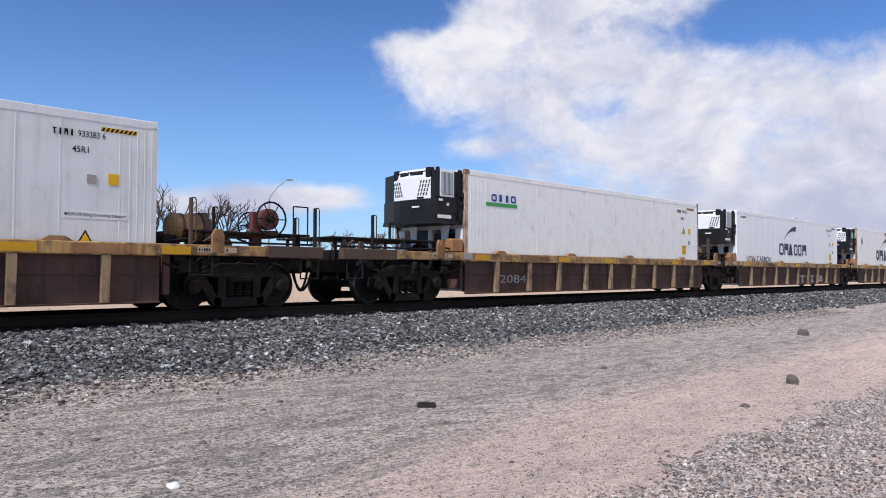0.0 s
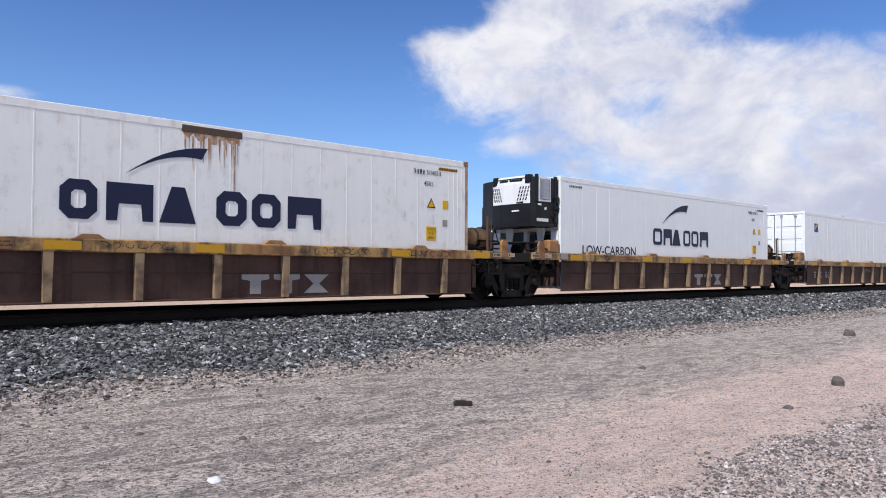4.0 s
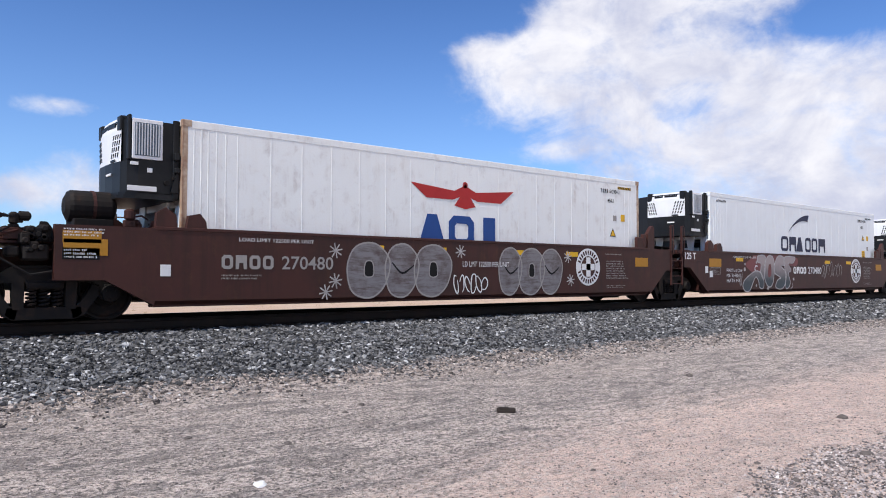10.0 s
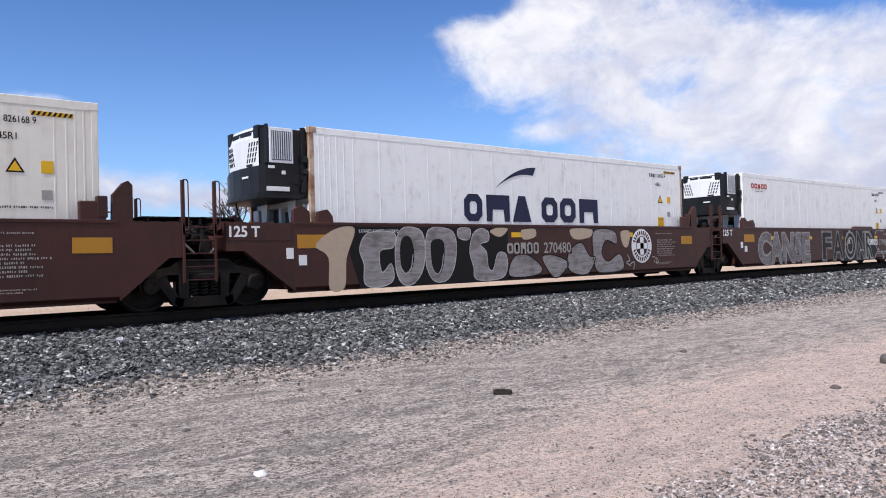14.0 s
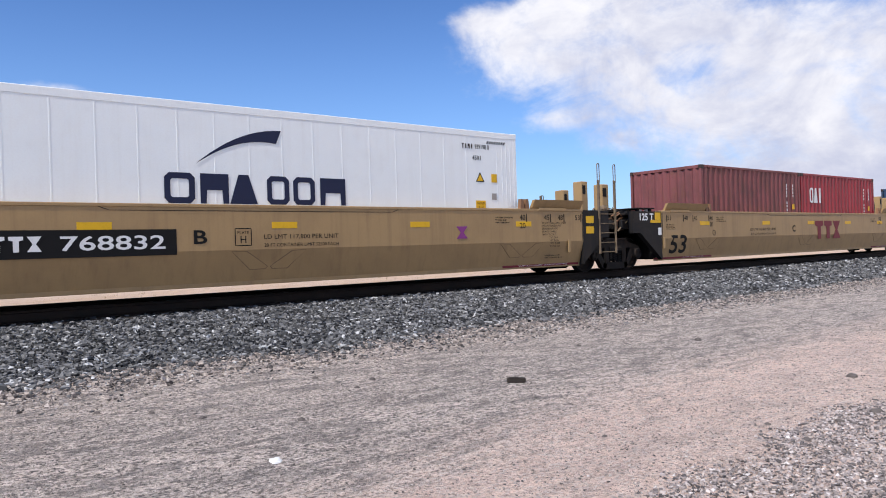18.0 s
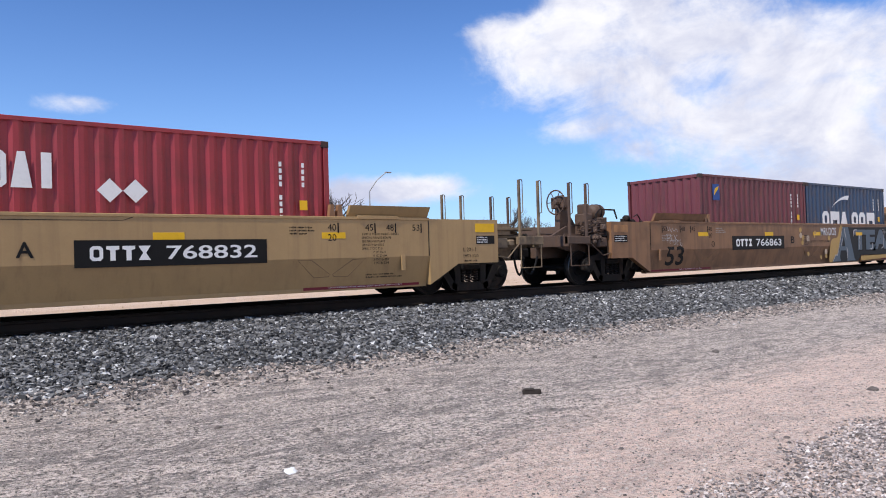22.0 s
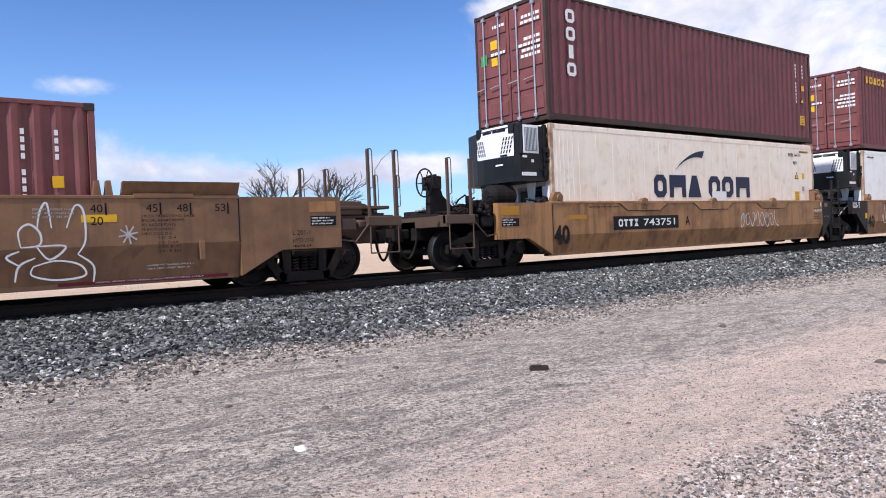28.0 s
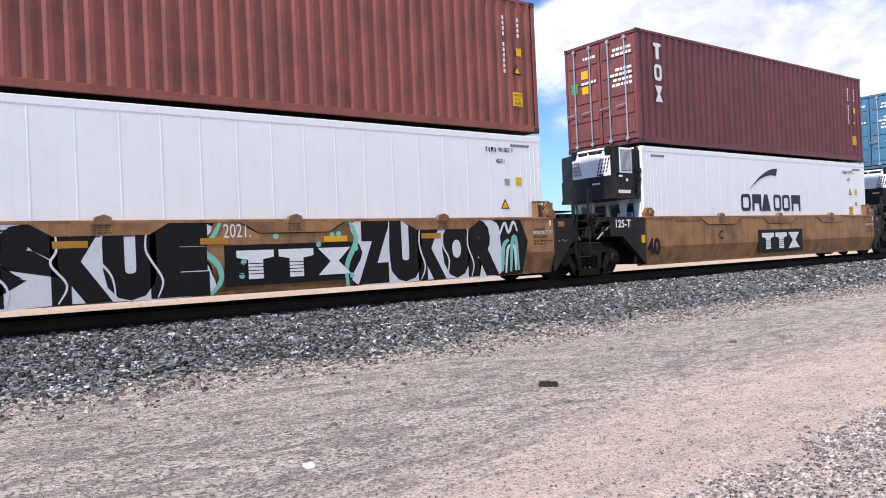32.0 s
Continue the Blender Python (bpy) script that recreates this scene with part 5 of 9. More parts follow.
def gear(unit, x0, x1, y0, y1, z0, z1, seed, material, n=8):
    """Brake valves, brackets, levers and bent pipes crowded into one spot."""
    rnd = random.Random(seed)
    for i in range(n):
        x, y, z = rnd.uniform(x0, x1), rnd.uniform(y0, y1), rnd.uniform(z0, z1)
        kind = i % 4
        if kind == 0:
            r = rnd.uniform(0.05, 0.09)
            part("brake_valve", Shape().lathe((x, y, z), ((0, r * 0.6), (0.02, r), (0.14, r), (0.17, r * 0.5)), rnd.choice("xyz"), 12)
                 .box(x - r, x + r, y - 0.5 * r, y + 0.9 * r, z - 1.4 * r, z, 0.012).lathe((x, y - 0.6 * r, z - 0.5 * r), ((0, 0.02), (0.02, 0.035)), "y", 8), material, unit)
        elif kind == 1:
            dx, dz = rnd.uniform(0.12, 0.35) * rnd.choice((-1, 1)), rnd.uniform(-0.25, 0.1)
            part("brake_pipe", Shape().pipe(((x, y, z), (x + 0.4 * dx, y - 0.03, z + 0.06), (x + dx, y, z + 0.3 * dz), (x + dx * 1.1, y + 0.05, z + dz)), rnd.uniform(0.011, 0.02), 6), material, unit)
        elif kind == 2:
            w, h = rnd.uniform(0.06, 0.13), rnd.uniform(0.12, 0.24)
            part("bracket", Shape().prism(((x - w, z0 - 0.05), (x + w, z0 - 0.05), (x + 0.8 * w, z0 + h * 0.6), (x + 0.2 * w, z0 + h), (x - 0.5 * w, z0 + h)), y, y + 0.05), material, unit)
        else:
            a = rnd.uniform(-0.6, 0.6)
            part("lever", Shape().pipe(((x - 0.16 * math.cos(a), y, z - 0.16 * math.sin(a)), (x, y - 0.02, z), (x + 0.18 * math.cos(a), y, z + 0.18 * math.sin(a))), 0.02, 6)
                 .lathe((x, y - 0.04, z), ((0, 0.03), (0.05, 0.04)), "y", 8), material, unit)


def walkway(unit, x0, x1, y0, y1, z, material, n=4):
    """Grating planks over an articulation, on two bearers."""
    w = (y1 - y0) / n
    for i in range(n):
        part("walkway_slat", Shape().box(x0, x1, y0 + i * w, y0 + (i + 0.8) * w, z, z + 0.03, 0.006), material, unit)
    for x in (x0 + 0.08, x1 - 0.12):
        part("walkway_bearer", Shape().box(x, x + 0.05, y0, y1, z - 0.10, z, 0.006), material, unit)


def reflectors(unit, xs, z, w, h, y, material=None):
    for x in xs:
        plate(unit, x, x + w, z, z + h, y, material or YELLOW, "reflector", "yellow reflective strip", 0.004)


def old_end(unit, side, is_end):
    """The end of a ribbed car: platform over the truck."""
    sg = -1 if side == "left" else 1
    x0 = 0.0 if side == "left" else LONG
    reach = (3.75 if side == "left" else 3.2) if is_end else 1.25
    X = lambda d: x0 + sg * d
    a, b = sorted((X(0.0), X(reach)))
    for y in (-0.2, WIDE + 0.06):
        part("end_sill", Shape().box(a, b, y, y + 0.14, 0.95, 1.13, 0.012), SILL, unit)
        if is_end:
            c0, c1 = sorted((X(reach * 0.62), X(reach + 0.01)))
            part("sill_end", Shape().box(c0, c1, y - 0.006, y + 0.146, 0.93, 1.15, 0.012), DARKRUST, unit, "bare rusty end of the sill")
    a, b = sorted((X(0.25), X(reach)))
    part("centre_sill", Shape().box(a, b, 0.9, 1.54, 0.66, 1.05, 0.02), STEEL, unit)
    part("deck_beam", Shape().box(*sorted((X(0.3), X(0.5))), -0.05, WIDE + 0.05, 0.85, 1.12), STEEL, unit)
    part("deck_beam", Shape().box(*sorted((X(reach - 0.15), X(reach))), -0.05, WIDE + 0.05, 0.9, 1.12), STEEL, unit)
    for y in (0.2, 0.62, 1.04, 1.46, 1.88):
        part("platform_plank", Shape().box(*sorted((X(0.62), X(reach - 0.02))), y, y + 0.32, 1.36, 1.40, 0.006), STEEL, unit)
    for d in (0.7, reach - 0.2):
        for y in (0.3, 2.0):
            part("platform_leg", Shape().box(X(d) - 0.03, X(d) + 0.03, y, y + 0.06, 1.0, 1.37), STEEL, unit)
    part("brake_cylinder", Shape().lathe((X(0.6) - 0.2, 0.9, 1.22), ((0, 0.06), (0.02, 0.11), (0.4, 0.11), (0.43, 0.05)), "x", 14), STEEL, unit)
    part("brake_pipe", Shape().pipe([(X(0.2), 0.1, 1.18), (X(0.6), 0.05, 1.24), (X(0.9), 0.2, 1.2), (X(reach), 0.15, 1.2)], 0.02, 6), STEEL, unit)
    part("lifting_lug", Shape().prism([(X(1.0) - 0.11, 1.0), (X(1.0) + 0.11, 1.0), (X(1.0) + 0.11, 1.3), (X(1.0) + 0.06, 1.4), (X(1.0) - 0.06, 1.4), (X(1.0) - 0.11, 1.3)], -0.212, -0.15)
         .lathe((X(1.0), -0.23, 1.27), ((0, 0.055), (0.02, 0.05)), "y", 12), TAN_OLD, unit)
    if side == "right":
        grab_post(unit, X(0.55), -0.12, 1.1, 1.92, DARKRUST)
        air_tank(unit, X(0.42), 0.55, 1.44, 0.74, 0.25, TANK)
        part("tank_bracket", Shape().prism([(0.26, 1.15), (0.86, 1.15), (0.84, 1.55), (0.7, 1.72), (0.42, 1.72), (0.28, 1.55)], X(1.0), X(1.12), "x"), DARKRUST, unit)
        part("tank_strap", Shape().lathe((X(0.62), 0.55, 1.44), ((0, 0.256), (0.05, 0.256)), "x", 18), DARKRUST, unit)
        part("tank_bracket", Shape().box(X(0.25), X(0.5), 0.3, 0.85, 1.0, 1.3), STEEL, unit)
        stirrup(unit, X(0.5), X(0.9), -0.18, 0.62, 0.97, STEEL)
    else:
        grab_post(unit, X(1.0), 1.5, 1.36, 1.85, STEEL)
        part("guide_block", Shape().box(X(0.45), X(0.05), 0.0, 0.3, 1.14, 1.46, 0.03), TAN_OLD, unit)
        plate(unit, X(0.25), X(-0.05), 0.98, 1.12, -0.2, GREYMARK, "data_plate", "small printed data plate")
    part("chain", Shape().pipe([(X(0.1 + 0.16 * i), -0.05, 0.82 - 0.16 * math.sin(math.pi * i / 9)) for i in range(10)], 0.02, 5), STEEL, unit)
    gx = sorted((X(0.25), X(reach - 0.2)))
    gear(unit, gx[0], gx[1], -0.02, 0.2, 0.70, 0.92, 300 + (7 if side == "right" else 3) + int(is_end), STEEL, 10 if is_end else 6)
    gear(unit, gx[0], gx[1], 0.1, 0.6, 1.14, 1.28, 330 + (7 if side == "right" else 3), DARKRUST, 8 if is_end else 4)
    plate(unit, *sorted((X(0.62), X(1.35))), 1.0, 1.09, -0.206, BEIGE, "data_plate", "small printed data plate", 0.003)
    bars(unit, *sorted((X(0.64), X(1.33))), 1.0, 1.09, 1, -0.2095, INK, 17)
    for d in (1.75, 2.1) if is_end else (0.75,):
        part("brake_rod", Shape().rod((X(d), -0.08, 0.95), (X(d + 0.16), -0.05, 0.58), 0.018, 7), STEEL, unit)
    if is_end:
        coupler(unit, X(reach), sg)
        if side == "right":
            brake_wheel(unit, X(2.75), 1.7, 1.62, STEEL, "y", 0.27)
            part("brake_drum", Shape().lathe((X(2.3), 0.24, 1.66), ((0, 0.12), (0.01, 0.20), (0.16, 0.20), (0.18, 0.12)), "y", 20), OXBLOOD_IRON, unit, "rusty red drum behind the wheel")
            part("grab_frame", Shape().pipe(((X(2.72), 0.1, 1.16), (X(2.72), 0.1, 1.92), (X(3.05), 0.1, 1.92), (X(3.05), 0.1, 1.2)), 0.014, 6), STEEL, unit)
            brake_wheel(unit, X(2.3), 0.2, 1.66, STEEL, "y", 0.32)
            part("brake_stand", Shape().box(X(2.05), X(2.25), 0.44, 0.58, 1.1, 1.80).box(X(2.0), X(2.6), 0.42, 0.60, 1.34, 1.46), OXBLOOD_IRON, unit, "rusty red brake stand")
            grab_post(unit, X(1.9), 1.6, 1.36, 1.95, STEEL)
            grab_post(unit, X(3.1), -0.1, 1.1, 1.9, STEEL)
        else:
            grab_post(unit, X(2.9), -0.1, 1.1, 1.85, STEEL)
            grab_post(unit, X(3.5), 1.8, 1.1, 1.85, STEEL)
        stirrup(unit, X(reach - 0.5), X(reach - 0.1), -0.18, 0.55, 0.97, STEEL)


TANK = paint("rusty ochre tank", (0.36, 0.20, 0.07), 0.6, (0.12, 0.055, 0.025), 0.7, 0.6, 0.9, scale=3.0)
OXBLOOD_IRON = paint("rusty red iron", (0.12, 0.03, 0.026), 0.7, (0.06, 0.025, 0.02), 0.6, 0.4, 0.4)


def ribbed_unit(k, left_end, right_end, ttx=True, seed=0):
    unit = thing("well_car", "well car with a grimy yellow sill and ribbed rusty sides", "rail car", "ribbed well cars")
    for y, yo, yi in ((-0.2, -0.2, -0.06), (WIDE + 0.06, WIDE + 0.06, WIDE + 0.2)):
        part("top_sill", Shape().box(-0.02, LONG + 0.02, yo, yi, 0.93, 1.13, 0.014), SILL, unit, "grimy yellow top sill")
        near = y < 0
        part("side_sheet", Shape().box(-0.1, LONG + 0.02, yo + 0.10 if near else yo, yi - 0.02 if near else yi - 0.10, 0.20, 0.94), WEB, unit)
        part("bottom_flange", Shape().box(-0.1, LONG + 0.02, yo + 0.04 if near else yo, yi if near else yi - 0.04, 0.17, 0.202), WEB, unit)
        part("stiffener", Shape().box(0.0, LONG, yo + 0.085 if near else yo, yi if near else yi - 0.085, 0.62, 0.645), WEB, unit)
    for x in [0.97 + 1.295 * i for i in range(9)]:
        part("rib", Shape().prism(((x - 0.07, 0.93), (x + 0.07, 0.93), (x + 0.055, 0.2), (x - 0.055, 0.2)), -0.195, -0.09), RIBPAINT, unit)
    for i in range(7):
        part("floor_beam", Shape().box(0.4 + i * 1.85, 0.8 + i * 1.85, -0.05, WIDE + 0.05, 0.22, 0.30), WEB, unit)
    part("end_bulkhead", Shape().box(-0.22, -0.1, -0.05, WIDE + 0.05, 0.3, 1.05), WEB, unit)
    part("end_bulkhead", Shape().box(LONG + 0.1, LONG + 0.22, -0.05, WIDE + 0.05, 0.3, 1.05), WEB, unit)
    old_end(unit, "left", left_end)
    old_end(unit, "right", right_end)
    truck(unit, -1.70)
    if right_end:
        truck(unit, LONG + 1.62)
    reflectors(unit, (0.15, 3.5, 5.75, 9.85, 12.2), 0.96, 0.5, 0.13, -0.2, ORANGE)
    for x in (2.1, 6.6, 10.8):
        part("sill_patch", Shape().box(x, x + 1.0, -0.204, -0.2, 0.955, 1.10, 0.002), TAN_OLD, unit)
    for x in (0.9, 3.9, 7.0, 10.4):
        part("guide_lip", Shape().prism(((x, 1.13), (x + 0.45, 1.13), (x + 0.34, 1.2), (x + 0.11, 1.2)), -0.19, -0.1), TAN_OLD, unit)
    bars(unit, 2.6, 3.3, 0.98, 1.08, 2, -0.205, INK, seed)
    if ttx:
        mark(unit, "pph", 6.62, 8.40, 0.26, 0.60, -0.101, GREYMARK, gap=0.15)
    MOVERS.append((unit, U[k], 0.0))
    return unit


def smooth_unit(k, kind, left_end, right_end, name_group):
    """A well car with plain plate sides. kind: body paint, end paint, top, crease, left start, right overhang, truck offsets, reach."""
    K = KINDS[kind]
    body, dark, top, crease = K["body"], K["dark"], K["top"], K["crease"]
    unit = thing("well_car", K["label"], "rail car", name_group)
    long53 = kind.endswith("53")
    xl, xr = K["xl"], LONG + K["xr"]
    if long53:
        xl, xr = (xl if left_end else -2.3), (xr if right_end else LONG + 1.97)
    z0 = 0.23
    for mir in (0, 1):
        fy = (lambda y: WIDE - y) if mir else (lambda y: y)
        poly = [(fy(-0.2), top), (fy(-0.2), crease), (fy(-0.05), z0), (fy(0.03), z0), (fy(-0.06), top)]
        part("side_wall", Shape().prism(poly, xl, xr, "x"), body, unit)
        part("top_sill", Shape().box(xl, xr, min(fy(-0.212), fy(0.0)), max(fy(-0.212), fy(0.0)), top - 0.03, top + 0.025, 0.008), body, unit)
        part("bottom_sill", Shape().box(xl, xr, min(fy(-0.06), fy(0.1)), max(fy(-0.06), fy(0.1)), z0 - 0.03, z0 + 0.05, 0.008), body, unit)
        for side, xe, sg, is_end in (("left", xl, -1, left_end), ("right", xr, 1, right_end)):
            e = (K["run_l"] if side == "left" else K["run_r"]) if is_end else (K["mid_l"] if side == "left" else K["mid_r"])
            zb = 0.62 if is_end else (0.95 if side == "left" else 0.86)
            rise = 0.72 if is_end else e * 0.75
            poly = [(xe, z0), (xe, top), (xe + sg * e, top), (xe + sg * e, zb), (xe + sg * rise, zb)]
            part("end_wedge", Shape().prism(poly, min(fy(-0.2), fy(-0.06)), max(fy(-0.2), fy(-0.06))), body if is_end or kind == "brown" else dark, unit)
    # welded seams and crease edges
    for x in (xl + 0.02, xr - 0.03) if kind != "brown" else ():
        part("weld_strip", Shape().box(x, x + 0.02, -0.206, -0.2, crease, top - 0.03, 0.002), dark, unit)
    for i in range(8):
        x = xl + 0.4 + i * (xr - xl - 1.2) / 7
        part("floor_beam", Shape().box(x, x + 0.4, 0.0, WIDE, 0.23, 0.29), STEEL, unit)
    for x in (xl, xr - 0.12):
        part("end_bulkhead", Shape().box(x, x + 0.12, 0.0, WIDE, 0.28, top - 0.02), dark, unit)
    for side, xe, sg, is_end in (("left", xl, -1, left_end), ("right", xr, 1, right_end)):
        X = lambda d, xe=xe, sg=sg: xe + sg * d
        if is_end:
            reach = K["reach_l"] if side == "left" else K["reach_r"]
            run = K["run_l"] if side == "left" else K["run_r"]
            R = reach - (abs(K["xl"]) if side == "left" else K["xr"])
            part("centre_sill", Shape().box(*sorted((X(0), X(R))), 0.88, 1.56, 0.66, 1.08, 0.02), K["draft"], unit)
            part("end_platform", Shape().box(*sorted((X(run * 0.3), X(R))), 0.1, WIDE - 0.1, 1.14, 1.19, 0.01)
                 .box(*sorted((X(run - 0.1), X(run + 0.6))), 0.05, WIDE - 0.05, 1.2, top - 0.06), K["draft"], unit)
            part("end_sill", Shape().box(*sorted((X(R - 0.12), X(R))), -0.16, WIDE + 0.16, 0.92, 1.16, 0.012), K["post_mat"], unit)
            part("side_step_sill", Shape().box(*sorted((X(R - 0.75), X(R))), -0.18, -0.06, 0.98, 1.16, 0.012), K["post_mat"], unit)
            for d, y in ((R - 0.1, -0.16), (R - 0.68, -0.16)):
                grab_post(unit, X(d), y, 0.95, K["post"], K["post_mat"])
            for d, y in ((R - 0.1, WIDE + 0.1), (R - 0.7, WIDE + 0.1)):
                grab_post(unit, X(d), y, 0.95, K["post"] - 0.1, K["post_mat"])
            stirrup(unit, X(R - 0.08), X(R - 0.7), -0.17, 0.48, 0.98, K["post_mat"])
            if side in K["brake"]:
                back, up = (0.22, 0.15) if kind == "worn53" else (0.0, 0.0)
                s = Shape().prism([(X(run + 0.35 - back), 1.18), (X(run + 1.15 - back), 1.18), (X(run + 1.1 - back), 2.02 + up), (X(run + 0.95 - back), 2.05 + up), (X(run + 0.8 - back), 1.6 + up)], 0.62, 0.78)
                s.box(X(run + 1.02 - back) - 0.12, X(run + 1.02 - back) + 0.12, 0.5, 0.9, 1.72 + up, 2.0 + up, 0.02)
                part("brake_stand", s, K["gear"], unit)
                brake_wheel(unit, X(run + 1.26 - back), 0.62, 1.86 + up, K["gear"], "x", 0.29)
                part("chain", Shape().pipe([(X(run + 1.1 - back), 0.7, 1.7 + up - 0.06 * i) for i in range(7)], 0.02, 5), STEEL, unit)
                if kind != "husky":
                    lift = 0.34 if kind == "brown" else 0.2
                    near, far, r = (0.78, 1.22, 0.19) if kind == "worn53" else (0.35, 1.1, 0.25)
                    lift += 0.1 if kind == "worn53" else 0.0
                    air_tank(unit, min(X(near), X(far)), 0.7, top + lift, far - near, r, K["gear"])
                    part("tank_cradle", Shape().box(*sorted((X(near + 0.08), X(far - 0.1))), 0.45, 0.95, top - 0.2, top + lift - 0.8 * r), K["gear"], unit)
                    part("tank_strap", Shape().lathe((X(0.5 * (near + far)), 0.7, top + lift), ((0, r + 0.007), (0.05, r + 0.007)), "x", 18), dark, unit)
                    gear(unit, *sorted((X(-0.3), X(0.35))), 0.0, 0.5, top - 0.02, top + 0.16, 560 + k, dark, 6)
                rnd = random.Random(k)
                for i in range(9):
                    d, z = run + rnd.uniform(0.1, 0.55), rnd.uniform(0.98, 1.36)
                    part("brake_valve", Shape().box(X(d) - 0.06, X(d) + 0.06, -0.14, 0.1, z, z + rnd.uniform(0.08, 0.16), 0.02).lathe((X(d), -0.17, z + 0.05), ((0, 0.03), (0.03, 0.045)), "y", 10), K["gear"], unit)
                if long53:
                    part("handrail", Shape().pipe(((X(run + 0.2), 0.1, 1.3), (X(run + 0.2), 0.1, 1.7), (X(run + 0.05), 0.1, 1.82), (X(run - 0.5), 0.1, 1.82), (X(run - 0.6), 0.1, 1.6)), 0.02, 7), dark, unit)
                if kind == "husky":
                    gear(unit, *sorted((X(run + 0.05), X(run + 0.75))), -0.1, 0.3, 1.14, 1.24, 500 + k, DARKRUST, 6)
                    part("top_chord", Shape().box(*sorted((X(0.0), X(run - 0.45))), -0.2, -0.04, top - 0.02, top + 0.15, 0.05), DARKRUST, unit, "rusty rolled top edge")
                    part("deck_board", Shape().box(*sorted((X(run - 0.4), X(run + 1.0))), -0.1, 0.4, top + 0.10, top + 0.15, 0.01), STEEL, unit)
                    part("end_box", Shape().box(*sorted((X(run - 0.75), X(run + 0.02))), -0.214, -0.15, 0.86, top + 0.02, 0.02), TAN_OLD, unit, "ochre box cover")
                    plate(unit, *sorted((X(run - 0.62), X(run - 0.42))), 0.96, 1.10, -0.214, CHALK, "tag_plate", "white printed tag")
                    plate(unit, *sorted((X(0.35), X(0.95))), 0.86, 1.06, -0.2, GOLD, "data_plate", "yellow panel of black stencilled lines", 0.004)
                    bars(unit, *sorted((X(0.37), X(0.93))), 0.87, 1.05, 4, -0.2045, INK, 66)
                else:
                    gear(unit, *sorted((X(run + 0.05), X(run + 0.75))), -0.12, 0.3, 1.22, 1.55, 500 + k, K["gear"], 10)
            if long53:
                part("draft_side_plate", Shape().prism([(X(run + 0.25), 0.74), (X(run + 0.25), 1.5), (X(run + 0.9), 1.42), (X(R - 0.1), 1.2), (X(R - 0.1), 0.98), (X(R - 0.5), 0.86)], 0.42, 0.5), K["gear"], unit)
                if side == "right":
                    part("end_deck", Shape().box(*sorted((X(run - 0.05), X(R - 0.15))), 0.0, WIDE, 1.30, 1.36, 0.01), K["post_mat"], unit)
                    lettering(unit, "L 201-1", *sorted((X(run - 0.95), X(run - 0.62))), 0.86, 0.94, S, INK), lettering(unit, "EMPTY LOAD", *sorted((X(run - 0.95), X(run - 0.55))), 0.74, 0.80, S, INK)
                    bars(unit, *sorted((X(run - 0.95), X(run - 0.45))), 0.64, 0.70, 1, S, INK, 12)
                if side == "left":
                    part("gear_block", Shape().box(*sorted((X(run + 0.3), X(run + 0.62))), 0.1, 0.42, 1.42, 1.72, 0.03).box(*sorted((X(run + 0.35), X(run + 0.55))), 0.15, 0.4, 1.7, 1.95, 0.03), K["gear"], unit)
                for i in range(5 if side == "left" else 0):
                    z = 1.16 + 0.09 * i
                    part("brake_pipe", Shape().pipe([(X(run + 0.1), -0.05, z + 0.06), (X(run + 0.5), -0.1, z + 0.04), (X(run + 0.75), 0.05, z - 0.05), (X(run + 0.7), 0.25, z - 0.2)], 0.016, 6), K["gear"], unit)
            if kind == "brown" and side == "right":
                part("brake_bracket", Shape().prism([(X(0.5), top), (X(run + 0.3), top + 0.2), (X(run + 0.75), 2.05), (X(run + 1.15), 2.12), (X(run + 1.2), 1.9), (X(run + 1.0), 1.55), (X(run + 0.85), 1.3), (X(run + 0.2), top - 0.05)], 0.50, 0.60), STEEL, unit, "black slanting brake bracket")
            coupler(unit, X(R), sg)
            rnd = random.Random(900 + k)
            for i in range(4):
                y0, z0p = 0.05 + 0.3 * i, 1.21 + 0.02 * i
                part("brake_pipe", Shape().pipe([(X(run - 0.3), y0, z0p + 0.12), (X(run + 0.3), y0 + 0.05, z0p + rnd.uniform(0.05, 0.2)), (X(run + 0.8), y0 + rnd.uniform(-0.1, 0.2), z0p), (X(R - 0.2), y0 + 0.1, z0p)], 0.022, 6), K["draft"], unit)
            part("gear_box", Shape().box(*sorted((X(run + 0.05), X(run + 0.38))), -0.12, 0.2, 0.9, 1.13, 0.03).box(*sorted((X(run + 0.42), X(run + 0.6))), -0.1, 0.12, 0.95, 1.1, 0.03), K["gear"], unit)
            part("tie_bar", Shape().pipe(((X(run + 0.02), -0.17, 0.75), (X(run + 0.3), -0.18, 0.70), (X(R - 0.75), -0.17, 1.0)), 0.014, 6), K["post_mat"], unit)
            if kind == "brown" and side == "right":
                continue
            plate(unit, min(X(run - 0.1), X(run - 0.62)), max(X(run - 0.1), X(run - 0.62)), top - 0.26, top - 0.08, -0.2, YELLOW if kind == "tan53" else (TAN_OLD if long53 else AMBER), "reflector", "square reflector")
            plate(unit, min(X(run - 0.1), X(run - 0.6)), max(X(run - 0.1), X(run - 0.6)), top - 0.50, top - 0.33, -0.2, INK, "data_plate", "black panel with small white lines")
            bars(unit, min(X(run - 0.12), X(run - 0.58)), max(X(run - 0.12), X(run - 0.58)), top - 0.49, top - 0.34, 3, -0.207, CHALK, k)
        else:
            e = K["mid_l"] if side == "left" else K["mid_r"]
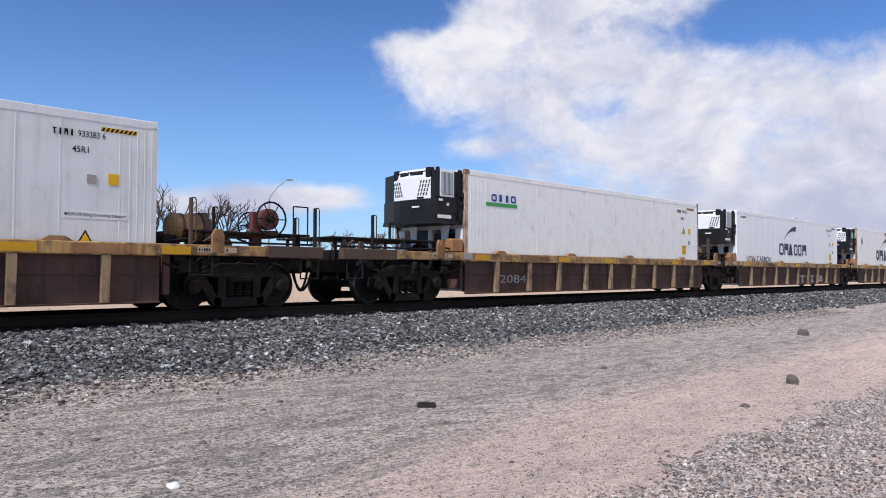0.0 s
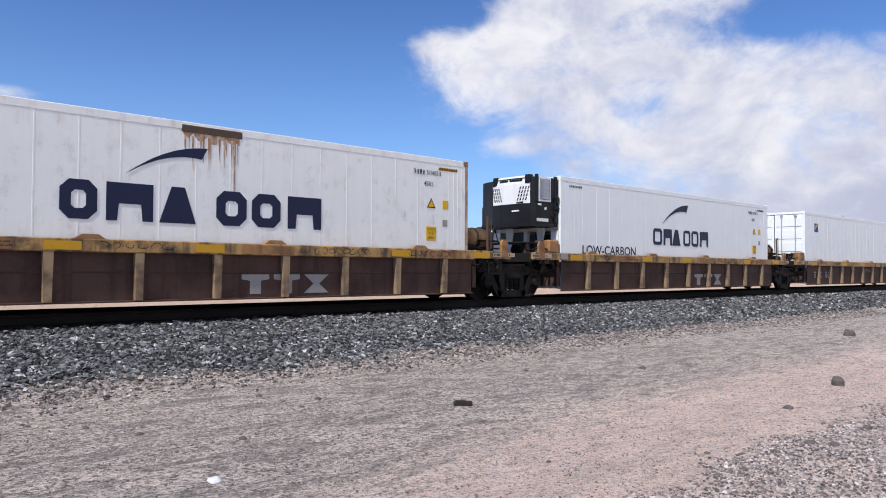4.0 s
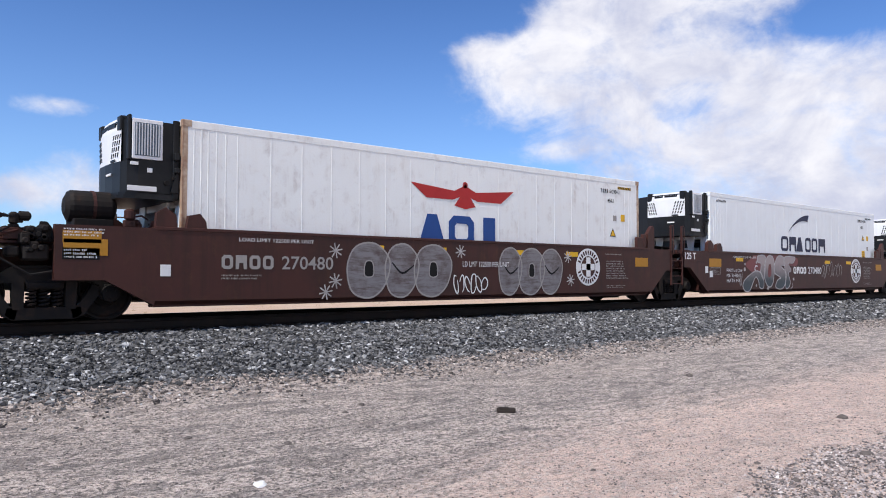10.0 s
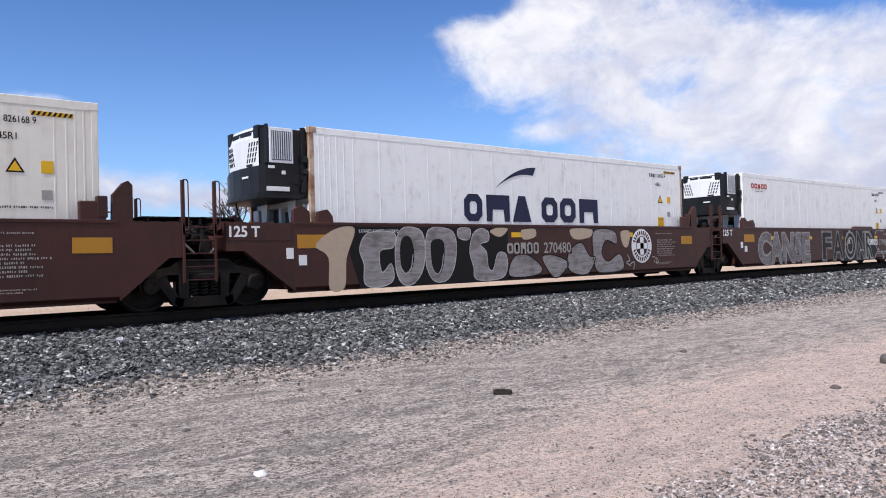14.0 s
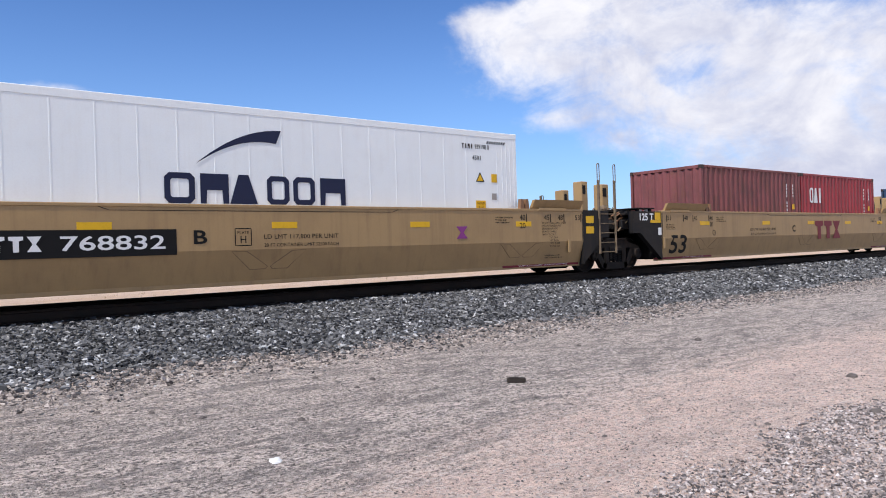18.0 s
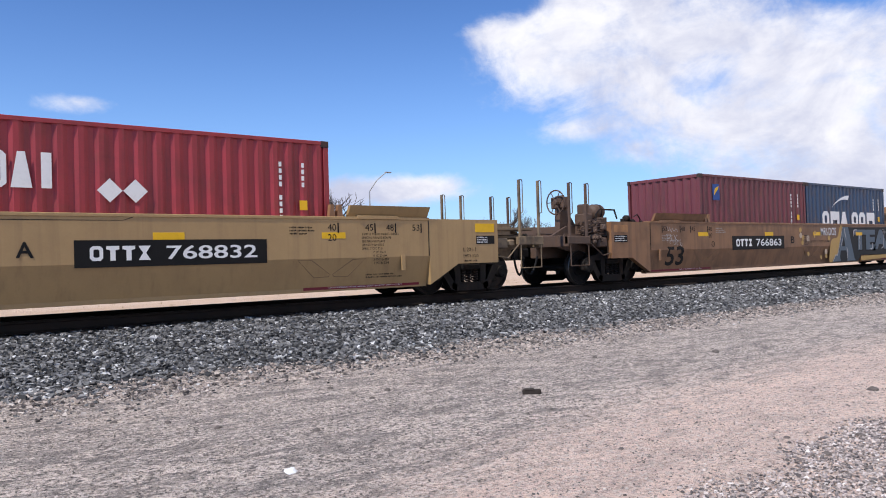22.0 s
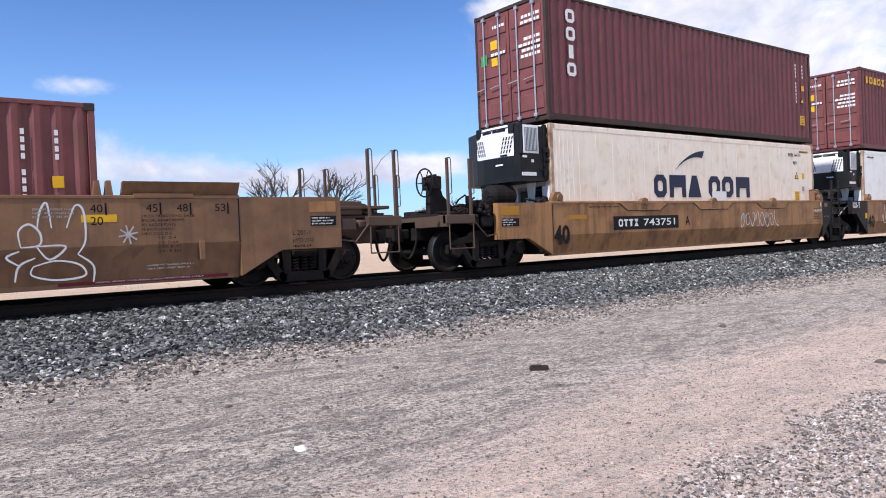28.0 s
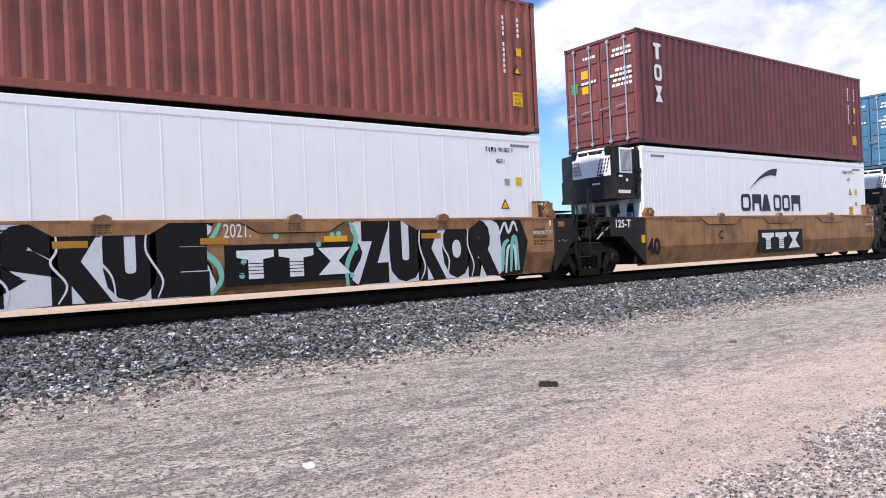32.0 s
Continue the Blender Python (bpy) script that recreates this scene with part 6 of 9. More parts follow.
            if kind == "wood40" and side == "right":
                part("bearing_block", Shape().box(*sorted((X(0.7), X(1.75))), 1.0, 1.45, 1.14, top - 0.02, 0.03).box(*sorted((X(0.95), X(1.5))), 0.75, 1.05, 1.1, top - 0.12, 0.03), STEEL, unit)
            part("articulation_sill", Shape().box(*sorted((X(0), X(e + 0.75))), 0.85, 1.59, 0.72, 1.16, 0.03), dark, unit)
            part("inner_deck", Shape().box(*sorted((X(0.05), X(e))), 0.05, WIDE - 0.05, top - 0.09, top - 0.03), dark, unit)
            for i in range(4):
                a = X(0.12 + i * 0.26)
                part("walkway_slat", Shape().box(min(a, a + sg * 0.18), max(a, a + sg * 0.18), 0.3, WIDE - 0.3, top - 0.03, top + 0.045), dark, unit)
            part("hose", Shape().pipe([(X(e * 0.4 + 0.9 * i / 8), 0.0 + 0.02 * i, top - 0.05 - 0.45 * (i / 8) ** 2) for i in range(9)], 0.022, 6), DULLTAN if long53 else GREYMARK, unit)
            walkway(unit, *sorted((X(e * 0.55), X(e + 0.62))), 0.45, WIDE - 0.45, top + (0.10 if kind in ("brown", "wood40") else 0.02), STEEL)
            gear(unit, *sorted((X(e * 0.75), X(e + 0.55))), 0.05, 0.6, top - 0.42, top + 0.1, 600 + 2 * k + (side == "left"), K["gear"] if long53 else STEEL, 10)
            if side == "right":
                climb = (0.62, 1.24) if long53 else ((0.62, 1.13) if kind == "wood40" else (e - 0.02, e + 0.5))
                rail = DULLTAN if long53 else dark
                if kind == "wood40":
                    ladder(unit, X(climb[0]), X(climb[1]), -0.225, 0.93, top, 3, dark)
                    stirrup(unit, X(climb[0] + 0.03), X(climb[1]), -0.21, 0.50, 0.96, dark)
                else:
                    ladder(unit, X(climb[0]), X(climb[1]), -0.225, 0.46, top - 0.02, 5, rail)
                for d in climb:
                    grab_post(unit, X(d), -0.225, top - 0.2, 2.26 if long53 else K["post"] - 0.23, rail, tall=0.40 if long53 else 0.0)
                grab_post(unit, X(e + (0.55 if long53 or kind == "wood40" else 0.15)), WIDE + 0.1, top - 0.2, K["post"] - 0.3, rail)
                if kind == "wood40":
                    part("deck_sheet", Shape().box(12.15, 13.05, -0.12, 1.2, top + 0.14, top + 0.17, 0.008).box(12.2, 12.5, -0.05, 0.3, top - 0.02, top + 0.14, 0.01).box(12.6, 12.85, -0.08, 0.2, top - 0.02, top + 0.10, 0.01), STEEL, unit, "dark steel tread sheet")
                    part("stop_bracket", Shape().box(11.86, 11.90, -0.17, 0.05, top, top + 0.38, 0.008).box(11.86, 12.10, -0.17, 0.05, top + 0.34, top + 0.38, 0.008).box(11.98, 12.08, -0.14, 0.04, top, top + 0.30, 0.03), TAN_WORN, unit, "rusty open stop bracket")
                    part("lock_wedge", Shape().prism(((12.12, top + 0.17), (12.20, top + 0.17), (12.31, top + 0.27), (12.44, top + 0.17), (12.46, top + 0.34), (12.38, top + 0.36), (12.31, top + 0.40)), -0.05, 0.05), TAN_WORN, unit)
                    plate(unit, 12.44, 12.64, top - 0.19, top - 0.07, -0.2, TAN_WORN, "data_plate", "small brown plate with worn lines")
                    bars(unit, 12.46, 12.62, top - 0.17, top - 0.09, 3, -0.2065, GREYMARK, k + 8)
                    plate(unit, 12.17, 12.22, top - 0.17, top - 0.04, -0.2, CHALK, "tag_plate", "small pale tag")
                    part("weld_strip", Shape().box(12.34, 13.0, -0.206, -0.2, top - 0.30, top - 0.285, 0.002), dark, unit)
                    brush(unit, (((12.42, 0.87), (12.46, 0.90), (12.44, 0.86)), ((12.53, 0.88), (12.58, 0.91), (12.64, 0.87), (12.72, 0.91))), 0.007, GREYMARK, S - 0.001, "chalk_mark")
                if long53:
                    for z in (top - 0.30, top - 0.55):
                        plate(unit, X(0.12), X(0.40), z, z + 0.17, -0.2, YELLOW, "reflector", "square yellow reflector")
                    if kind != "tan53":
                        plate(unit, X(0.66), X(0.98), top - 0.28, top - 0.13, -0.2, CHALK, "tag_plate", "white printed tag")
                    for xt, w, h in ((15.03, 0.11, 2.12), (15.77, 0.13, 2.37)):
                        tower = part("guide_tower", Shape().box(xt - w, xt + w, 1.05, 1.35, 1.16, h, 0.02), body, unit)
                        part("tower_slot", Shape().box(xt - 0.7 * w, xt + 0.2 * w, 1.044, 1.06, h - 0.34, h - 0.10, 0.004), INK, tower)
            else:
                plate(unit, min(X(0.05), X(e - 0.02)), max(X(0.05), X(e - 0.02)), top - 0.30, top - 0.02, -0.2, BLACK if kind != "brown" else BROWN, "end_panel", "dark end panel")
                x0, x1 = (-3.26, -2.66) if long53 else (X(e - 0.05), X(e - 0.60))
                lettering(unit, K["code"], min(x0, x1), max(x0, x1), top - 0.24, top - 0.05, -0.2065, CHALK, bold=0.03)
                if long53:
                    lamp = YELLOW if kind == "tan53" else TAN_OLD
                    plate(unit, -2.60, -2.35, top - 0.22, top - 0.03, -0.2055, lamp, "reflector", "square yellow reflector", 0.004)
                    plate(unit, -2.80, -2.35, top - 0.30, top - 0.225, -0.2055, lamp, "reflector", "yellow strip below it", 0.004)
                    if kind == "tan53":
                        part("deck_sheet", Shape().box(-3.05, -2.30, 0.0, 1.0, top + 0.08, top + 0.11, 0.008).box(-2.98, -2.9, 0.05, 0.15, top - 0.05, top + 0.09).box(-2.45, -2.37, 0.05, 0.15, top - 0.05, top + 0.09), STEEL, unit, "dark steel tread sheet")
                        for x in (-2.93, -2.66):
                            plate(unit, x, x + 0.16, top + 0.01, top + 0.075, 0.09, SOFTWHITE, "tag_plate", "small pale tag")
                        gear(unit, -3.75, -3.2, -0.1, 0.3, 1.12, 1.48, 740 + k, TAN_WORN, 8)
                    else:
                        bars(unit, -2.95, -2.5, 0.92, 1.12, 4, S, CHALK, k + 70)
                    part("guide_tower", Shape().box(-3.17, -2.89, 1.05, 1.35, top - 0.1, 2.32, 0.02), body, unit)
                    part("tower_slot", Shape().box(-3.15, -2.99, 1.044, 1.06, 1.98, 2.22, 0.004), INK, unit)
                plate(unit, X(0.16), X(0.02), top - 0.62, top - 0.43, -0.2, CHALK if kind != "wood40" else YELLOW, "tag_plate", "small printed tag")
                part("brake_cylinder", Shape().lathe((X(e + 0.1), 0.5, top - 0.3), ((0, 0.06), (0.02, 0.12), (0.5, 0.12), (0.54, 0.05)), "x", 14).box(X(e) - 0.06, X(e) + 0.25, 0.1, 0.5, top - 0.45, top - 0.2, 0.03), dark, unit)
    # guides that steer the boxes into the well
    for x, sg in ((0.0, 1), (LONG, -1)):
        for y in (-0.19, WIDE + 0.07):
            s = Shape().prism([(x - sg * 0.22, top), (x + sg * 0.20, top), (x + sg * 0.12, top + 0.26), (x - sg * 0.02, top + 0.34), (x - sg * 0.18, top + 0.22)], y, y + 0.12)
            s.lathe((x + sg * 0.0, y - 0.012, top + 0.15), ((0, 0.05), (0.02, 0.045)), "y", 10)
            if kind == "brown" and sg > 0:
                s = Shape().prism([(x - 0.46, top), (x - 0.12, top), (x - 0.14, top + 0.22), (x - 0.30, top + 0.33), (x - 0.44, top + 0.24)], y, y + 0.10)
                s.prism([(x + 0.02, top), (x + 0.36, top), (x + 0.34, top + 0.14), (x + 0.24, top + 0.26), (x + 0.06, top + 0.22)], y, y + 0.10)
            elif kind == "brown" and not right_end:
                s = Shape().prism([(x + 0.12, top), (x + 0.42, top), (x + 0.42, top + 0.55), (x + 0.36, top + 0.62), (x + 0.28, top + 0.58), (x + 0.13, top + 0.40)], y, y + 0.10)
                s.box(x - 0.34, x + 0.04, y - 0.004, y + 0.09, top, top + 0.30, 0.02).box(x - 0.10, x + 0.06, y - 0.012, y + 0.08, top + 0.05, top + 0.38, 0.02)
            if kind == "wood40":
                s = Shape().prism([(x - sg * 0.20, top), (x + sg * 0.12, top), (x + sg * 0.16, top + 0.14), (x + sg * 0.06, top + 0.24), (x - sg * 0.1, top + 0.24), (x - sg * 0.2, top + 0.1)], y, y + 0.11)
                s.lathe((x + sg * 0.02, y - 0.03, top + 0.11), ((0, 0.07), (0.04, 0.085)), "y", 10)
            elif long53:
                s = Shape()
                for d in (-0.10, 0.06):
                    s.prism([(x + d, top), (x + d + 0.12, top), (x + d + 0.09, top + 0.24), (x + d + 0.03, top + 0.24)], y, y + 0.1)
            if kind != "husky":
                part("container_guide", s, K["guide"], unit)
    truck(unit, K["truck_end_l"] if left_end else K["truck_mid"])
    if right_end:
        truck(unit, LONG + K["truck_end_r"])
    if K["hood"]:
        for a, b in ((xl, -0.05), (LONG + 0.05, xr)):
            part("side_hood", Shape().prism(((-0.12, top), (-0.05, top), (-0.17, top + 0.22), (-0.25, top + 0.23)), a + 0.25, b, "x"), body, unit, "flared steel guide plate")
            part("hood_handle", Shape().box(a + 0.4, a + 1.3, -0.225, -0.18, top - 0.02, top + 0.05), body, unit)
    MOVERS.append((unit, U[k], 0.0))
    return unit


KINDS = {
    "husky": dict(body=TAN_OLD, dark=STEEL, top=1.17, crease=0.62, xl=-0.3, xr=-0.1, run_l=1.68, run_r=1.68, draft=STEEL, mid_l=1, mid_r=1, reach_l=4.0, reach_r=3.3, post=1.86, post_mat=DARKRUST,
                  gear=STEEL, brake=("right",), truck_end_l=-1.83, truck_end_r=1.75, truck_mid=-1.9, hood=False, guide=TAN_OLD, code="", label="weathered ochre single well car with plain plate sides"),
    "brown": dict(body=BROWN, dark=BROWN, top=1.42, crease=0.30, xl=-0.46, xr=0.2, run_l=1.4, run_r=1.7, draft=BROWN, mid_l=1.25, mid_r=1.0, reach_l=3.4, reach_r=3.0, post=2.32, post_mat=BLACK,
                  gear=STEEL, brake=("left", "right"), truck_end_l=-1.9, truck_end_r=1.4, truck_mid=-1.95, hood=False, guide=BROWN, code="125 T", label="mineral brown well car with plate sides and spray painted tags"),
    "tan53": dict(body=TAN, dark=BLACK, top=1.51, crease=0.79, xl=-2.6, xr=2.1, run_l=1.25, run_r=1.8, draft=DULLTAN, mid_l=1.25, mid_r=0.98, reach_l=5.6, reach_r=5.3, post=2.40, post_mat=DULLTAN,
                  gear=DULLTAN, brake=("left",), truck_end_l=-3.7, truck_end_r=3.4, truck_mid=-3.86, hood=True, guide=TAN_WORN, code="125 T", label="clean tan well car with long creased plate sides"),
    "wood40": dict(body=TAN_OLD, dark=BLACK, top=1.39, crease=0.66, xl=-0.25, xr=0.13, run_l=1.6, run_r=1.6, draft=STEEL, mid_l=1.15, mid_r=0.75, reach_l=3.2, reach_r=3.2, post=2.30, post_mat=DARKRUST,
                   gear=STEEL, brake=("left",), truck_end_l=-1.85, truck_end_r=1.7, truck_mid=-1.95, hood=False, guide=TAN_WORN, code="125-T", label="weathered ochre well car with black ends and plate sides"),
}
KINDS["worn53"] = dict(KINDS["tan53"], body=TAN_WORN, dark=STEEL, gear=DARKRUST, post_mat=DARKRUST, draft=DARKRUST, run_l=1.5, run_r=1.87,  label="brown weathered well car with long creased plate sides and graffiti")


# place along the train of the front end of each load, in metres
U = dict(enumerate((-6.79, 12.85, 28.36, 43.91, 59.44, 75.09, 94.83, 114.67, 130.37, 146.16, 161.95, 177.65, 199.10, 218.76, 238.42, 262.32,
                    282.01, 301.88, 323.64, 339.48, 355.24, 370.97, 386.70, 402.45)))


# ---- the train, load by load ----
Y = -0.004                             # just proud of a container's side
S = -0.2055                            # just proud of a car's side


def word_mark(box, spans, z0, z1, material, label, heft=0.27):
    """A row of plain shapes set at given places."""
    for c, x0, x1 in spans:
        shape = Shape()
        glyph(shape, c, x0, x1, z0, z1, Y - 0.004, Y, heft)
        part("mark_shape", shape, material, box, label)


WIDE_WORD = (("f", 3.74, 4.27), ("b", 4.40, 5.12), ("w", 5.22, 5.83), ("f", 6.19, 6.75), ("f", 6.85, 7.42), ("b", 7.57, 8.29))
SLIM_WORD = (("f", 4.38, 4.87), ("b", 4.96, 5.44), ("w", 5.46, 5.95), ("f", 6.13, 6.55), ("f", 6.63, 7.06), ("b", 7.17, 7.70))


def carrier_mark(box, wide=False, material=None, hue=None):
    m = material or NAVY
    if wide:
        word_mark(box, WIDE_WORD, 1.21, 1.80, m, "dark blue block mark", 0.30)
        crescent(box, 4.70, 6.02, 1.96, 2.48, Y, m)
    else:
        word_mark(box, SLIM_WORD, 1.25, 1.74, m, "dark blue block mark", 0.21)
        crescent(box, 4.90, 6.42, 1.90, 2.53, Y, m)


def low_carbon(box):
    lettering(box, "LOW-CARBON", 0.92, 3.45, 0.90, 1.15, Y, NAVY, bold=0.015)


def signal_arcs(box, x, z):
    s = Shape()
    for r in (0.1, 0.19, 0.28):
        s.pipe([(x + r * math.cos(a), Y, z + r * math.sin(a)) for a in [-0.9 + 0.3 * i for i in range(7)]], 0.012, 5)
    part("signal_arcs", s, INK, box)


def rust_patch(box, x0, x1, z0, z1, seed):
    """A torn, rusted stretch under the top rail, with runs below it."""
    rnd = random.Random(seed)
    part("rust_band", Shape().box(x0 - 0.03, x1 + 0.05, -0.009, 0.01, z1 - 0.10, z1 + 0.02, 0.003), DARKRUST, box, "dark rusted stretch of top rail")
    pts = [(x0, z1 - 0.08), (x1, z1 - 0.08)]
    for i in range(12, -1, -1):
        pts.append((x0 + (x1 - x0) * i / 12, z0 + rnd.uniform(-0.06, 0.09)))
    part("rust_patch", Shape().prism(pts, -0.004, 0.006), RUSTSTAIN, box, "rust stain under the top rail")
    for i in range(16):
        x, w, drop = rnd.uniform(x0, x1), rnd.uniform(0.006, 0.022), rnd.uniform(0.1, 0.55) * (2.0 if i % 6 == 0 else 1.0)
        part("rust_run", Shape().prism(((x - w, z0 + 0.05), (x + w, z0 + 0.05), (x + 0.4 * w, z0 - 0.6 * drop), (x, z0 - drop), (x - 0.5 * w, z0 - 0.5 * drop)), -0.0042 - 0.0001 * i, 0.003), RUSTSTAIN, box)


def roundel(unit, xc, zc, r):
    """A round white railway emblem: ring of bars and a cross."""
    part("emblem_ring", Shape().lathe((xc, S + 0.003, zc), ((0, r), (-0.004, r)), "y", 28), CHALK, unit, "white round emblem")
    part("emblem_disc", Shape().lathe((xc, S - 0.002, zc), ((0, r * 0.58), (-0.003, r * 0.58)), "y", 24), BROWN, unit)
    s = Shape()
    a, b = r * 0.17, r * 0.52
    for p in (((-a, -b), (a, -b), (a, b), (-a, b)), ((-b, -a), (b, -a), (b, a), (-b, a))):
        s.prism([(xc + i, zc + j) for i, j in p], S - 0.009, S - 0.005)
    part("emblem_cross", s, CHALK, unit)
    for i in range(26):
        if i in (0, 12, 13, 25):
            continue
        t = 2 * math.pi * (i + 0.5) / 26
        p, q = Vector((math.cos(t), math.sin(t))), Vector((-math.sin(t), math.cos(t)))
        c = Vector((xc, zc)) + p * r * 0.78
        k = [c + p * r * u * 0.11 + q * r * v * 0.05 for u, v in ((-1, -1), (1, -1), (1, 1), (-1, 1))]
        part("emblem_bar", Shape().prism([tuple(e) for e in k], S - 0.005, S - 0.002), BROWN, unit)


def spray(unit, word, x0, x1, z0, z1, fill, edge, label, y=S, fat=0.05, lean=0):
    """A painted piece: a thick dark outline with lighter letters over it."""
    if edge is not None:
        lettering(unit, word, x0 - 0.05, x1 + 0.05, z0 - 0.04, z1 + 0.04, y, edge, "graffiti_outline", fat * 1.9)
    lettering(unit, word, x0, x1, z0, z1, y - 0.003, fill, "graffiti", fat, label)


def splash(unit, pts, material, y=S + 0.001, name="spray_fill", label=""):
    part(name, Shape().prism(pts, y, y + 0.001), material, unit, label)


def scrawl(unit, x0, x1, z0, z1, material, seed, strokes=7, r=0.012, label="thin sprayed tag", y=-0.2055):
    rnd = random.Random(seed)
    n = strokes
    for i in range(n):
        cx = x0 + (x1 - x0) * (i + 0.5) / n
        w = (x1 - x0) / n * rnd.uniform(0.5, 0.95)
        zc, h = (z0 + z1) / 2, (z1 - z0) * rnd.uniform(0.3, 0.5)
        a0, a1, k = rnd.uniform(0, 6.3), rnd.uniform(3.5, 6.5), rnd.uniform(-0.3, 0.3)
        pts = [(cx + w * math.cos(a0 + a1 * j / 6) * rnd.uniform(0.45, 0.7) + k * h * math.sin(a0 + a1 * j / 6), zc + h * math.sin(a0 + a1 * j / 6) * rnd.uniform(0.75, 1.1)) for j in range(7)]
        brush(unit, (pts,), r * 1.3, material, y - 0.001, "tag_stroke", label, 4)


def smooth(pts, closed=False, n=5):
    """A flowing line through a few points."""
    out, k = [], len(pts)
    for i in range(k if closed else k - 1):
        p = [Vector(pts[(i + j) % k] if closed else pts[min(max(i + j, 0), k - 1)]) for j in (-1, 0, 1, 2)]
        for j in range(n):
            t = j / n
            q = 0.5 * (2 * p[1] + (p[2] - p[0]) * t + (2 * p[0] - 5 * p[1] + 4 * p[2] - p[3]) * t * t + (3 * p[1] - p[0] - 3 * p[2] + p[3]) * t ** 3)
            out.append((q.x, q.y))
    if not closed:
        out.append(tuple(pts[-1]))
    return out


LAYER = [0]


def brush(unit, lines, w, material, y=-0.2065, name="sprayed_line", label="", n=5, closed=False):
    """Flowing sprayed lines, thinner at their ends, each a part of its own."""
    for pts in lines:
        line = smooth(pts, closed, n)
        if closed:
            line.append(line[0])
        s, k = Shape(), len(line)
        LAYER[0] = (LAYER[0] + 1) % 12
        yy = y - 0.00012 * LAYER[0]
        for i, (x, z) in enumerate(line):
            a, b = Vector(line[max(0, i - 1)]), Vector(line[min(k - 1, i + 1)])
            if closed and i in (0, k - 1):
                a, b = Vector(line[-2]), Vector(line[1])
            e = b - a
            e = Vector((-e.y, e.x)).normalized() * w * (1 if closed else 0.55 + 0.45 * math.sin(math.pi * i / (k - 1)))
            s.v += [(x - e.x, yy, z - e.y), (x + e.x, yy, z + e.y)]
            if i:
                s.f.append((2 * i - 2, 2 * i, 2 * i + 1, 2 * i - 1))
        part(name, s, material, unit, label)


def blob(unit, pts, fill, line=None, w=0.02, y=-0.206, label="", n=5):
    """A sprayed letter body with rounded outline."""
    ring = smooth(pts, True, n)
    LAYER[0] = (LAYER[0] + 1) % 12
    yy = y - 0.00006 * LAYER[0]
    part("sprayed_shape", Shape().prism(ring, yy, yy + 0.0004), fill, unit, label)
    if line is not None:
        brush(unit, (pts,), w, line, y - 0.0012, "sprayed_outline", n=n, closed=True)


def stars(unit, spots, r=0.14):
    for x, z in spots:
        s = Shape()
        for i in range(4):
            a = math.pi * i / 4 + 0.2
            d, e = Vector((math.cos(a), math.sin(a))) * r, Vector((-math.sin(a), math.cos(a))) * 0.012
            s.prism([tuple(Vector((x, z)) + q) for q in (-d - e, d - e, d + e, -d + e)], S - 0.003 - 0.0002 * i, S - 0.001)
        part("star", s, SOFTWHITE, unit)


def number_board(unit, x0, x1, z0, z1, digits, ground=INK):
    if ground is not None:
        plate(unit, x0, x1, z0, z1, -0.2, ground, "number_board", "black number board", 0.004)
    h, w = z1 - z0, x1 - x0
    mark(unit, "fpph", x0 + 0.07 * w, x0 + 0.36 * w, z0 + 0.24 * h, z1 - 0.22 * h, S - 0.001, CHALK, gap=0.2)
    lettering(unit, digits, x0 + 0.44 * w, x1 - 0.06 * w, z0 + 0.24 * h, z1 - 0.22 * h, S - 0.002, CHALK, bold=0.012)


def owner_mark(unit, x0, x1, z0, z1, material, board=None):
    if board is not None:
        plate(unit, x0, x1, z0, z1, -0.2, board, "mark_board", "black board", 0.004)
        w, h = x1 - x0, z1 - z0
        x0, x1, z0, z1 = x0 + 0.08 * w, x1 - 0.08 * w, z0 + 0.16 * h, z1 - 0.14 * h
    mark(unit, "pph", x0, x1, z0, z1, S - 0.001, material, gap=0.12)
    if board is not None:
        for i in range(4):
            z = z0 + (0.16 + 0.12 * i) * (z1 - z0)
            plate(unit, x0 + 0.03, x1 - 0.45 * (x1 - x0) + 0.06 * i, z, z + 0.014, S - 0.0045, board, "mark_slit", "", 0.001)


def slanted(unit, text, x0, x1, z0, z1, y, material, bold=0.0, lean=0.12, name="lettering", label=""):
    """Words that lean to the right."""
    ob = lettering(unit, text, x0, x1, z0, z1, y, material, name, bold, label)
    for v in ob.data.vertices:
        v.co.x += (v.co.z - z0) * lean
    return ob


def spec_lines(unit, lines, x0, z1, step, ink, size=0.55, wide=0.052):
    """Readable stencilled lines under one another."""
    for i, line in enumerate(lines):
        skip = wide * (len(line) - len(line.lstrip()))
        lettering(unit, line.strip(), x0 + skip, x0 + wide * len(line), z1 - (i + size) * step, z1 - i * step, S - 0.0003, ink)


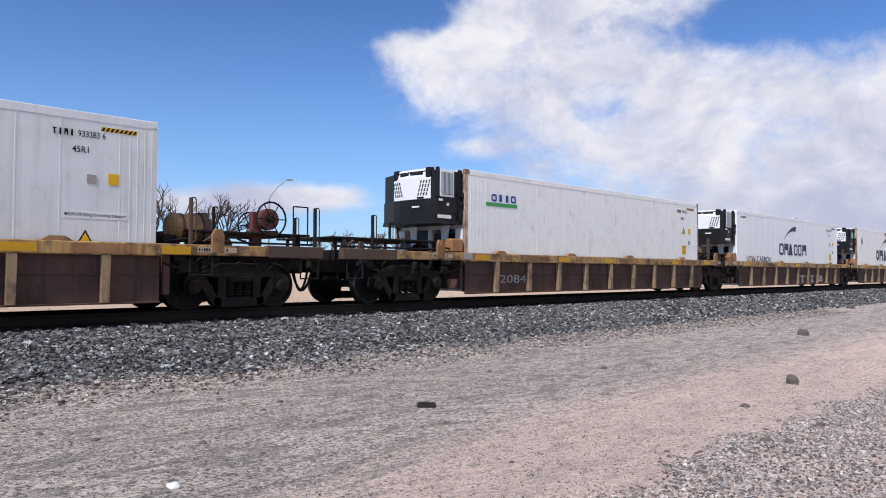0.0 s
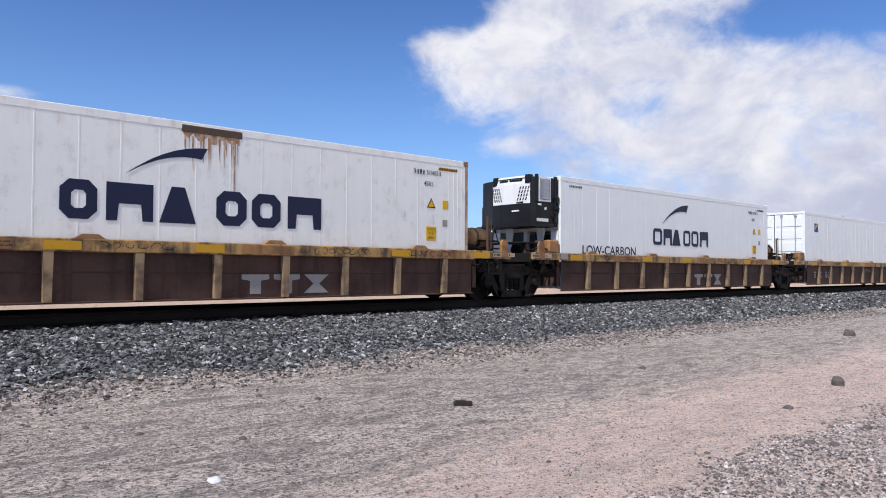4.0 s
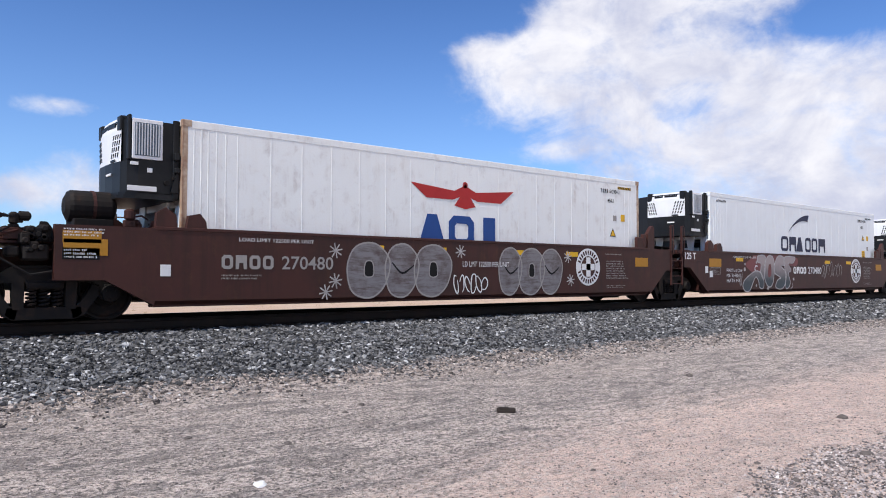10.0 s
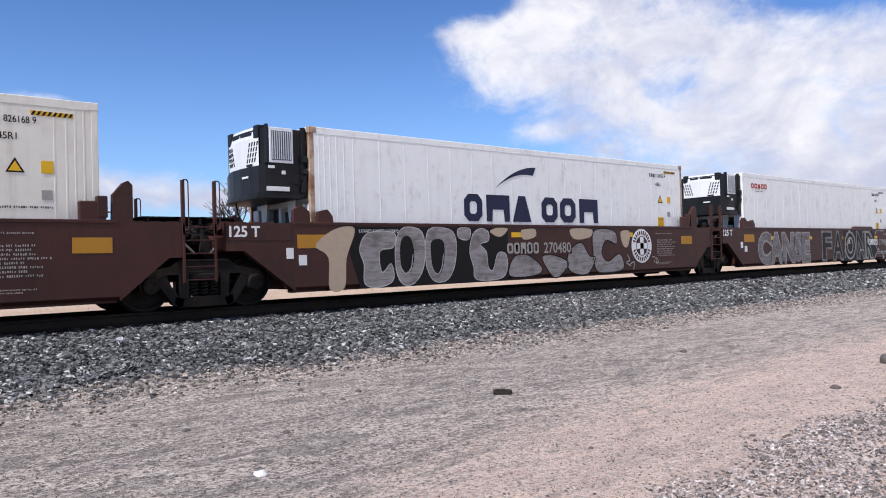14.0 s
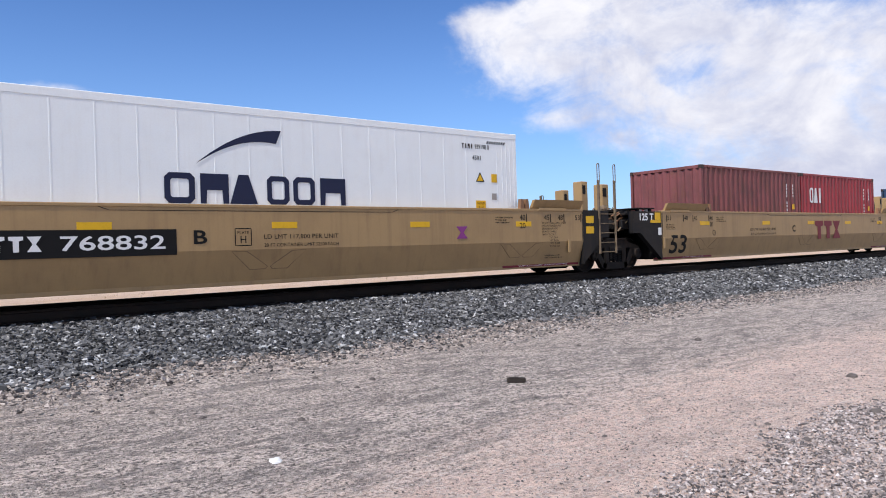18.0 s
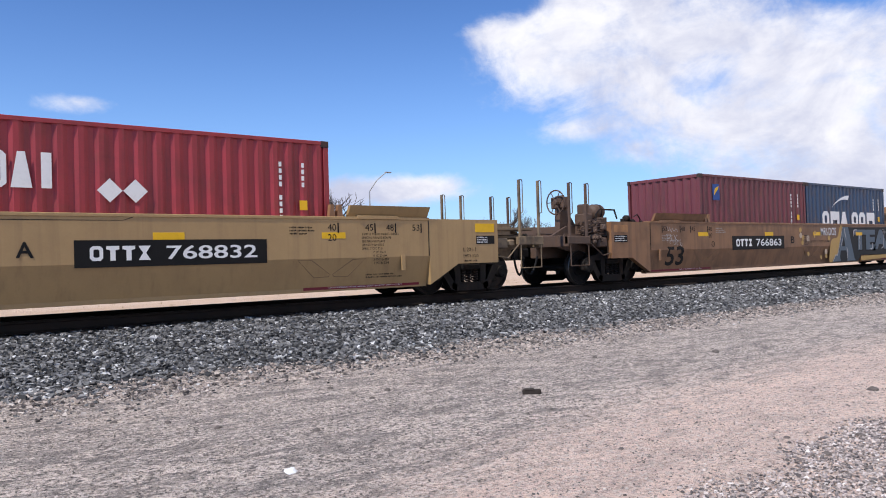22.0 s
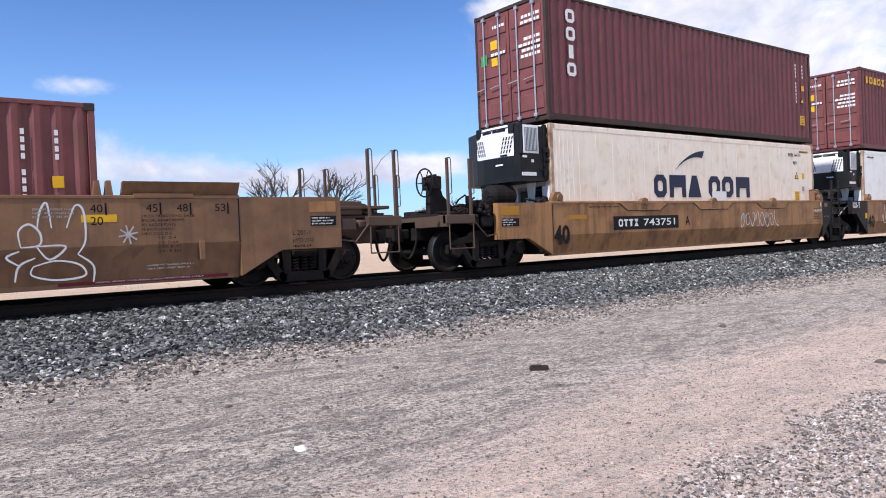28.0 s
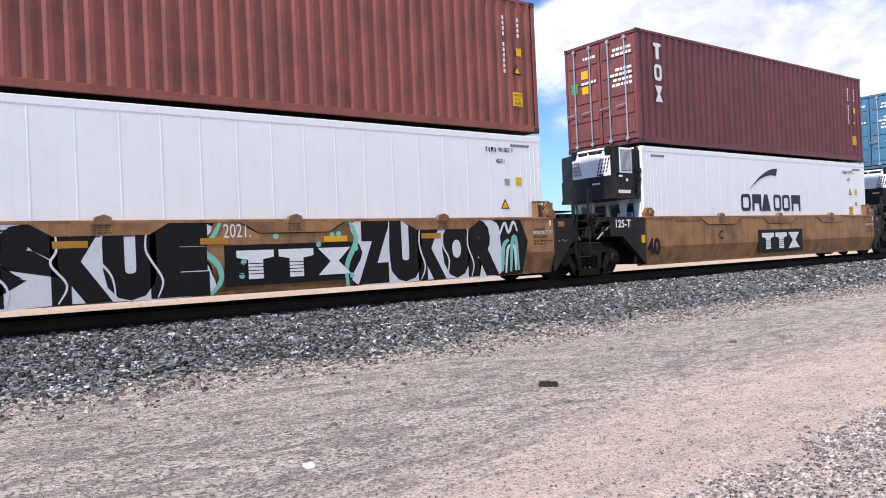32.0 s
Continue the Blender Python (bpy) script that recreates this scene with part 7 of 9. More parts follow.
# the first load and the ribbed five-unit car
ribbed_unit(0, False, True, True, 1)
b = reefer(0, "933383 6", GREY_COOL, GREY_COOL, "weathered white refrigerated container with rusty end frame", tri_z=0.88, tall_plate=False)
plate(b, 10.75, 11.72, 1.26, 1.37, -0.001, CHALK, "notice_plate", "white strip with black words", 0.003)
lettering(b, "MGW :34 000kg for railway transport", 10.78, 11.70, 1.28, 1.35, Y - 0.002, INK, bold=0.012)
for k, le, re in ((1, True, False), (2, False, False), (3, False, False), (4, False, False), (5, False, True)):
    w = ribbed_unit(k, le, re, k in (2, 3, 4), k)
    if k == 1:
        lettering(w, "62084", 0.9, 2.2, 0.42, 0.62, -0.102, GREYMARK)
    if k == 2:
        scrawl(w, 8.95, 9.6, 0.28, 0.60, CHALK, 4, 6, 0.014, y=-0.102)
        part("chalk_mark", Shape().pipe(((9.0, -0.09, 0.8), (9.3, -0.09, 0.82)), 0.01), CHALK, w)
    if k == 5:
        mark(w, "pph lff", 0.6, 2.6, 0.45, 0.7, -0.1, GREYMARK, gap=0.2)
        scrawl(w, 6.4, 7.5, 0.68, 0.82, GREYMARK, 8, 7, 0.008, y=-0.102)
    scrawl(w, 1.2, 2.0, 0.98, 1.1, INK, 20 + k, 5, 0.004)
    scrawl(w, 4.2, 5.4, 0.98, 1.1, INK, 30 + k, 6, 0.004)
    scrawl(w, 8.0, 9.3, 0.96, 1.11, INK, 40 + k, 8, 0.005), scrawl(w, 10.3, 11.6, 0.97, 1.1, INK, 50 + k, 7, 0.005)
    plate(w, 10.2, 10.36, 0.97, 1.1, -0.2, DARKRUST, "worn_patch", "bare rusty patch", 0.003)
b = reefer(1, "984642 0", WHITE_OLD, RUSTY, "white refrigerated container with a small blue mark")
mark(b, "fllf", 0.95, 1.9, 2.2, 2.38, Y, BLUEDECAL, "blue block mark", 0.2)
plate(b, 0.75, 1.95, 2.08, 2.17, Y, GREEN, "green_band", "green band under the mark", 0.003)
b = reefer(2, "937298 0", WHITE, None, "clean white refrigerated container with a navy block mark")
carrier_mark(b), low_carbon(b), hazard(b, 0.35, 2.63)
b = reefer(3, "515403 8", WHITE_OLD, RUSTY, "white refrigerated container with a rusted patch under the roof rail")
carrier_mark(b, True), signal_arcs(b, 0.75, 2.2), rust_patch(b, 5.6, 6.6, 2.62, 2.82, 3)
b = reefer(4, "937301 2", WHITE, None, "clean white refrigerated container with a navy block mark")
carrier_mark(b), low_carbon(b), hazard(b, 0.35, 2.63)
b = reefer(5, "521442 5", WHITE, None, "white refrigerated container with its machinery at the rear end", tri_z=None, machine_right=True, seams=0.48)
plate(b, 0.95, 1.35, 2.1, 2.45, Y, BLUEDECAL, "emblem_plate", "blue and yellow square emblem", 0.003)
part("emblem_flag", Shape().prism(((1.02, 2.2), (1.28, 2.38), (1.3, 2.42), (1.1, 2.38)), Y - 0.007, Y - 0.003), YELLOW, b)
bars(b, 10.8, 11.7, 1.28, 1.34, 1, Y, INK, 4)
part("machine_cover", Shape().box(LONG - 0.02, LONG + 0.14, 0.12, WIDE - 0.12, 1.2, 2.82, 0.03), GENBLACK, b, "black machinery cover")

# the single ochre car with two boxes
w = smooth_unit(6, "husky", True, True, "single well cars")
number_board(w, 1.27, 3.85, 0.78, 1.01, "59548")
owner_mark(w, 8.44, 9.9, 0.60, 0.98, CHALK)
lettering(w, "40", -0.31, 0.21, 0.49, 0.90, S, INK, bold=0.03)
reflectors(w, (3.0, 5.05, 9.9), 1.04, 0.5, 0.10, -0.2)
scrawl(w, 5.6, 8.0, 0.55, 0.75, GREYMARK, 40, 9, 0.005)
lettering(w, "4855", 6.3, 7.4, 0.42, 0.55, S, GREYMARK)
bars(w, -1.1, -0.3, 0.86, 1.0, 2, S, INK, 6), bars(w, 0.7, 3.0, 1.06, 1.12, 1, S, INK, 7)
b = reefer(6, "526299 0", WHITE_OLD, RUSTY, "white refrigerated container with a navy block mark under another box")
carrier_mark(b), hazard(b, 0.35, 2.63)
b = dry_box("dry_container", 6, 0, LONG, TALL, REDBROWN, "red-brown corrugated container stacked on a white one", BASE + TALL + 0.045, rail=REDBROWN)
mark(b, "pflpfb", 0.66, 0.92, 1.02, 2.55, Y, CHALK, "white upright block mark", 0.25, True)
small_marks(b, LONG, TALL, 6)
plate(b, 2.7, 3.95, 0.2, 1.2, 0.03, CRIMSON, "repair_patch", "darker repainted square patch", 0.034)
plate(b, 7.4, 8.3, 0.2, 0.5, 0.03, FADED, "repair_patch", "darker repainted patch", 0.034)
part("end_plate", Shape().box(-0.02, 0.0, 0.3, 0.5, 0.3, 0.55, 0.004), BEIGE, b)

# the five-unit brown car
BROWN_LOADS = ((7, True, False), (8, False, False), (9, False, False), (10, False, False), (11, False, True))
for k, le, re in BROWN_LOADS:
    w = smooth_unit(k, "brown", le, re, "brown well cars")
    reflectors(w, {8: (1.1, 3.0, 7.2, 9.0), 11: (1.2, 4.0, 7.05, 10.05)}.get(k, (3.4, 4.95, 7.2, 9.05)), 1.05 if k == 11 else 1.16, 0.42, 0.11, -0.2)
    plate(w, -1.75 if le else -0.4, -1.15 if le else 0.25, 0.98, 1.22, -0.2, AMBER, "reflector", "faded amber reflector")
    if k == 11:
        plate(w, 12.5, 12.97, 0.9, 1.1, -0.2, AMBER, "reflector", "faded amber reflector")
        plate(w, 13.02, 13.17, 0.88, 1.08, -0.2, CHALK, "tag_plate", "small white printed tag")
        spec_lines(w, ("2 INCH H F COMP SHOES", "SPECIAL BRAKE BEAMS", "SEE BADGE PLATE", "SPRG 7 OC D-5 9 IC-6", "SPRG 2 OC 3052"), 12.58, 1.37, 0.054, CHALK, 0.68, 0.027)
        lettering(w, "L 265-0", 12.12, 12.62, 0.85, 0.94, S, CHALK), lettering(w, "EMPTY LOAD", 12.75, 13.17, 0.80, 0.86, S, CHALK), bars(w, 12.72, 13.17, 0.68, 0.76, 1, S, GREYMARK, 5)
        bars(w, 11.1, 11.75, 1.2, 1.30, 2, S, CHALK, 8), bars(w, 11.9, 12.4, 1.2, 1.30, 3, S, GREYMARK, 9)
        lettering(w, "CONTROLLED INTERCHANGE CAR", 10.5, 11.5, 0.50, 0.55, S, CHALK), lettering(w, "SEE EQUIPMENT REGISTER", 10.5, 11.3, 0.42, 0.47, S, CHALK)
        plate(w, 13.26, 13.8, 0.96, 1.36, -0.2, BLACK, "notice_board", "black board with a chalked frame", 0.005)
        bars(w, 13.32, 13.7, 1.26, 1.34, 1, S - 0.003, CHALK, 3), bars(w, 13.38, 13.7, 1.02, 1.18, 3, S - 0.003, GREYMARK, 4)
    else:
        plate(w, 11.75, 12.3, 0.95, 1.18, -0.2, AMBER, "reflector", "faded amber reflector")
    if k != 11:
        roundel(w, 9.85, 0.92, 0.45)
    if k != 11:
        bars(w, 10.55, 11.5, 0.62, 1.1, 8, S, GREYMARK, k), bars(w, 10.5, 11.6, 1.22, 1.27, 1, S, GREYMARK, k + 50), bars(w, 10.55, 11.45, 0.40, 0.48, 2, S, GREYMARK, k + 20)
    x = {7: 0.6, 11: 9.53}.get(k, 4.8)
    mark(w, "fbff", x, x + 0.92, 0.80, 1.03, S, GREYMARK if k in (7, 10) else CHALK, gap=0.2)
    if k != 9:
        lettering(w, "270480", x + 1.08, x + 2.1, 0.80, 1.03, S, GREYMARK if k in (7, 10, 11) else CHALK, bold=0.01)
    lettering(w, "BCDEA"[k - 7], (5.0, 2.2, 2.9, 3.7, 7.55)[k - 7], (5.0, 2.2, 2.9, 3.7, 7.55)[k - 7] + 0.2, 0.85, 1.05, S, CHALK, bold=0.015)
    lettering(w, "LOAD LIMIT 122500 PER UNIT", 10.36 if k == 11 else 0.9, 11.22 if k == 11 else 2.3, 1.345 if k == 11 else 1.26, 1.39 if k == 11 else 1.32, S, CHALK)
    plate(w, -0.38, -0.22, 0.68, 0.86, -0.2, CHALK, "tag_plate", "small white printed tag")
w7, w8, w9, w10, w11 = [o for o, *_ in MOVERS if "mineral" in o.get("label", "")]
bars(w7, -1.75, -1.0, 1.25, 1.38, 3, S, CHALK, 11), bars(w7, 0.6, 1.5, 0.62, 0.72, 2, S, GREYMARK, 12)
for x, w, inner in ((3.0, 0.95, 1), (3.85, 0.8, 0), (4.55, 0.95, 1), (6.85, 0.7, 0), (7.45, 0.85, 1), (8.15, 0.75, 0)):
    blob(w7, ((x + 0.05, 0.5), (x, 0.9), (x + 0.2 * w, 1.24), (x + 0.65 * w, 1.3), (x + w, 1.0), (x + 0.9 * w, 0.55), (x + 0.6 * w, 0.3), (x + 0.25 * w, 0.32)), SILVER, GREYMARK, 0.016, label="silver bubble letter sprayed on the side")
    if inner:
        blob(w7, ((x + 0.4 * w, 0.7), (x + 0.42 * w, 0.95), (x + 0.58 * w, 0.95), (x + 0.6 * w, 0.7)), INK, GREYMARK, 0.012, y=-0.2085)
    else:
        brush(w7, (((x + 0.2 * w, 0.95), (x + 0.5 * w, 0.75), (x + 0.85 * w, 0.9)),), 0.02, INK, -0.2085)
scrawl(w7, 5.55, 6.5, 0.3, 0.75, CHALK, 51, 6, 0.012)
stars(w7, ((2.75, 1.15), (2.75, 0.6), (2.55, 0.4), (5.75, 1.2), (9.1, 1.15), (9.2, 0.6)))
lettering(w7, "LD LMT 122500 PER UNIT", 5.8, 7.15, 0.89, 1.0, S - 0.012, CHALK)
splash(w8, smooth(((1.66, 1.04), (2.05, 1.28), (2.41, 1.38), (4.86, 1.38), (4.94, 1.04), (3.56, 1.17), (2.4, 0.79)), True), FADED, S + 0.002, label="dull red sprayed haze")
for pts in (((1.49, 0.48), (1.69, 0.65), (2.25, 0.87), (2.61, 0.8), (2.78, 0.57), (2.73, 0.33), (2.5, 0.37), (2.45, 0.54), (2.25, 0.68), (1.92, 0.29), (1.68, 0.24), (1.51, 0.33)),
            ((2.41, 1.34), (2.86, 1.35), (2.89, 1.04), (2.78, 0.61), (2.59, 0.82), (2.6, 1.1), (2.4, 1.16)),
            ((2.89, 1.19), (3.13, 1.37), (3.42, 1.28), (3.48, 0.91), (3.35, 0.47), (3.11, 0.37), (2.87, 0.57), (2.81, 0.91)),
            ((3.48, 1.07), (3.73, 1.36), (4.11, 1.33), (4.19, 1.09), (3.91, 1.05), (4.28, 0.81), (4.17, 0.43), (3.87, 0.29), (3.55, 0.37), (3.7, 0.6), (3.9, 0.66), (3.5, 0.82)),
            ((4.15, 1.32), (4.9, 1.34), (4.76, 1.16), (4.45, 1.14), (4.62, 0.91), (4.44, 0.81), (4.56, 0.47), (4.26, 0.31), (4.22, 0.84))):
    blob(w8, pts, FADE, SOFTWHITE, 0.018, label="letter fading from pale pink to slate, with white edges")
blob(w8, ((3.05, 0.75), (3.1, 1.05), (3.24, 1.08), (3.27, 0.8), (3.16, 0.68)), FADED, None, y=-0.2085)
brush(w8, (((1.36, 0.75), (1.3, 0.55), (1.34, 0.4)), ((1.45, 0.72), (1.38, 0.55), (1.4, 0.42)), ((4.7, 0.5), (4.72, 0.38), (4.55, 0.28))), 0.012, SOFTWHITE)
for x, z, r in ((1.62, 1.08, 0.04), (1.6, 0.92, 0.06), (2.33, 1.15, 0.05), (3.05, 0.32, 0.06), (2.3, 0.42, 0.04), (4.8, 0.62, 0.05)):
    part("paint_dot", Shape().lathe((x, S, z), ((0, r), (-0.002, r)), "y", 10), SOFTWHITE, w8)
plate(w8, -0.33, 0.21, 0.76, 0.96, -0.2, GREYMARK, "notice_frame", "thin framed notice", 0.003)
plate(w8, -0.315, 0.195, 0.775, 0.945, -0.2032, BROWN, "notice_ground", "", 0.001)
bars(w8, -0.28, 0.17, 0.79, 0.935, 4, -0.2045, GREYMARK, 88)
for i, line in enumerate(("FIRST U LOVE", "ME THEN U", "HATE ME...")):
    lettering(w8, line, 0.55, 1.45, 0.83 - i * 0.15, 0.93 - i * 0.15, S, CHALK)
scrawl(w8, 6.9, 8.6, 0.6, 1.25, GREYMARK, 52, 8, 0.012)
splash(w9, smooth(((0.98, 0.89), (1.23, 1.01), (1.73, 1.08), (2.19, 1.31), (2.61, 1.29), (3.05, 1.18), (3.63, 1.29), (4.0, 1.1), (4.34, 0.78), (4.26, 0.33), (3.91, 0.26), (2.48, 0.28), (1.69, 0.25), (1.21, 0.79)), True), INK, S + 0.001, label="black sprayed letter bodies")
brush(w9, (((0.98, 0.89), (0.91, 1.22), (1.03, 1.01), (1.11, 1.24), (1.23, 1.01), (1.33, 1.26), (1.54, 1.26)),
           ((0.98, 0.89), (1.49, 0.91), (1.16, 0.82), (1.69, 0.25), (1.68, 0.73), (1.76, 1.01)), ((1.52, 1.24), (1.68, 1.08), (1.99, 1.34), (2.23, 1.31), (1.76, 1.01)),
           ((1.76, 1.01), (2.08, 1.13), (2.23, 1.0), (2.03, 0.9), (1.78, 0.83)), ((1.69, 0.29), (1.75, 0.51), (1.97, 0.6), (2.22, 0.54), (2.38, 0.28)),
           ((2.24, 1.22), (2.35, 1.37), (2.56, 1.36), (2.66, 1.23), (2.5, 1.1), (2.24, 1.22)), ((2.43, 0.25), (2.39, 0.82), (2.49, 0.97), (2.77, 1.05), (2.99, 1.0), (2.87, 0.86), (2.49, 0.9))),
      0.017, SOFTWHITE, label="thin white sprayed outline")
brush(w9, (((2.43, 0.3), (2.49, 0.48), (2.76, 0.58), (3.0, 0.49), (3.11, 0.27)), ((2.94, 1.37), (3.16, 1.3), (3.05, 1.1), (2.8, 1.18), (2.94, 1.37)), ((3.11, 0.27), (3.13, 0.91), (3.39, 1.18)),
           ((3.11, 0.27), (3.27, 0.67), (3.56, 0.69), (3.7, 0.27)), ((3.45, 1.22), (3.52, 1.36), (3.73, 1.36), (3.78, 1.18), (3.63, 1.07), (3.45, 1.22)),
           ((3.73, 0.27), (3.68, 0.91), (3.93, 1.13), (4.25, 1.01), (4.37, 0.67), (4.23, 0.33), (3.91, 0.28)), ((3.93, 1.13), (3.91, 0.68), (3.76, 0.3))),
      0.017, SOFTWHITE, label="thin white sprayed outline")
brush(w9, (((0.2, 1.2), (0.45, 1.3), (0.75, 1.12), (0.4, 1.05), (0.3, 1.3)), ((0.4, 1.36), (0.5, 1.0), (0.65, 1.3)), ((0.28, 0.98), (0.2, 0.78), (0.32, 0.68), (0.42, 0.85), (0.28, 0.98)),
           ((0.5, 1.02), (0.6, 0.78), (0.82, 0.85), (0.8, 1.05))), 0.012, SOFTWHITE)
lettering(w9, "CO-OP", 0.07, 0.86, 0.45, 0.72, S, SOFTWHITE)
lettering(w9, "THE DUK", 0.73, 1.47, 0.28, 0.5, S, SOFTWHITE)
lettering(w9, "ERIK", 4.02, 4.45, 1.16, 1.34, S, SOFTWHITE)
for x, w, inner in ((4.65, 0.75, 0), (5.35, 0.75, 1), (6.1, 0.8, 0)):
    blob(w9, ((x, 0.6), (x + 0.02, 1.1), (x + 0.3 * w, 1.34), (x + 0.8 * w, 1.3), (x + w, 0.95), (x + 0.92 * w, 0.5), (x + 0.5 * w, 0.34)), DUSTSILVER, None, 0.012, y=S, label="faded silver bubble letter")
plate(w9, 4.72, 6.9, 0.74, 1.05, S - 0.001, BROWN, "number_ground", "", 0.001)
lettering(w9, "270480", 5.88, 6.9, 0.80, 1.03, S - 0.0035, CHALK, bold=0.01)
plate(w9, 5.74, 6.72, 1.2, 1.34, S - 0.001, BROWN, "number_ground", "", 0.001)
mark(w9, "fbff", 5.78, 6.05, 1.24, 1.3, S - 0.002, CHALK, gap=0.2), lettering(w9, "270480 D", 6.1, 6.66, 1.24, 1.3, S - 0.002, CHALK)
for x, w, inner in ((7.24, 0.6, 0), (7.75, 0.55, 1), (8.2, 0.5, 0), (8.55, 0.52, 0)):
    blob(w9, ((x, 0.55), (x + 0.02, 1.15), (x + 0.2 * w, 1.34), (x + 0.9 * w, 1.34), (x + w, 0.95), (x + 0.95 * w, 0.5), (x + 0.5 * w, 0.28)), CHROME if x < 7.5 else SILVER, GREYMARK, 0.014, label="silver and pale blue bubble letter")
    brush(w9, (((x + 0.3 * w, 1.0), (x + 0.4 * w, 0.75), (x + 0.75 * w, 0.85)),), 0.02, INK, -0.2085)
stars(w9, ((4.6, 1.25), (4.55, 0.75), (4.6, 0.4), (7.1, 1.3), (7.15, 0.4), (9.2, 0.7), (9.35, 0.45)), 0.12)
blob(w10, ((-0.04, 1.03), (0.37, 1.32), (0.8, 1.33), (0.61, 0.79), (0.55, 0.25), (0.23, 0.24), (0.22, 0.8)), BEIGE, None, label="beige sprayed arrow")
splash(w10, ((0.63, 1.37), (4.84, 1.37), (4.8, 0.22), (0.9, 0.22), (0.7, 0.8)), INK, S + 0.001, label="black sprayed ground")
for pts in (((0.9, 0.96), (1.1, 1.25), (1.7, 1.26), (1.68, 0.98), (1.36, 0.9), (1.4, 0.5), (1.62, 0.66), (1.66, 0.34), (1.3, 0.22), (1.0, 0.3), (0.99, 0.66)),
            ((1.78, 1.19), (1.93, 1.35), (2.18, 1.36), (2.39, 1.28), (2.47, 0.99), (2.41, 0.54), (2.17, 0.26), (1.9, 0.25), (1.75, 0.48), (1.72, 0.86)),
            ((2.52, 1.23), (2.65, 1.35), (2.93, 1.36), (3.21, 1.28), (3.31, 1.02), (3.24, 0.56), (3.03, 0.29), (2.7, 0.28), (2.51, 0.54), (2.48, 0.89)),
            ((3.37, 1.34), (3.7, 1.34), (3.66, 1.12), (3.39, 1.15)),
            ((3.68, 0.86), (3.78, 1.22), (4.01, 1.35), (4.23, 1.28), (4.23, 1.09), (3.99, 1.01), (4.16, 0.85), (4.21, 0.52), (4.35, 0.46), (4.51, 0.81), (4.76, 0.78), (4.78, 0.45), (4.56, 0.26), (3.86, 0.27), (3.78, 0.54))):
    blob(w10, pts, CHROME, SOFTWHITE, 0.01, label="grey bubble letter on a black sprayed ground")
for pts in (((1.85, 1.02), (1.96, 1.19), (2.12, 1.14), (2.19, 0.84), (2.13, 0.56), (1.99, 0.46), (1.86, 0.61)), ((2.62, 1.03), (2.77, 1.13), (2.95, 1.08), (2.98, 0.82), (2.91, 0.52), (2.78, 0.42), (2.65, 0.58))):
    blob(w10, pts, INK, None, y=-0.2085)
    brush(w10, ([(x - 0.03, z) for x, z in pts[3:]],), 0.012, SOFTWHITE, -0.2095)
for pts in (((4.86, 0.3), (5.0, 0.72), (5.46, 0.76), (5.92, 0.46), (5.71, 0.29)), ((5.93, 0.69), (6.35, 0.74), (6.86, 0.54), (6.55, 0.25), (6.26, 0.25)), ((6.89, 0.36), (6.87, 0.79), (7.34, 1.03), (7.65, 0.71), (7.89, 0.64), (7.55, 0.25)),
            ((7.78, 1.09), (7.92, 1.34), (8.43, 1.36), (8.75, 1.25), (8.76, 0.98), (8.33, 1.07), (8.14, 0.76), (8.39, 0.55), (8.88, 0.73), (9.02, 0.34), (8.29, 0.26), (7.88, 0.38))):
    blob(w10, pts, CHROME, INK, 0.014, label="grey sprayed letter")
for pts in (((8.95, 1.29), (9.34, 1.29), (9.23, 0.91), (9.03, 0.95)), ((5.25, 1.3), (5.48, 1.35), (5.73, 1.34), (5.72, 1.17), (5.34, 1.11)), ((6.97, 1.35), (7.75, 1.35), (7.7, 1.16), (7.11, 1.11)), ((4.29, 1.28), (4.47, 1.36), (4.84, 1.35), (4.59, 1.17))):
    blob(w10, pts, BEIGE, None, y=S, label="pale beige sprayed patch")
plate(w10, 5.0, 7.0, 0.76, 1.07, -0.2085, BROWN, "number_ground", "", 0.001)
mark(w10, "fbff", 5.02, 5.82, 0.79, 1.04, -0.2105, GREYMARK, gap=0.2), lettering(w10, "270480", 6.0, 6.96, 0.79, 1.04, -0.2105, GREYMARK, bold=0.01)
brush(w10, (((9.2, 0.7), (9.3, 0.55), (9.15, 0.5), (9.35, 0.4)), ((9.3, 0.45), (9.5, 0.5), (9.45, 0.3)), ((10.3, 0.62), (10.45, 0.6), (10.38, 0.45)), ((10.5, 0.6), (10.6, 0.5), (10.5, 0.45), (10.5, 0.6))), 0.012, SOFTWHITE)
spray(w11, "CANSE", 0.5, 4.2, 0.26, 1.28, SILVER, GREYMARK, "grey letters sprayed on the side", fat=0.05)
splash(w11, ((7.1, 0.22), (7.1, 1.38), (10.0, 1.38), (10.45, 0.57), (10.05, 0.23)), CHARCOAL, S + 0.001, label="charcoal sprayed ground")
for ch, x0, x1 in (("F", 5.2, 6.1), ("A", 6.1, 7.1), ("O", 7.2, 8.25), ("N", 8.3, 9.2), ("R", 9.2, 10.0)):
    lettering(w11, ch, x0, x1, 0.24, 1.36, S - 0.0006, SILVER if ch in "FNA" else GREYMARK, "graffiti", 0.07, "dull silver letter sprayed on the side")
    lettering(w11, ch, x0 + 0.08, x1 - 0.08, 0.32, 1.28, S - 0.0014, CHARCOAL, "graffiti_core", 0.01)
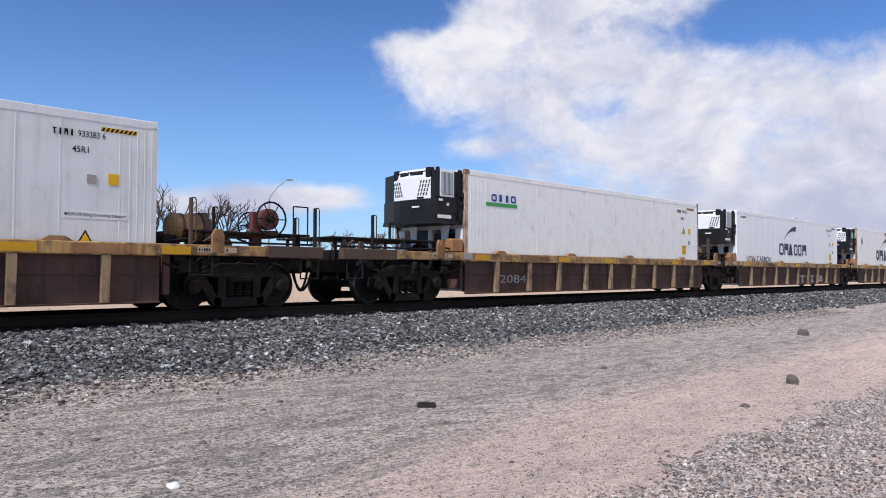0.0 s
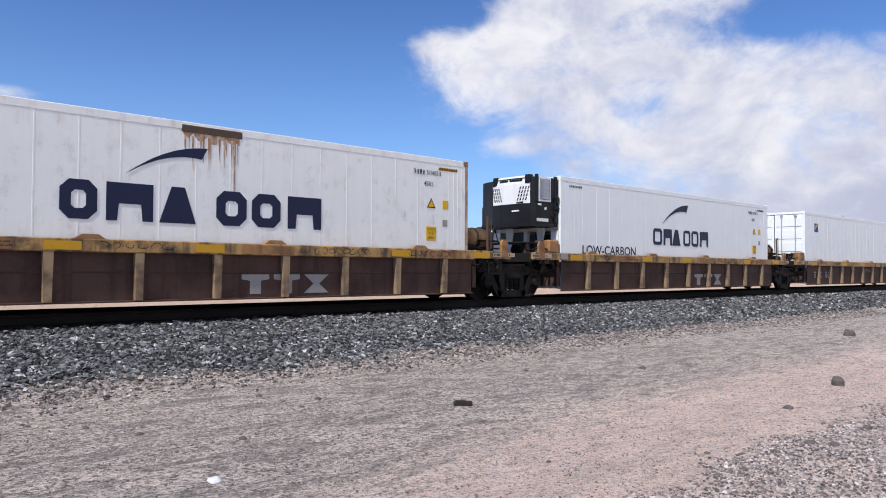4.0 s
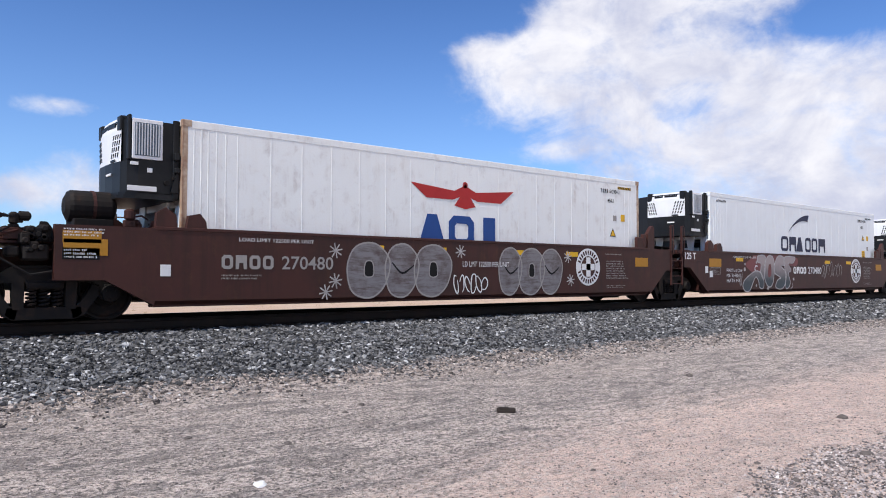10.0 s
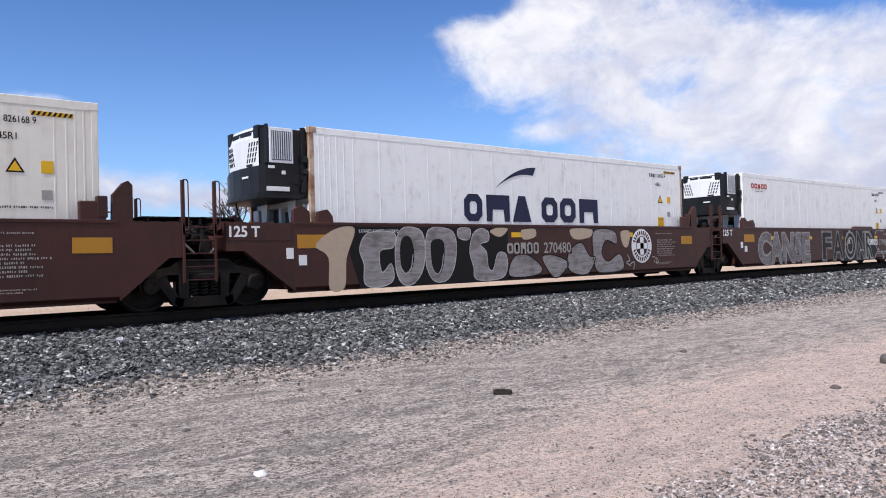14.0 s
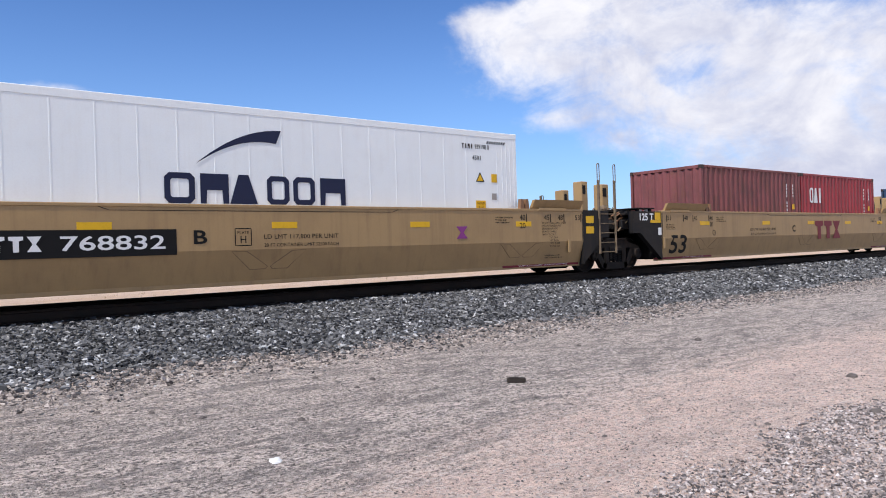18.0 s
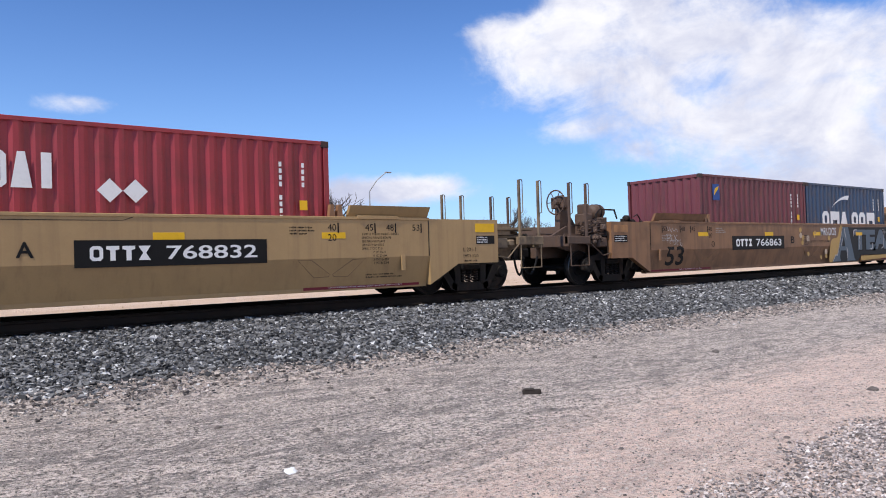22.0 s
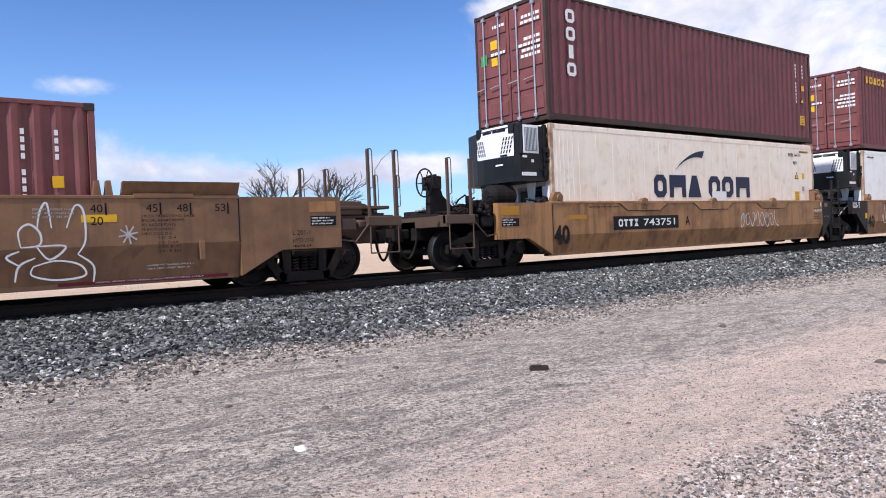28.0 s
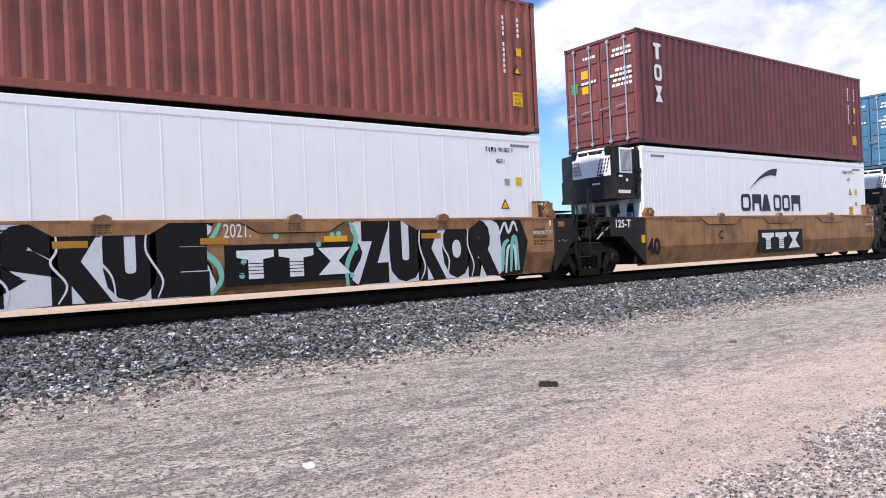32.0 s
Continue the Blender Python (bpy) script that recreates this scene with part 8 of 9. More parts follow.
brush(w11, (((9.65, 1.39), (9.8, 1.2), (10.0, 1.0)), ((10.0, 1.0), (10.25, 0.78), (10.46, 0.56)), ((10.46, 0.56), (10.25, 0.4), (10.03, 0.23)), ((8.65, 0.22), (8.65, 0.58), (9.0, 0.58), (9.0, 0.2)), ((7.4, 1.05), (7.55, 1.3), (7.75, 1.38)), ((7.4, 0.9), (7.2, 0.6), (7.25, 0.3))), 0.02, SOFTWHITE, -0.2085, label="white sprayed edge")
for x, z in ((10.3, 1.28), (11.05, 0.95), (11.3, 0.8), (10.55, 0.62), (10.9, 0.5), (10.2, 1.0)):
    part("paint_dot", Shape().lathe((x, S, z), ((0, 0.05), (-0.002, 0.05)), "y", 10), SOFTWHITE, w11)
stars(w11, ((11.05, 0.3),), 0.12)
part("raised_top", Shape().prism(((8.15, 1.42), (10.05, 1.42), (9.95, 1.53), (8.3, 1.53)), -0.2, -0.08), BROWN, w11)

b = reefer(7, "612954 2", WHITE_OLD, RUSTY, "white refrigerated container with rusty corner posts and a red winged mark", tri_z=1.40, tall_plate=False)
part("winged_mark", Shape().prism(((4.6, 2.27), (5.75, 2.17), (6.0, 2.28), (6.05, 2.34), (6.1, 2.28), (6.35, 2.17), (7.5, 2.27), (7.1, 1.98), (6.4, 1.98), (6.2, 2.05), (6.35, 1.86), (6.05, 1.8), (5.75, 1.86), (5.9, 2.05), (5.7, 1.98), (5.0, 1.98)), Y - 0.004, Y), SIGNRED, b, "red winged emblem")
part("winged_head", Shape().lathe((6.05, Y, 2.31), ((0, 0.07), (-0.004, 0.07)), "y", 10), SIGNRED, b)
mark(b, "wfl", 4.8, 7.1, 1.0, 1.65, Y, BLUEDECAL, "blue block mark", 0.12)
b = reefer(8, "934039 1", WHITE, None, "clean white refrigerated container with a navy block mark")
carrier_mark(b), low_carbon(b), hazard(b, 0.35, 2.63)
b = reefer(9, "826168 9", GREY_OLD, None, "greyed white refrigerated container with an upright dark red mark", tall_plate=False, seams=0.45)
mark(b, "pflpfb", 1.16, 1.44, 0.98, 2.53, Y, OXBLOOD, "dark red upright block mark", 0.25, True)
bars(b, 10.8, 11.7, 1.28, 1.34, 1, Y, INK, 5)
b = reefer(10, "521103 4", WHITE_OLD, RUSTY, "old white refrigerated container with a navy block mark")
carrier_mark(b, True)
b = reefer(11, "844120 7", WHITE_OLD, None, "white refrigerated container with a small pink mark")
mark(b, "ffwff", 0.55, 1.6, 2.42, 2.58, Y, SIGNRED, "small pink-red mark", 0.2)
bars(b, 0.8, 1.6, 2.3, 2.36, 1, Y, INK, 8)

# the three-unit clean tan car
def laid(ob, crease=0.79):
    """Bends a flat mark down on to the sloping lower half of a car's side."""
    for v in ob.data.vertices:
        v.co.y += 0.15 * max(0.0, crease - v.co.z) / (crease - 0.23)
    return ob


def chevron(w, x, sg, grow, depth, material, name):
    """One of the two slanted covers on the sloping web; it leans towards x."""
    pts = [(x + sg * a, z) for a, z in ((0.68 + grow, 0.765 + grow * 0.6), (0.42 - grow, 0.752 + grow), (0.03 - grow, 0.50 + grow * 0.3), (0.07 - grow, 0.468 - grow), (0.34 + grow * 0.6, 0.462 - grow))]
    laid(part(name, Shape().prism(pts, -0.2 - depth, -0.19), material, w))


def long_marks(w, k, digits, board_x, mark_x, letter_x, fresh=True):
    ink = INK
    laid(slanted(w, "53", -1.87, -1.08, 0.375, 0.88, S, ink, 0.018, -0.08))
    for x, txt in ((-2.03, "53"), (-1.24, "48"), (-0.77, "45"), (0.04, "40")):
        lettering(w, txt, x, x + 0.17, 1.28, 1.40, S, ink)
        plate(w, x - 0.05, x - 0.025, 1.24, 1.42, -0.2, ink, "index_bar")
    lettering(w, "20", 0.04, 0.21, 1.1, 1.22, S, ink), lettering(w, "20", 12.04, 12.21, 1.1, 1.22, S, ink)
    for x, txt in ((12.04, "40"), (12.82, "45"), (13.28, "48"), (13.88, "53")):
        lettering(w, txt, x, x + 0.17, 1.28, 1.40, S, ink)
        plate(w, x + 0.2, x + 0.225, 1.24, 1.42, -0.2, ink, "index_bar")
    reflectors(w, (-0.45, 3.05, 6.1, 9.03, 11.92), 1.14, 0.48, 0.11, -0.2)
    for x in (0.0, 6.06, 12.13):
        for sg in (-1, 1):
            # slightly larger darker plate: the seam's shade painted as an outline
            chevron(w, x, sg, 0.012, 0.003, TAN_SEAM_SHADE, "weld_seam")
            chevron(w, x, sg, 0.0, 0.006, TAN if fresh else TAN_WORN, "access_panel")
    for x in (-2.25, 13.6):
        part("grab_iron", Shape().box(x, x + 0.09, -0.225, -0.2, 0.52, 0.82, 0.02), TAN if fresh else TAN_WORN, w)
    if not fresh:
        if k == 15:
            brush(w, (((-1.86, 1.40), (-1.80, 1.28), (-1.74, 1.38)), ((-1.74, 1.38), (-1.68, 1.26), (-1.62, 1.37)), ((-1.62, 1.37), (-1.56, 1.28), (-1.46, 1.34), (-1.40, 1.26)), ((-1.90, 1.20), (-1.84, 1.10), (-1.88, 0.98)),
                      ((-1.88, 1.20), (-1.72, 1.19), (-1.76, 1.10), (-1.86, 1.10)), ((-1.70, 1.18), (-1.66, 1.02), (-1.56, 1.06)), ((-1.58, 1.20), (-1.52, 1.08), (-1.56, 0.98)), ((-1.42, 1.18), (-1.52, 1.09), (-1.36, 1.00))), 0.008, SOFTWHITE, S - 0.001, "tag_stroke", "thin sprayed tag")
    else:
        brush(w, (((3.3, 1.5), (3.5, 1.43)), ((3.5, 1.43), (6.0, 1.43), (8.6, 1.43)), ((8.6, 1.43), (8.8, 1.5))), 0.005, INK, -0.2062, "weld_line")
    plate(w, -2.5, 0.3, 0.235, 0.285, -0.066, OXBLOOD, "jacking_strip", "dark red strip with white words", 0.004)
    lettering(w, "JACK IN THIS AREA EMPTY CAR ONLY", -1.2, -0.1, 0.245, 0.275, -0.071, CHALK)
    plate(w, 11.6, 14.1, 0.235, 0.285, -0.066, OXBLOOD, "jacking_strip", "dark red strip with white words", 0.004)
    lettering(w, "UNITS FROM THIS AREA. JACK EMPTY UNIT ONLY", 12.1, 13.7, 0.245, 0.275, -0.071, CHALK)
    for x0, x1, z0, z1, rows in ((-2.10, -1.55, 1.02, 1.18, 4), (0.4, 0.95, 1.22, 1.38, 3), (11.3, 11.85, 1.2, 1.36, 3), (12.8, 13.62, 0.40, 0.50, 2)):
        bars(w, x0, x1, z0, z1, rows, S - 0.0002, GREYMARK if not fresh else ink, k + rows)
    spec_lines(w, ("2 INCH TREAD COND. SHOES", "SPECIAL BRAKE BEAMS", "SEE BADGE PLATE", "38 INCH WHEELS", "SPRG 7 OC D-5", "       7 IC D-4", "       5 IC D-6A", "       2 OC B-353", "       2 IC B-354"),
               12.74, 1.24, 0.067, ink if fresh else INK, 0.6, 0.034)
    ring = [(0.25 + 0.07 * math.cos(0.63 * i), 0.92 + 0.07 * math.sin(0.63 * i)) for i in range(10)]
    brush(w, (ring,), 0.008, INK, closed=True, name="stencil_ring")
    lettering(w, "110", 0.20, 0.30, 0.895, 0.945, S, INK)
    if k in (12, 15):
        for q in (((5.44, 0.86), (5.44, 1.14)), ((5.72, 0.86), (5.72, 1.14)), ((5.44, 0.86), (5.72, 0.86)), ((5.44, 1.14), (5.72, 1.14))):
            brush(w, ((q[0], ((q[0][0] + q[1][0]) / 2, (q[0][1] + q[1][1]) / 2), q[1]),), 0.009, INK, name="stencil_frame")
        lettering(w, "PLATE", 5.48, 5.68, 1.05, 1.1, S, INK), lettering(w, "H", 5.53, 5.63, 0.9, 1.02, S, INK)
    if board_x is not None:
        number_board(w, board_x, board_x + 2.95, 0.74, 1.14, digits)
    if mark_x is not None:
        owner_mark(w, mark_x, mark_x + 1.95, 0.64, 1.26, OXBLOOD)
    lettering(w, letter_x[1], letter_x[0], letter_x[0] + 0.22, 0.9, 1.12, S, ink, bold=0.02)


for k, le, re, bx, mx, lx in ((12, True, False, 1.53, None, (4.75, "B")), (13, False, False, None, 6.64, (5.0, "C")), (14, False, True, 7.93, None, (7.2, "A"))):
    w = smooth_unit(k, "tan53", le, re, "tan well cars")
    long_marks(w, k, "768832", bx, mx, lx)
    lettering(w, "LD LMT 117,800 PER UNIT", 5.95 if k == 12 else 2.3, 7.4 if k == 12 else 3.9, 0.95, 1.04, S, INK)
    lettering(w, "20 FT CONTAINER LIMIT 52500 EACH", 5.95 if k == 12 else 2.3, 7.4 if k == 12 else 3.9, 0.83, 0.89, S, INK)
    if k in (12, 14):
        mark(w, "h", 10.2 if k == 12 else 2.0, 10.5 if k == 12 else 2.35, 0.9, 1.15, S, PINK, "small crossed purple emblem")
b = reefer(12, "939198 0", WHITE, None, "clean white refrigerated container with a navy block mark")
carrier_mark(b), low_carbon(b), hazard(b, 0.35, 2.63)

SHORT, LOW = 6.058, 2.591


def short_box(k, second, body, label, rail=None):
    b = dry_box("dry_container", k, 6.15 if second else 0.0, SHORT, LOW, body, label, BASE, rail=rail)
    small_marks(b, SHORT, LOW, k * 2 + second, tri=False)
    return b


short_box(13, False, FADED, "faded maroon twenty-foot corrugated container")
b = short_box(13, True, RED, "red twenty-foot corrugated container with a white block mark")
mark(b, "fwl", 0.6, 1.5, 1.58, 2.1, Y, CHALK, "white block mark", 0.15)
b = short_box(14, False, NAVY_BOX, "dark blue twenty-foot corrugated container with white emblem")
mark(b, "ffffbf", 1.46, 3.17, 2.0, 2.18, Y, CHALK, "white block mark", 0.25)
for x0, z0, r in ((0.62, 1.9, 0.24), (0.95, 1.98, 0.2)):
    part("curled_emblem", Shape().pipe([(x0 + (r - 0.02 * i) * math.cos(0.6 * i), Y, z0 + (r - 0.02 * i) * math.sin(0.6 * i)) for i in range(9)], 0.045, 6), CHALK, b, "white curled emblem")
part("running_emblem", Shape().prism(((0.75, 1.72), (1.0, 1.66), (1.05, 1.62), (1.12, 1.72), (1.3, 1.8), (1.45, 1.78), (1.5, 1.84), (1.3, 1.9), (1.15, 2.1), (1.05, 2.2), (0.98, 2.0), (0.8, 1.85)), Y - 0.004, Y), CHALK, b)
b = short_box(14, True, RED, "red twenty-foot corrugated container with a white block mark")
mark(b, "fwl", 0.72, 1.62, 1.58, 2.09, Y, CHALK, "white block mark", 0.15)
for x in (2.15, 2.52):
    part("placard", Shape().prism(((x, 1.58), (x + 0.18, 1.4), (x + 0.36, 1.58), (x + 0.18, 1.76)), Y - 0.004, Y), CHALK, b, "white diamond hazard placard")

# the three-unit weathered car with graffiti
for k, le, re in ((15, True, False), (16, False, False), (17, False, True)):
    w = smooth_unit(k, "worn53", le, re, "weathered well cars")
    long_marks(w, k, "766863", {15: 1.23, 16: None, 17: 7.9}[k], None, {15: (4.6, "B"), 16: (5.6, "C"), 17: (7.18, "A")}[k], False)
    if k == 15:
        lettering(w, "LD LMT 117,900 PER UNIT", 5.89, 7.25, 0.90, 0.99, S, INK)
        splash(w, ((7.38, 0.23), (7.78, 0.53), (8.22, 1.44), (8.98, 1.41), (13.1, 1.44), (13.06, 0.44), (9.59, 0.44), (9.3, 0.23)), CHARCOAL, S + 0.0012, label="charcoal sprayed background")
        splash(w, smooth(((7.15, 0.27), (7.2, 0.6), (7.38, 0.99), (7.8, 1.09), (8.01, 1.44), (8.16, 1.44), (7.78, 0.56), (7.48, 0.37), (7.31, 0.24)), True), GOLD, S + 0.0022, label="pale gold sprayed edge")
        splash(w, ((9.56, 0.41), (13.06, 0.43), (13.1, 0.34), (9.55, 0.24)), GOLD, S, label="pale gold sprayed band")
        splash(w, ((7.45, 0.25), (7.6, 0.44), (7.85, 0.53), (8.25, 1.42), (8.62, 1.42), (9.05, 0.32), (9.15, 0.26), (8.45, 0.26), (8.55, 0.36), (8.42, 0.62), (8.0, 0.62), (7.93, 0.4), (8.0, 0.27)), SLATE, S, label="slate capital sprayed on charcoal")
        splash(w, ((8.1, 0.76), (8.36, 0.76), (8.26, 1.1)), CHARCOAL, S - 0.0015)
        spray(w, "TEAM", 9.0, 12.95, 0.62, 1.34, SLATE, INK, "slate capitals sprayed on a charcoal ground", fat=0.055)
        brush(w, (((7.4, 0.25), (7.6, 0.47), (7.78, 0.53), (8.19, 1.42)), ((8.3, 1.42), (8.43, 0.98)), ((8.46, 0.72), (8.51, 0.56), (8.49, 0.34)), ((8.05, 0.78), (8.16, 1.03)), ((9.02, 1.1), (9.05, 1.3), (9.3, 1.33)),
                  ((9.45, 0.66), (9.5, 0.9), (9.48, 1.2)), ((10.3, 0.64), (10.5, 0.66), (10.55, 0.85)), ((11.3, 0.65), (11.45, 0.72), (11.5, 0.95), (11.6, 1.3)), ((12.3, 0.66), (12.35, 1.0), (12.45, 1.32))), 0.02, SOFTWHITE, -0.2105, label="white sprayed highlight")
        rnd = random.Random(77)
        for i in range(26):
            x, z, r = rnd.choice((rnd.uniform(5.0, 7.4), rnd.uniform(12.9, 14.0))), rnd.uniform(0.4, 1.4), rnd.uniform(0.03, 0.1)
            part("paint_dot", Shape().lathe((x, S, z), ((0, r), (-0.002, r)), "y", 10), GOLD if i % 3 else BEIGE, w)
        lettering(w, "MR!-DOS", 6.6, 7.7, 1.14, 1.4, S - 0.002, SPRAYWHITE, bold=0.01), plate(w, 5.63, 5.81, 0.96, 1.14, -0.2, BEIGE, "tag_plate", "small cream patch", 0.003), lettering(w, "16!", 14.08, 14.36, 0.86, 1.06, S, PINKWHITE)
        reflectors(w, (9.2, 12.45), 1.13, 0.5, 0.11, -0.2095)
        scrawl(w, -1.75, -1.2, 0.88, 1.08, SOFTWHITE, 62, 4, 0.006)
    if k == 16:
        splash(w, ((-1.2, 0.24), (-1.1, 1.42), (6.6, 1.44), (6.75, 0.3)), PALEBLUE, S + 0.0012, label="pale blue sprayed background")
        for ch, x, wide in zip("DRIPBLER", (-1.03, 0.0, 1.02, 1.72, 2.78, 3.80, 4.72, 5.74), (0.98, 0.96, 0.64, 1.00, 0.99, 0.88, 0.98, 0.94)):
            lettering(w, ch, x - 0.03, x + wide + 0.03, 0.27, 1.42, S - 0.001, INK, "graffiti_outline", 0.11)
            lettering(w, ch, x + 0.02, x + wide - 0.02, 0.31, 1.38, S - 0.0022, SOFTWHITE, "graffiti_edge", 0.072)
            lettering(w, ch, x + 0.035, x + wide - 0.035, 0.325, 1.365, S - 0.0034, OXBLOOD_IRON, "graffiti", 0.062, "dark red capital with black and white edges")
        for x, z in ((0.05, 0.45), (0.95, 0.5), (2.5, 0.42), (2.62, 0.6), (3.5, 0.5), (4.55, 0.6), (5.55, 0.55), (1.62, 1.0), (2.62, 1.05), (4.6, 1.2)):
            blob(w, ((x - 0.05, z), (x, z + 0.09), (x + 0.06, z + 0.02), (x + 0.01, z - 0.07)), TEAL if z < 0.55 else INK, None, y=S - 0.0002, label="drip between the letters")
        reflectors(w, (-0.58, 2.76, 6.0), 1.13, 0.46, 0.11, S - 0.004)
        owner_mark(w, 6.85, 8.75, 0.58, 1.2, OXBLOOD)
        splash(w, ((8.8, 0.3), (9.2, 1.4), (13.0, 1.44), (13.4, 0.9), (12.6, 0.24)), BEIGE, S + 0.0012, label="dark slate sprayed background")
        spray(w, "SATS", 9.1, 12.9, 0.3, 1.4, INK, BEIGE, "black letters with cream edges sprayed on the side", fat=0.08)
        lettering(w, "LA", -1.55, -1.25, 0.85, 1.15, S, CHALK)
    if k == 17:
        splash(w, ((-1.0, 0.3), (-0.6, 1.4), (5.1, 1.42), (5.67, 1.26), (5.96, 1.03), (6.52, 0.79), (6.89, 0.48), (7.23, 0.37), (7.23, 0.26)), SLATE, S + 0.0012, label="dark slate sprayed patch")
        spray(w, "SPSK", -0.8, 4.2, 0.34, 1.34, INK, PALEBLUE, "black letters with pale edges sprayed on the side", fat=0.06)
        brush(w, (((11.35, 1.07), (11.39, 1.3), (11.48, 1.42), (11.53, 1.07)), ((11.72, 1.07), (11.84, 1.38), (11.95, 1.3), (11.96, 0.89), (11.85, 0.69)), ((11.14, 0.81), (11.12, 1.03), (11.25, 1.13), (11.38, 1.01), (11.37, 0.84), (11.14, 0.81)),
                  ((11.33, 0.82), (11.49, 0.63), (11.7, 0.81), (11.33, 0.82)), ((11.05, 0.34), (11.11, 0.56), (11.31, 0.66)), ((11.85, 0.69), (12.05, 0.52), (12.04, 0.28)),
                  ((11.28, 0.54), (11.57, 0.61), (11.87, 0.54), (11.93, 0.38), (11.56, 0.34), (11.26, 0.42), (11.28, 0.54)), ((11.12, 0.76), (10.96, 0.68), (11.11, 0.56))),
              0.015, SPRAYWHITE, label="white line drawing of a hare sprayed on the side")
        ring = [(10.29 + 0.46 * math.cos(0.7 * i), 1.27 + 0.17 * math.sin(0.7 * i)) for i in range(9)]
        brush(w, (ring,), 0.016, SPRAYWHITE, closed=True, label="white sprayed speech bubble")
        lettering(w, "ARKS", 9.98, 10.4, 1.3, 1.38, S, SPRAYWHITE), lettering(w, "SUPER", 9.95, 10.5, 1.19, 1.27, S, SPRAYWHITE)
        scrawl(w, 7.44, 9.4, 1.14, 1.36, PINKWHITE, 91, 10, 0.02, "pale pink sprayed tag")
        lettering(w, "H", 6.51, 6.62, 0.89, 1.0, S, INK), bars(w, 6.47, 6.67, 1.03, 1.08, 1, S, INK, 9)
        stars(w, ((12.55, 0.95),), 0.14)
b = short_box(15, False, MAROON, "maroon twenty-foot corrugated container with a small square emblem")
plate(b, 0.63, 0.98, 1.86, 2.32, Y, BLUEDECAL, "emblem_plate", "blue and yellow square emblem", 0.004)
part("emblem_flag", Shape().prism(((0.7, 2.0), (0.9, 2.18), (0.94, 2.26), (0.76, 2.2)), Y - 0.008, Y - 0.004), YELLOW, b)
b = short_box(15, True, NAVY_BOX, "dark blue twenty-foot corrugated container with a worn white block mark")
word_mark(b, [(c, 1.05 + (p - 3.74) * 0.90, 1.05 + (q - 3.74) * 0.90) for c, p, q in WIDE_WORD], 1.12, 1.66, CHALK, "worn white block mark", 0.30)
crescent(b, 1.77, 3.1, 1.82, 2.24, Y, CHALK)
b = short_box(16, False, NAVY_BOX, "dark blue twenty-foot corrugated container with a white block mark")
word_mark(b, [(c, 0.95 + (p - 3.74) * 0.89, 0.95 + (q - 3.74) * 0.89) for c, p, q in WIDE_WORD], 1.12, 1.64, CHALK, "white block mark", 0.30)
crescent(b, 1.67, 2.97, 1.85, 2.26, Y, CHALK)
b = short_box(16, True, BLUE_BOX, "faded light blue twenty-foot corrugated container")
plate(b, 0.75, 1.1, 1.95, 2.15, Y, CHALK, "emblem_plate", "small white emblem", 0.003)
b = short_box(17, False, FADED, "faded maroon twenty-foot corrugated container with a small white mark")
mark(b, "pfh", 0.5, 0.7, 1.5, 2.2, Y, CHALK, "white upright mark", 0.25, True)
b = short_box(17, True, FADED, "maroon twenty-foot corrugated container with an upright white mark")
mark(b, "pflpfb", 0.6, 0.85, 1.0, 2.3, Y, CHALK, "white upright block mark", 0.25, True)

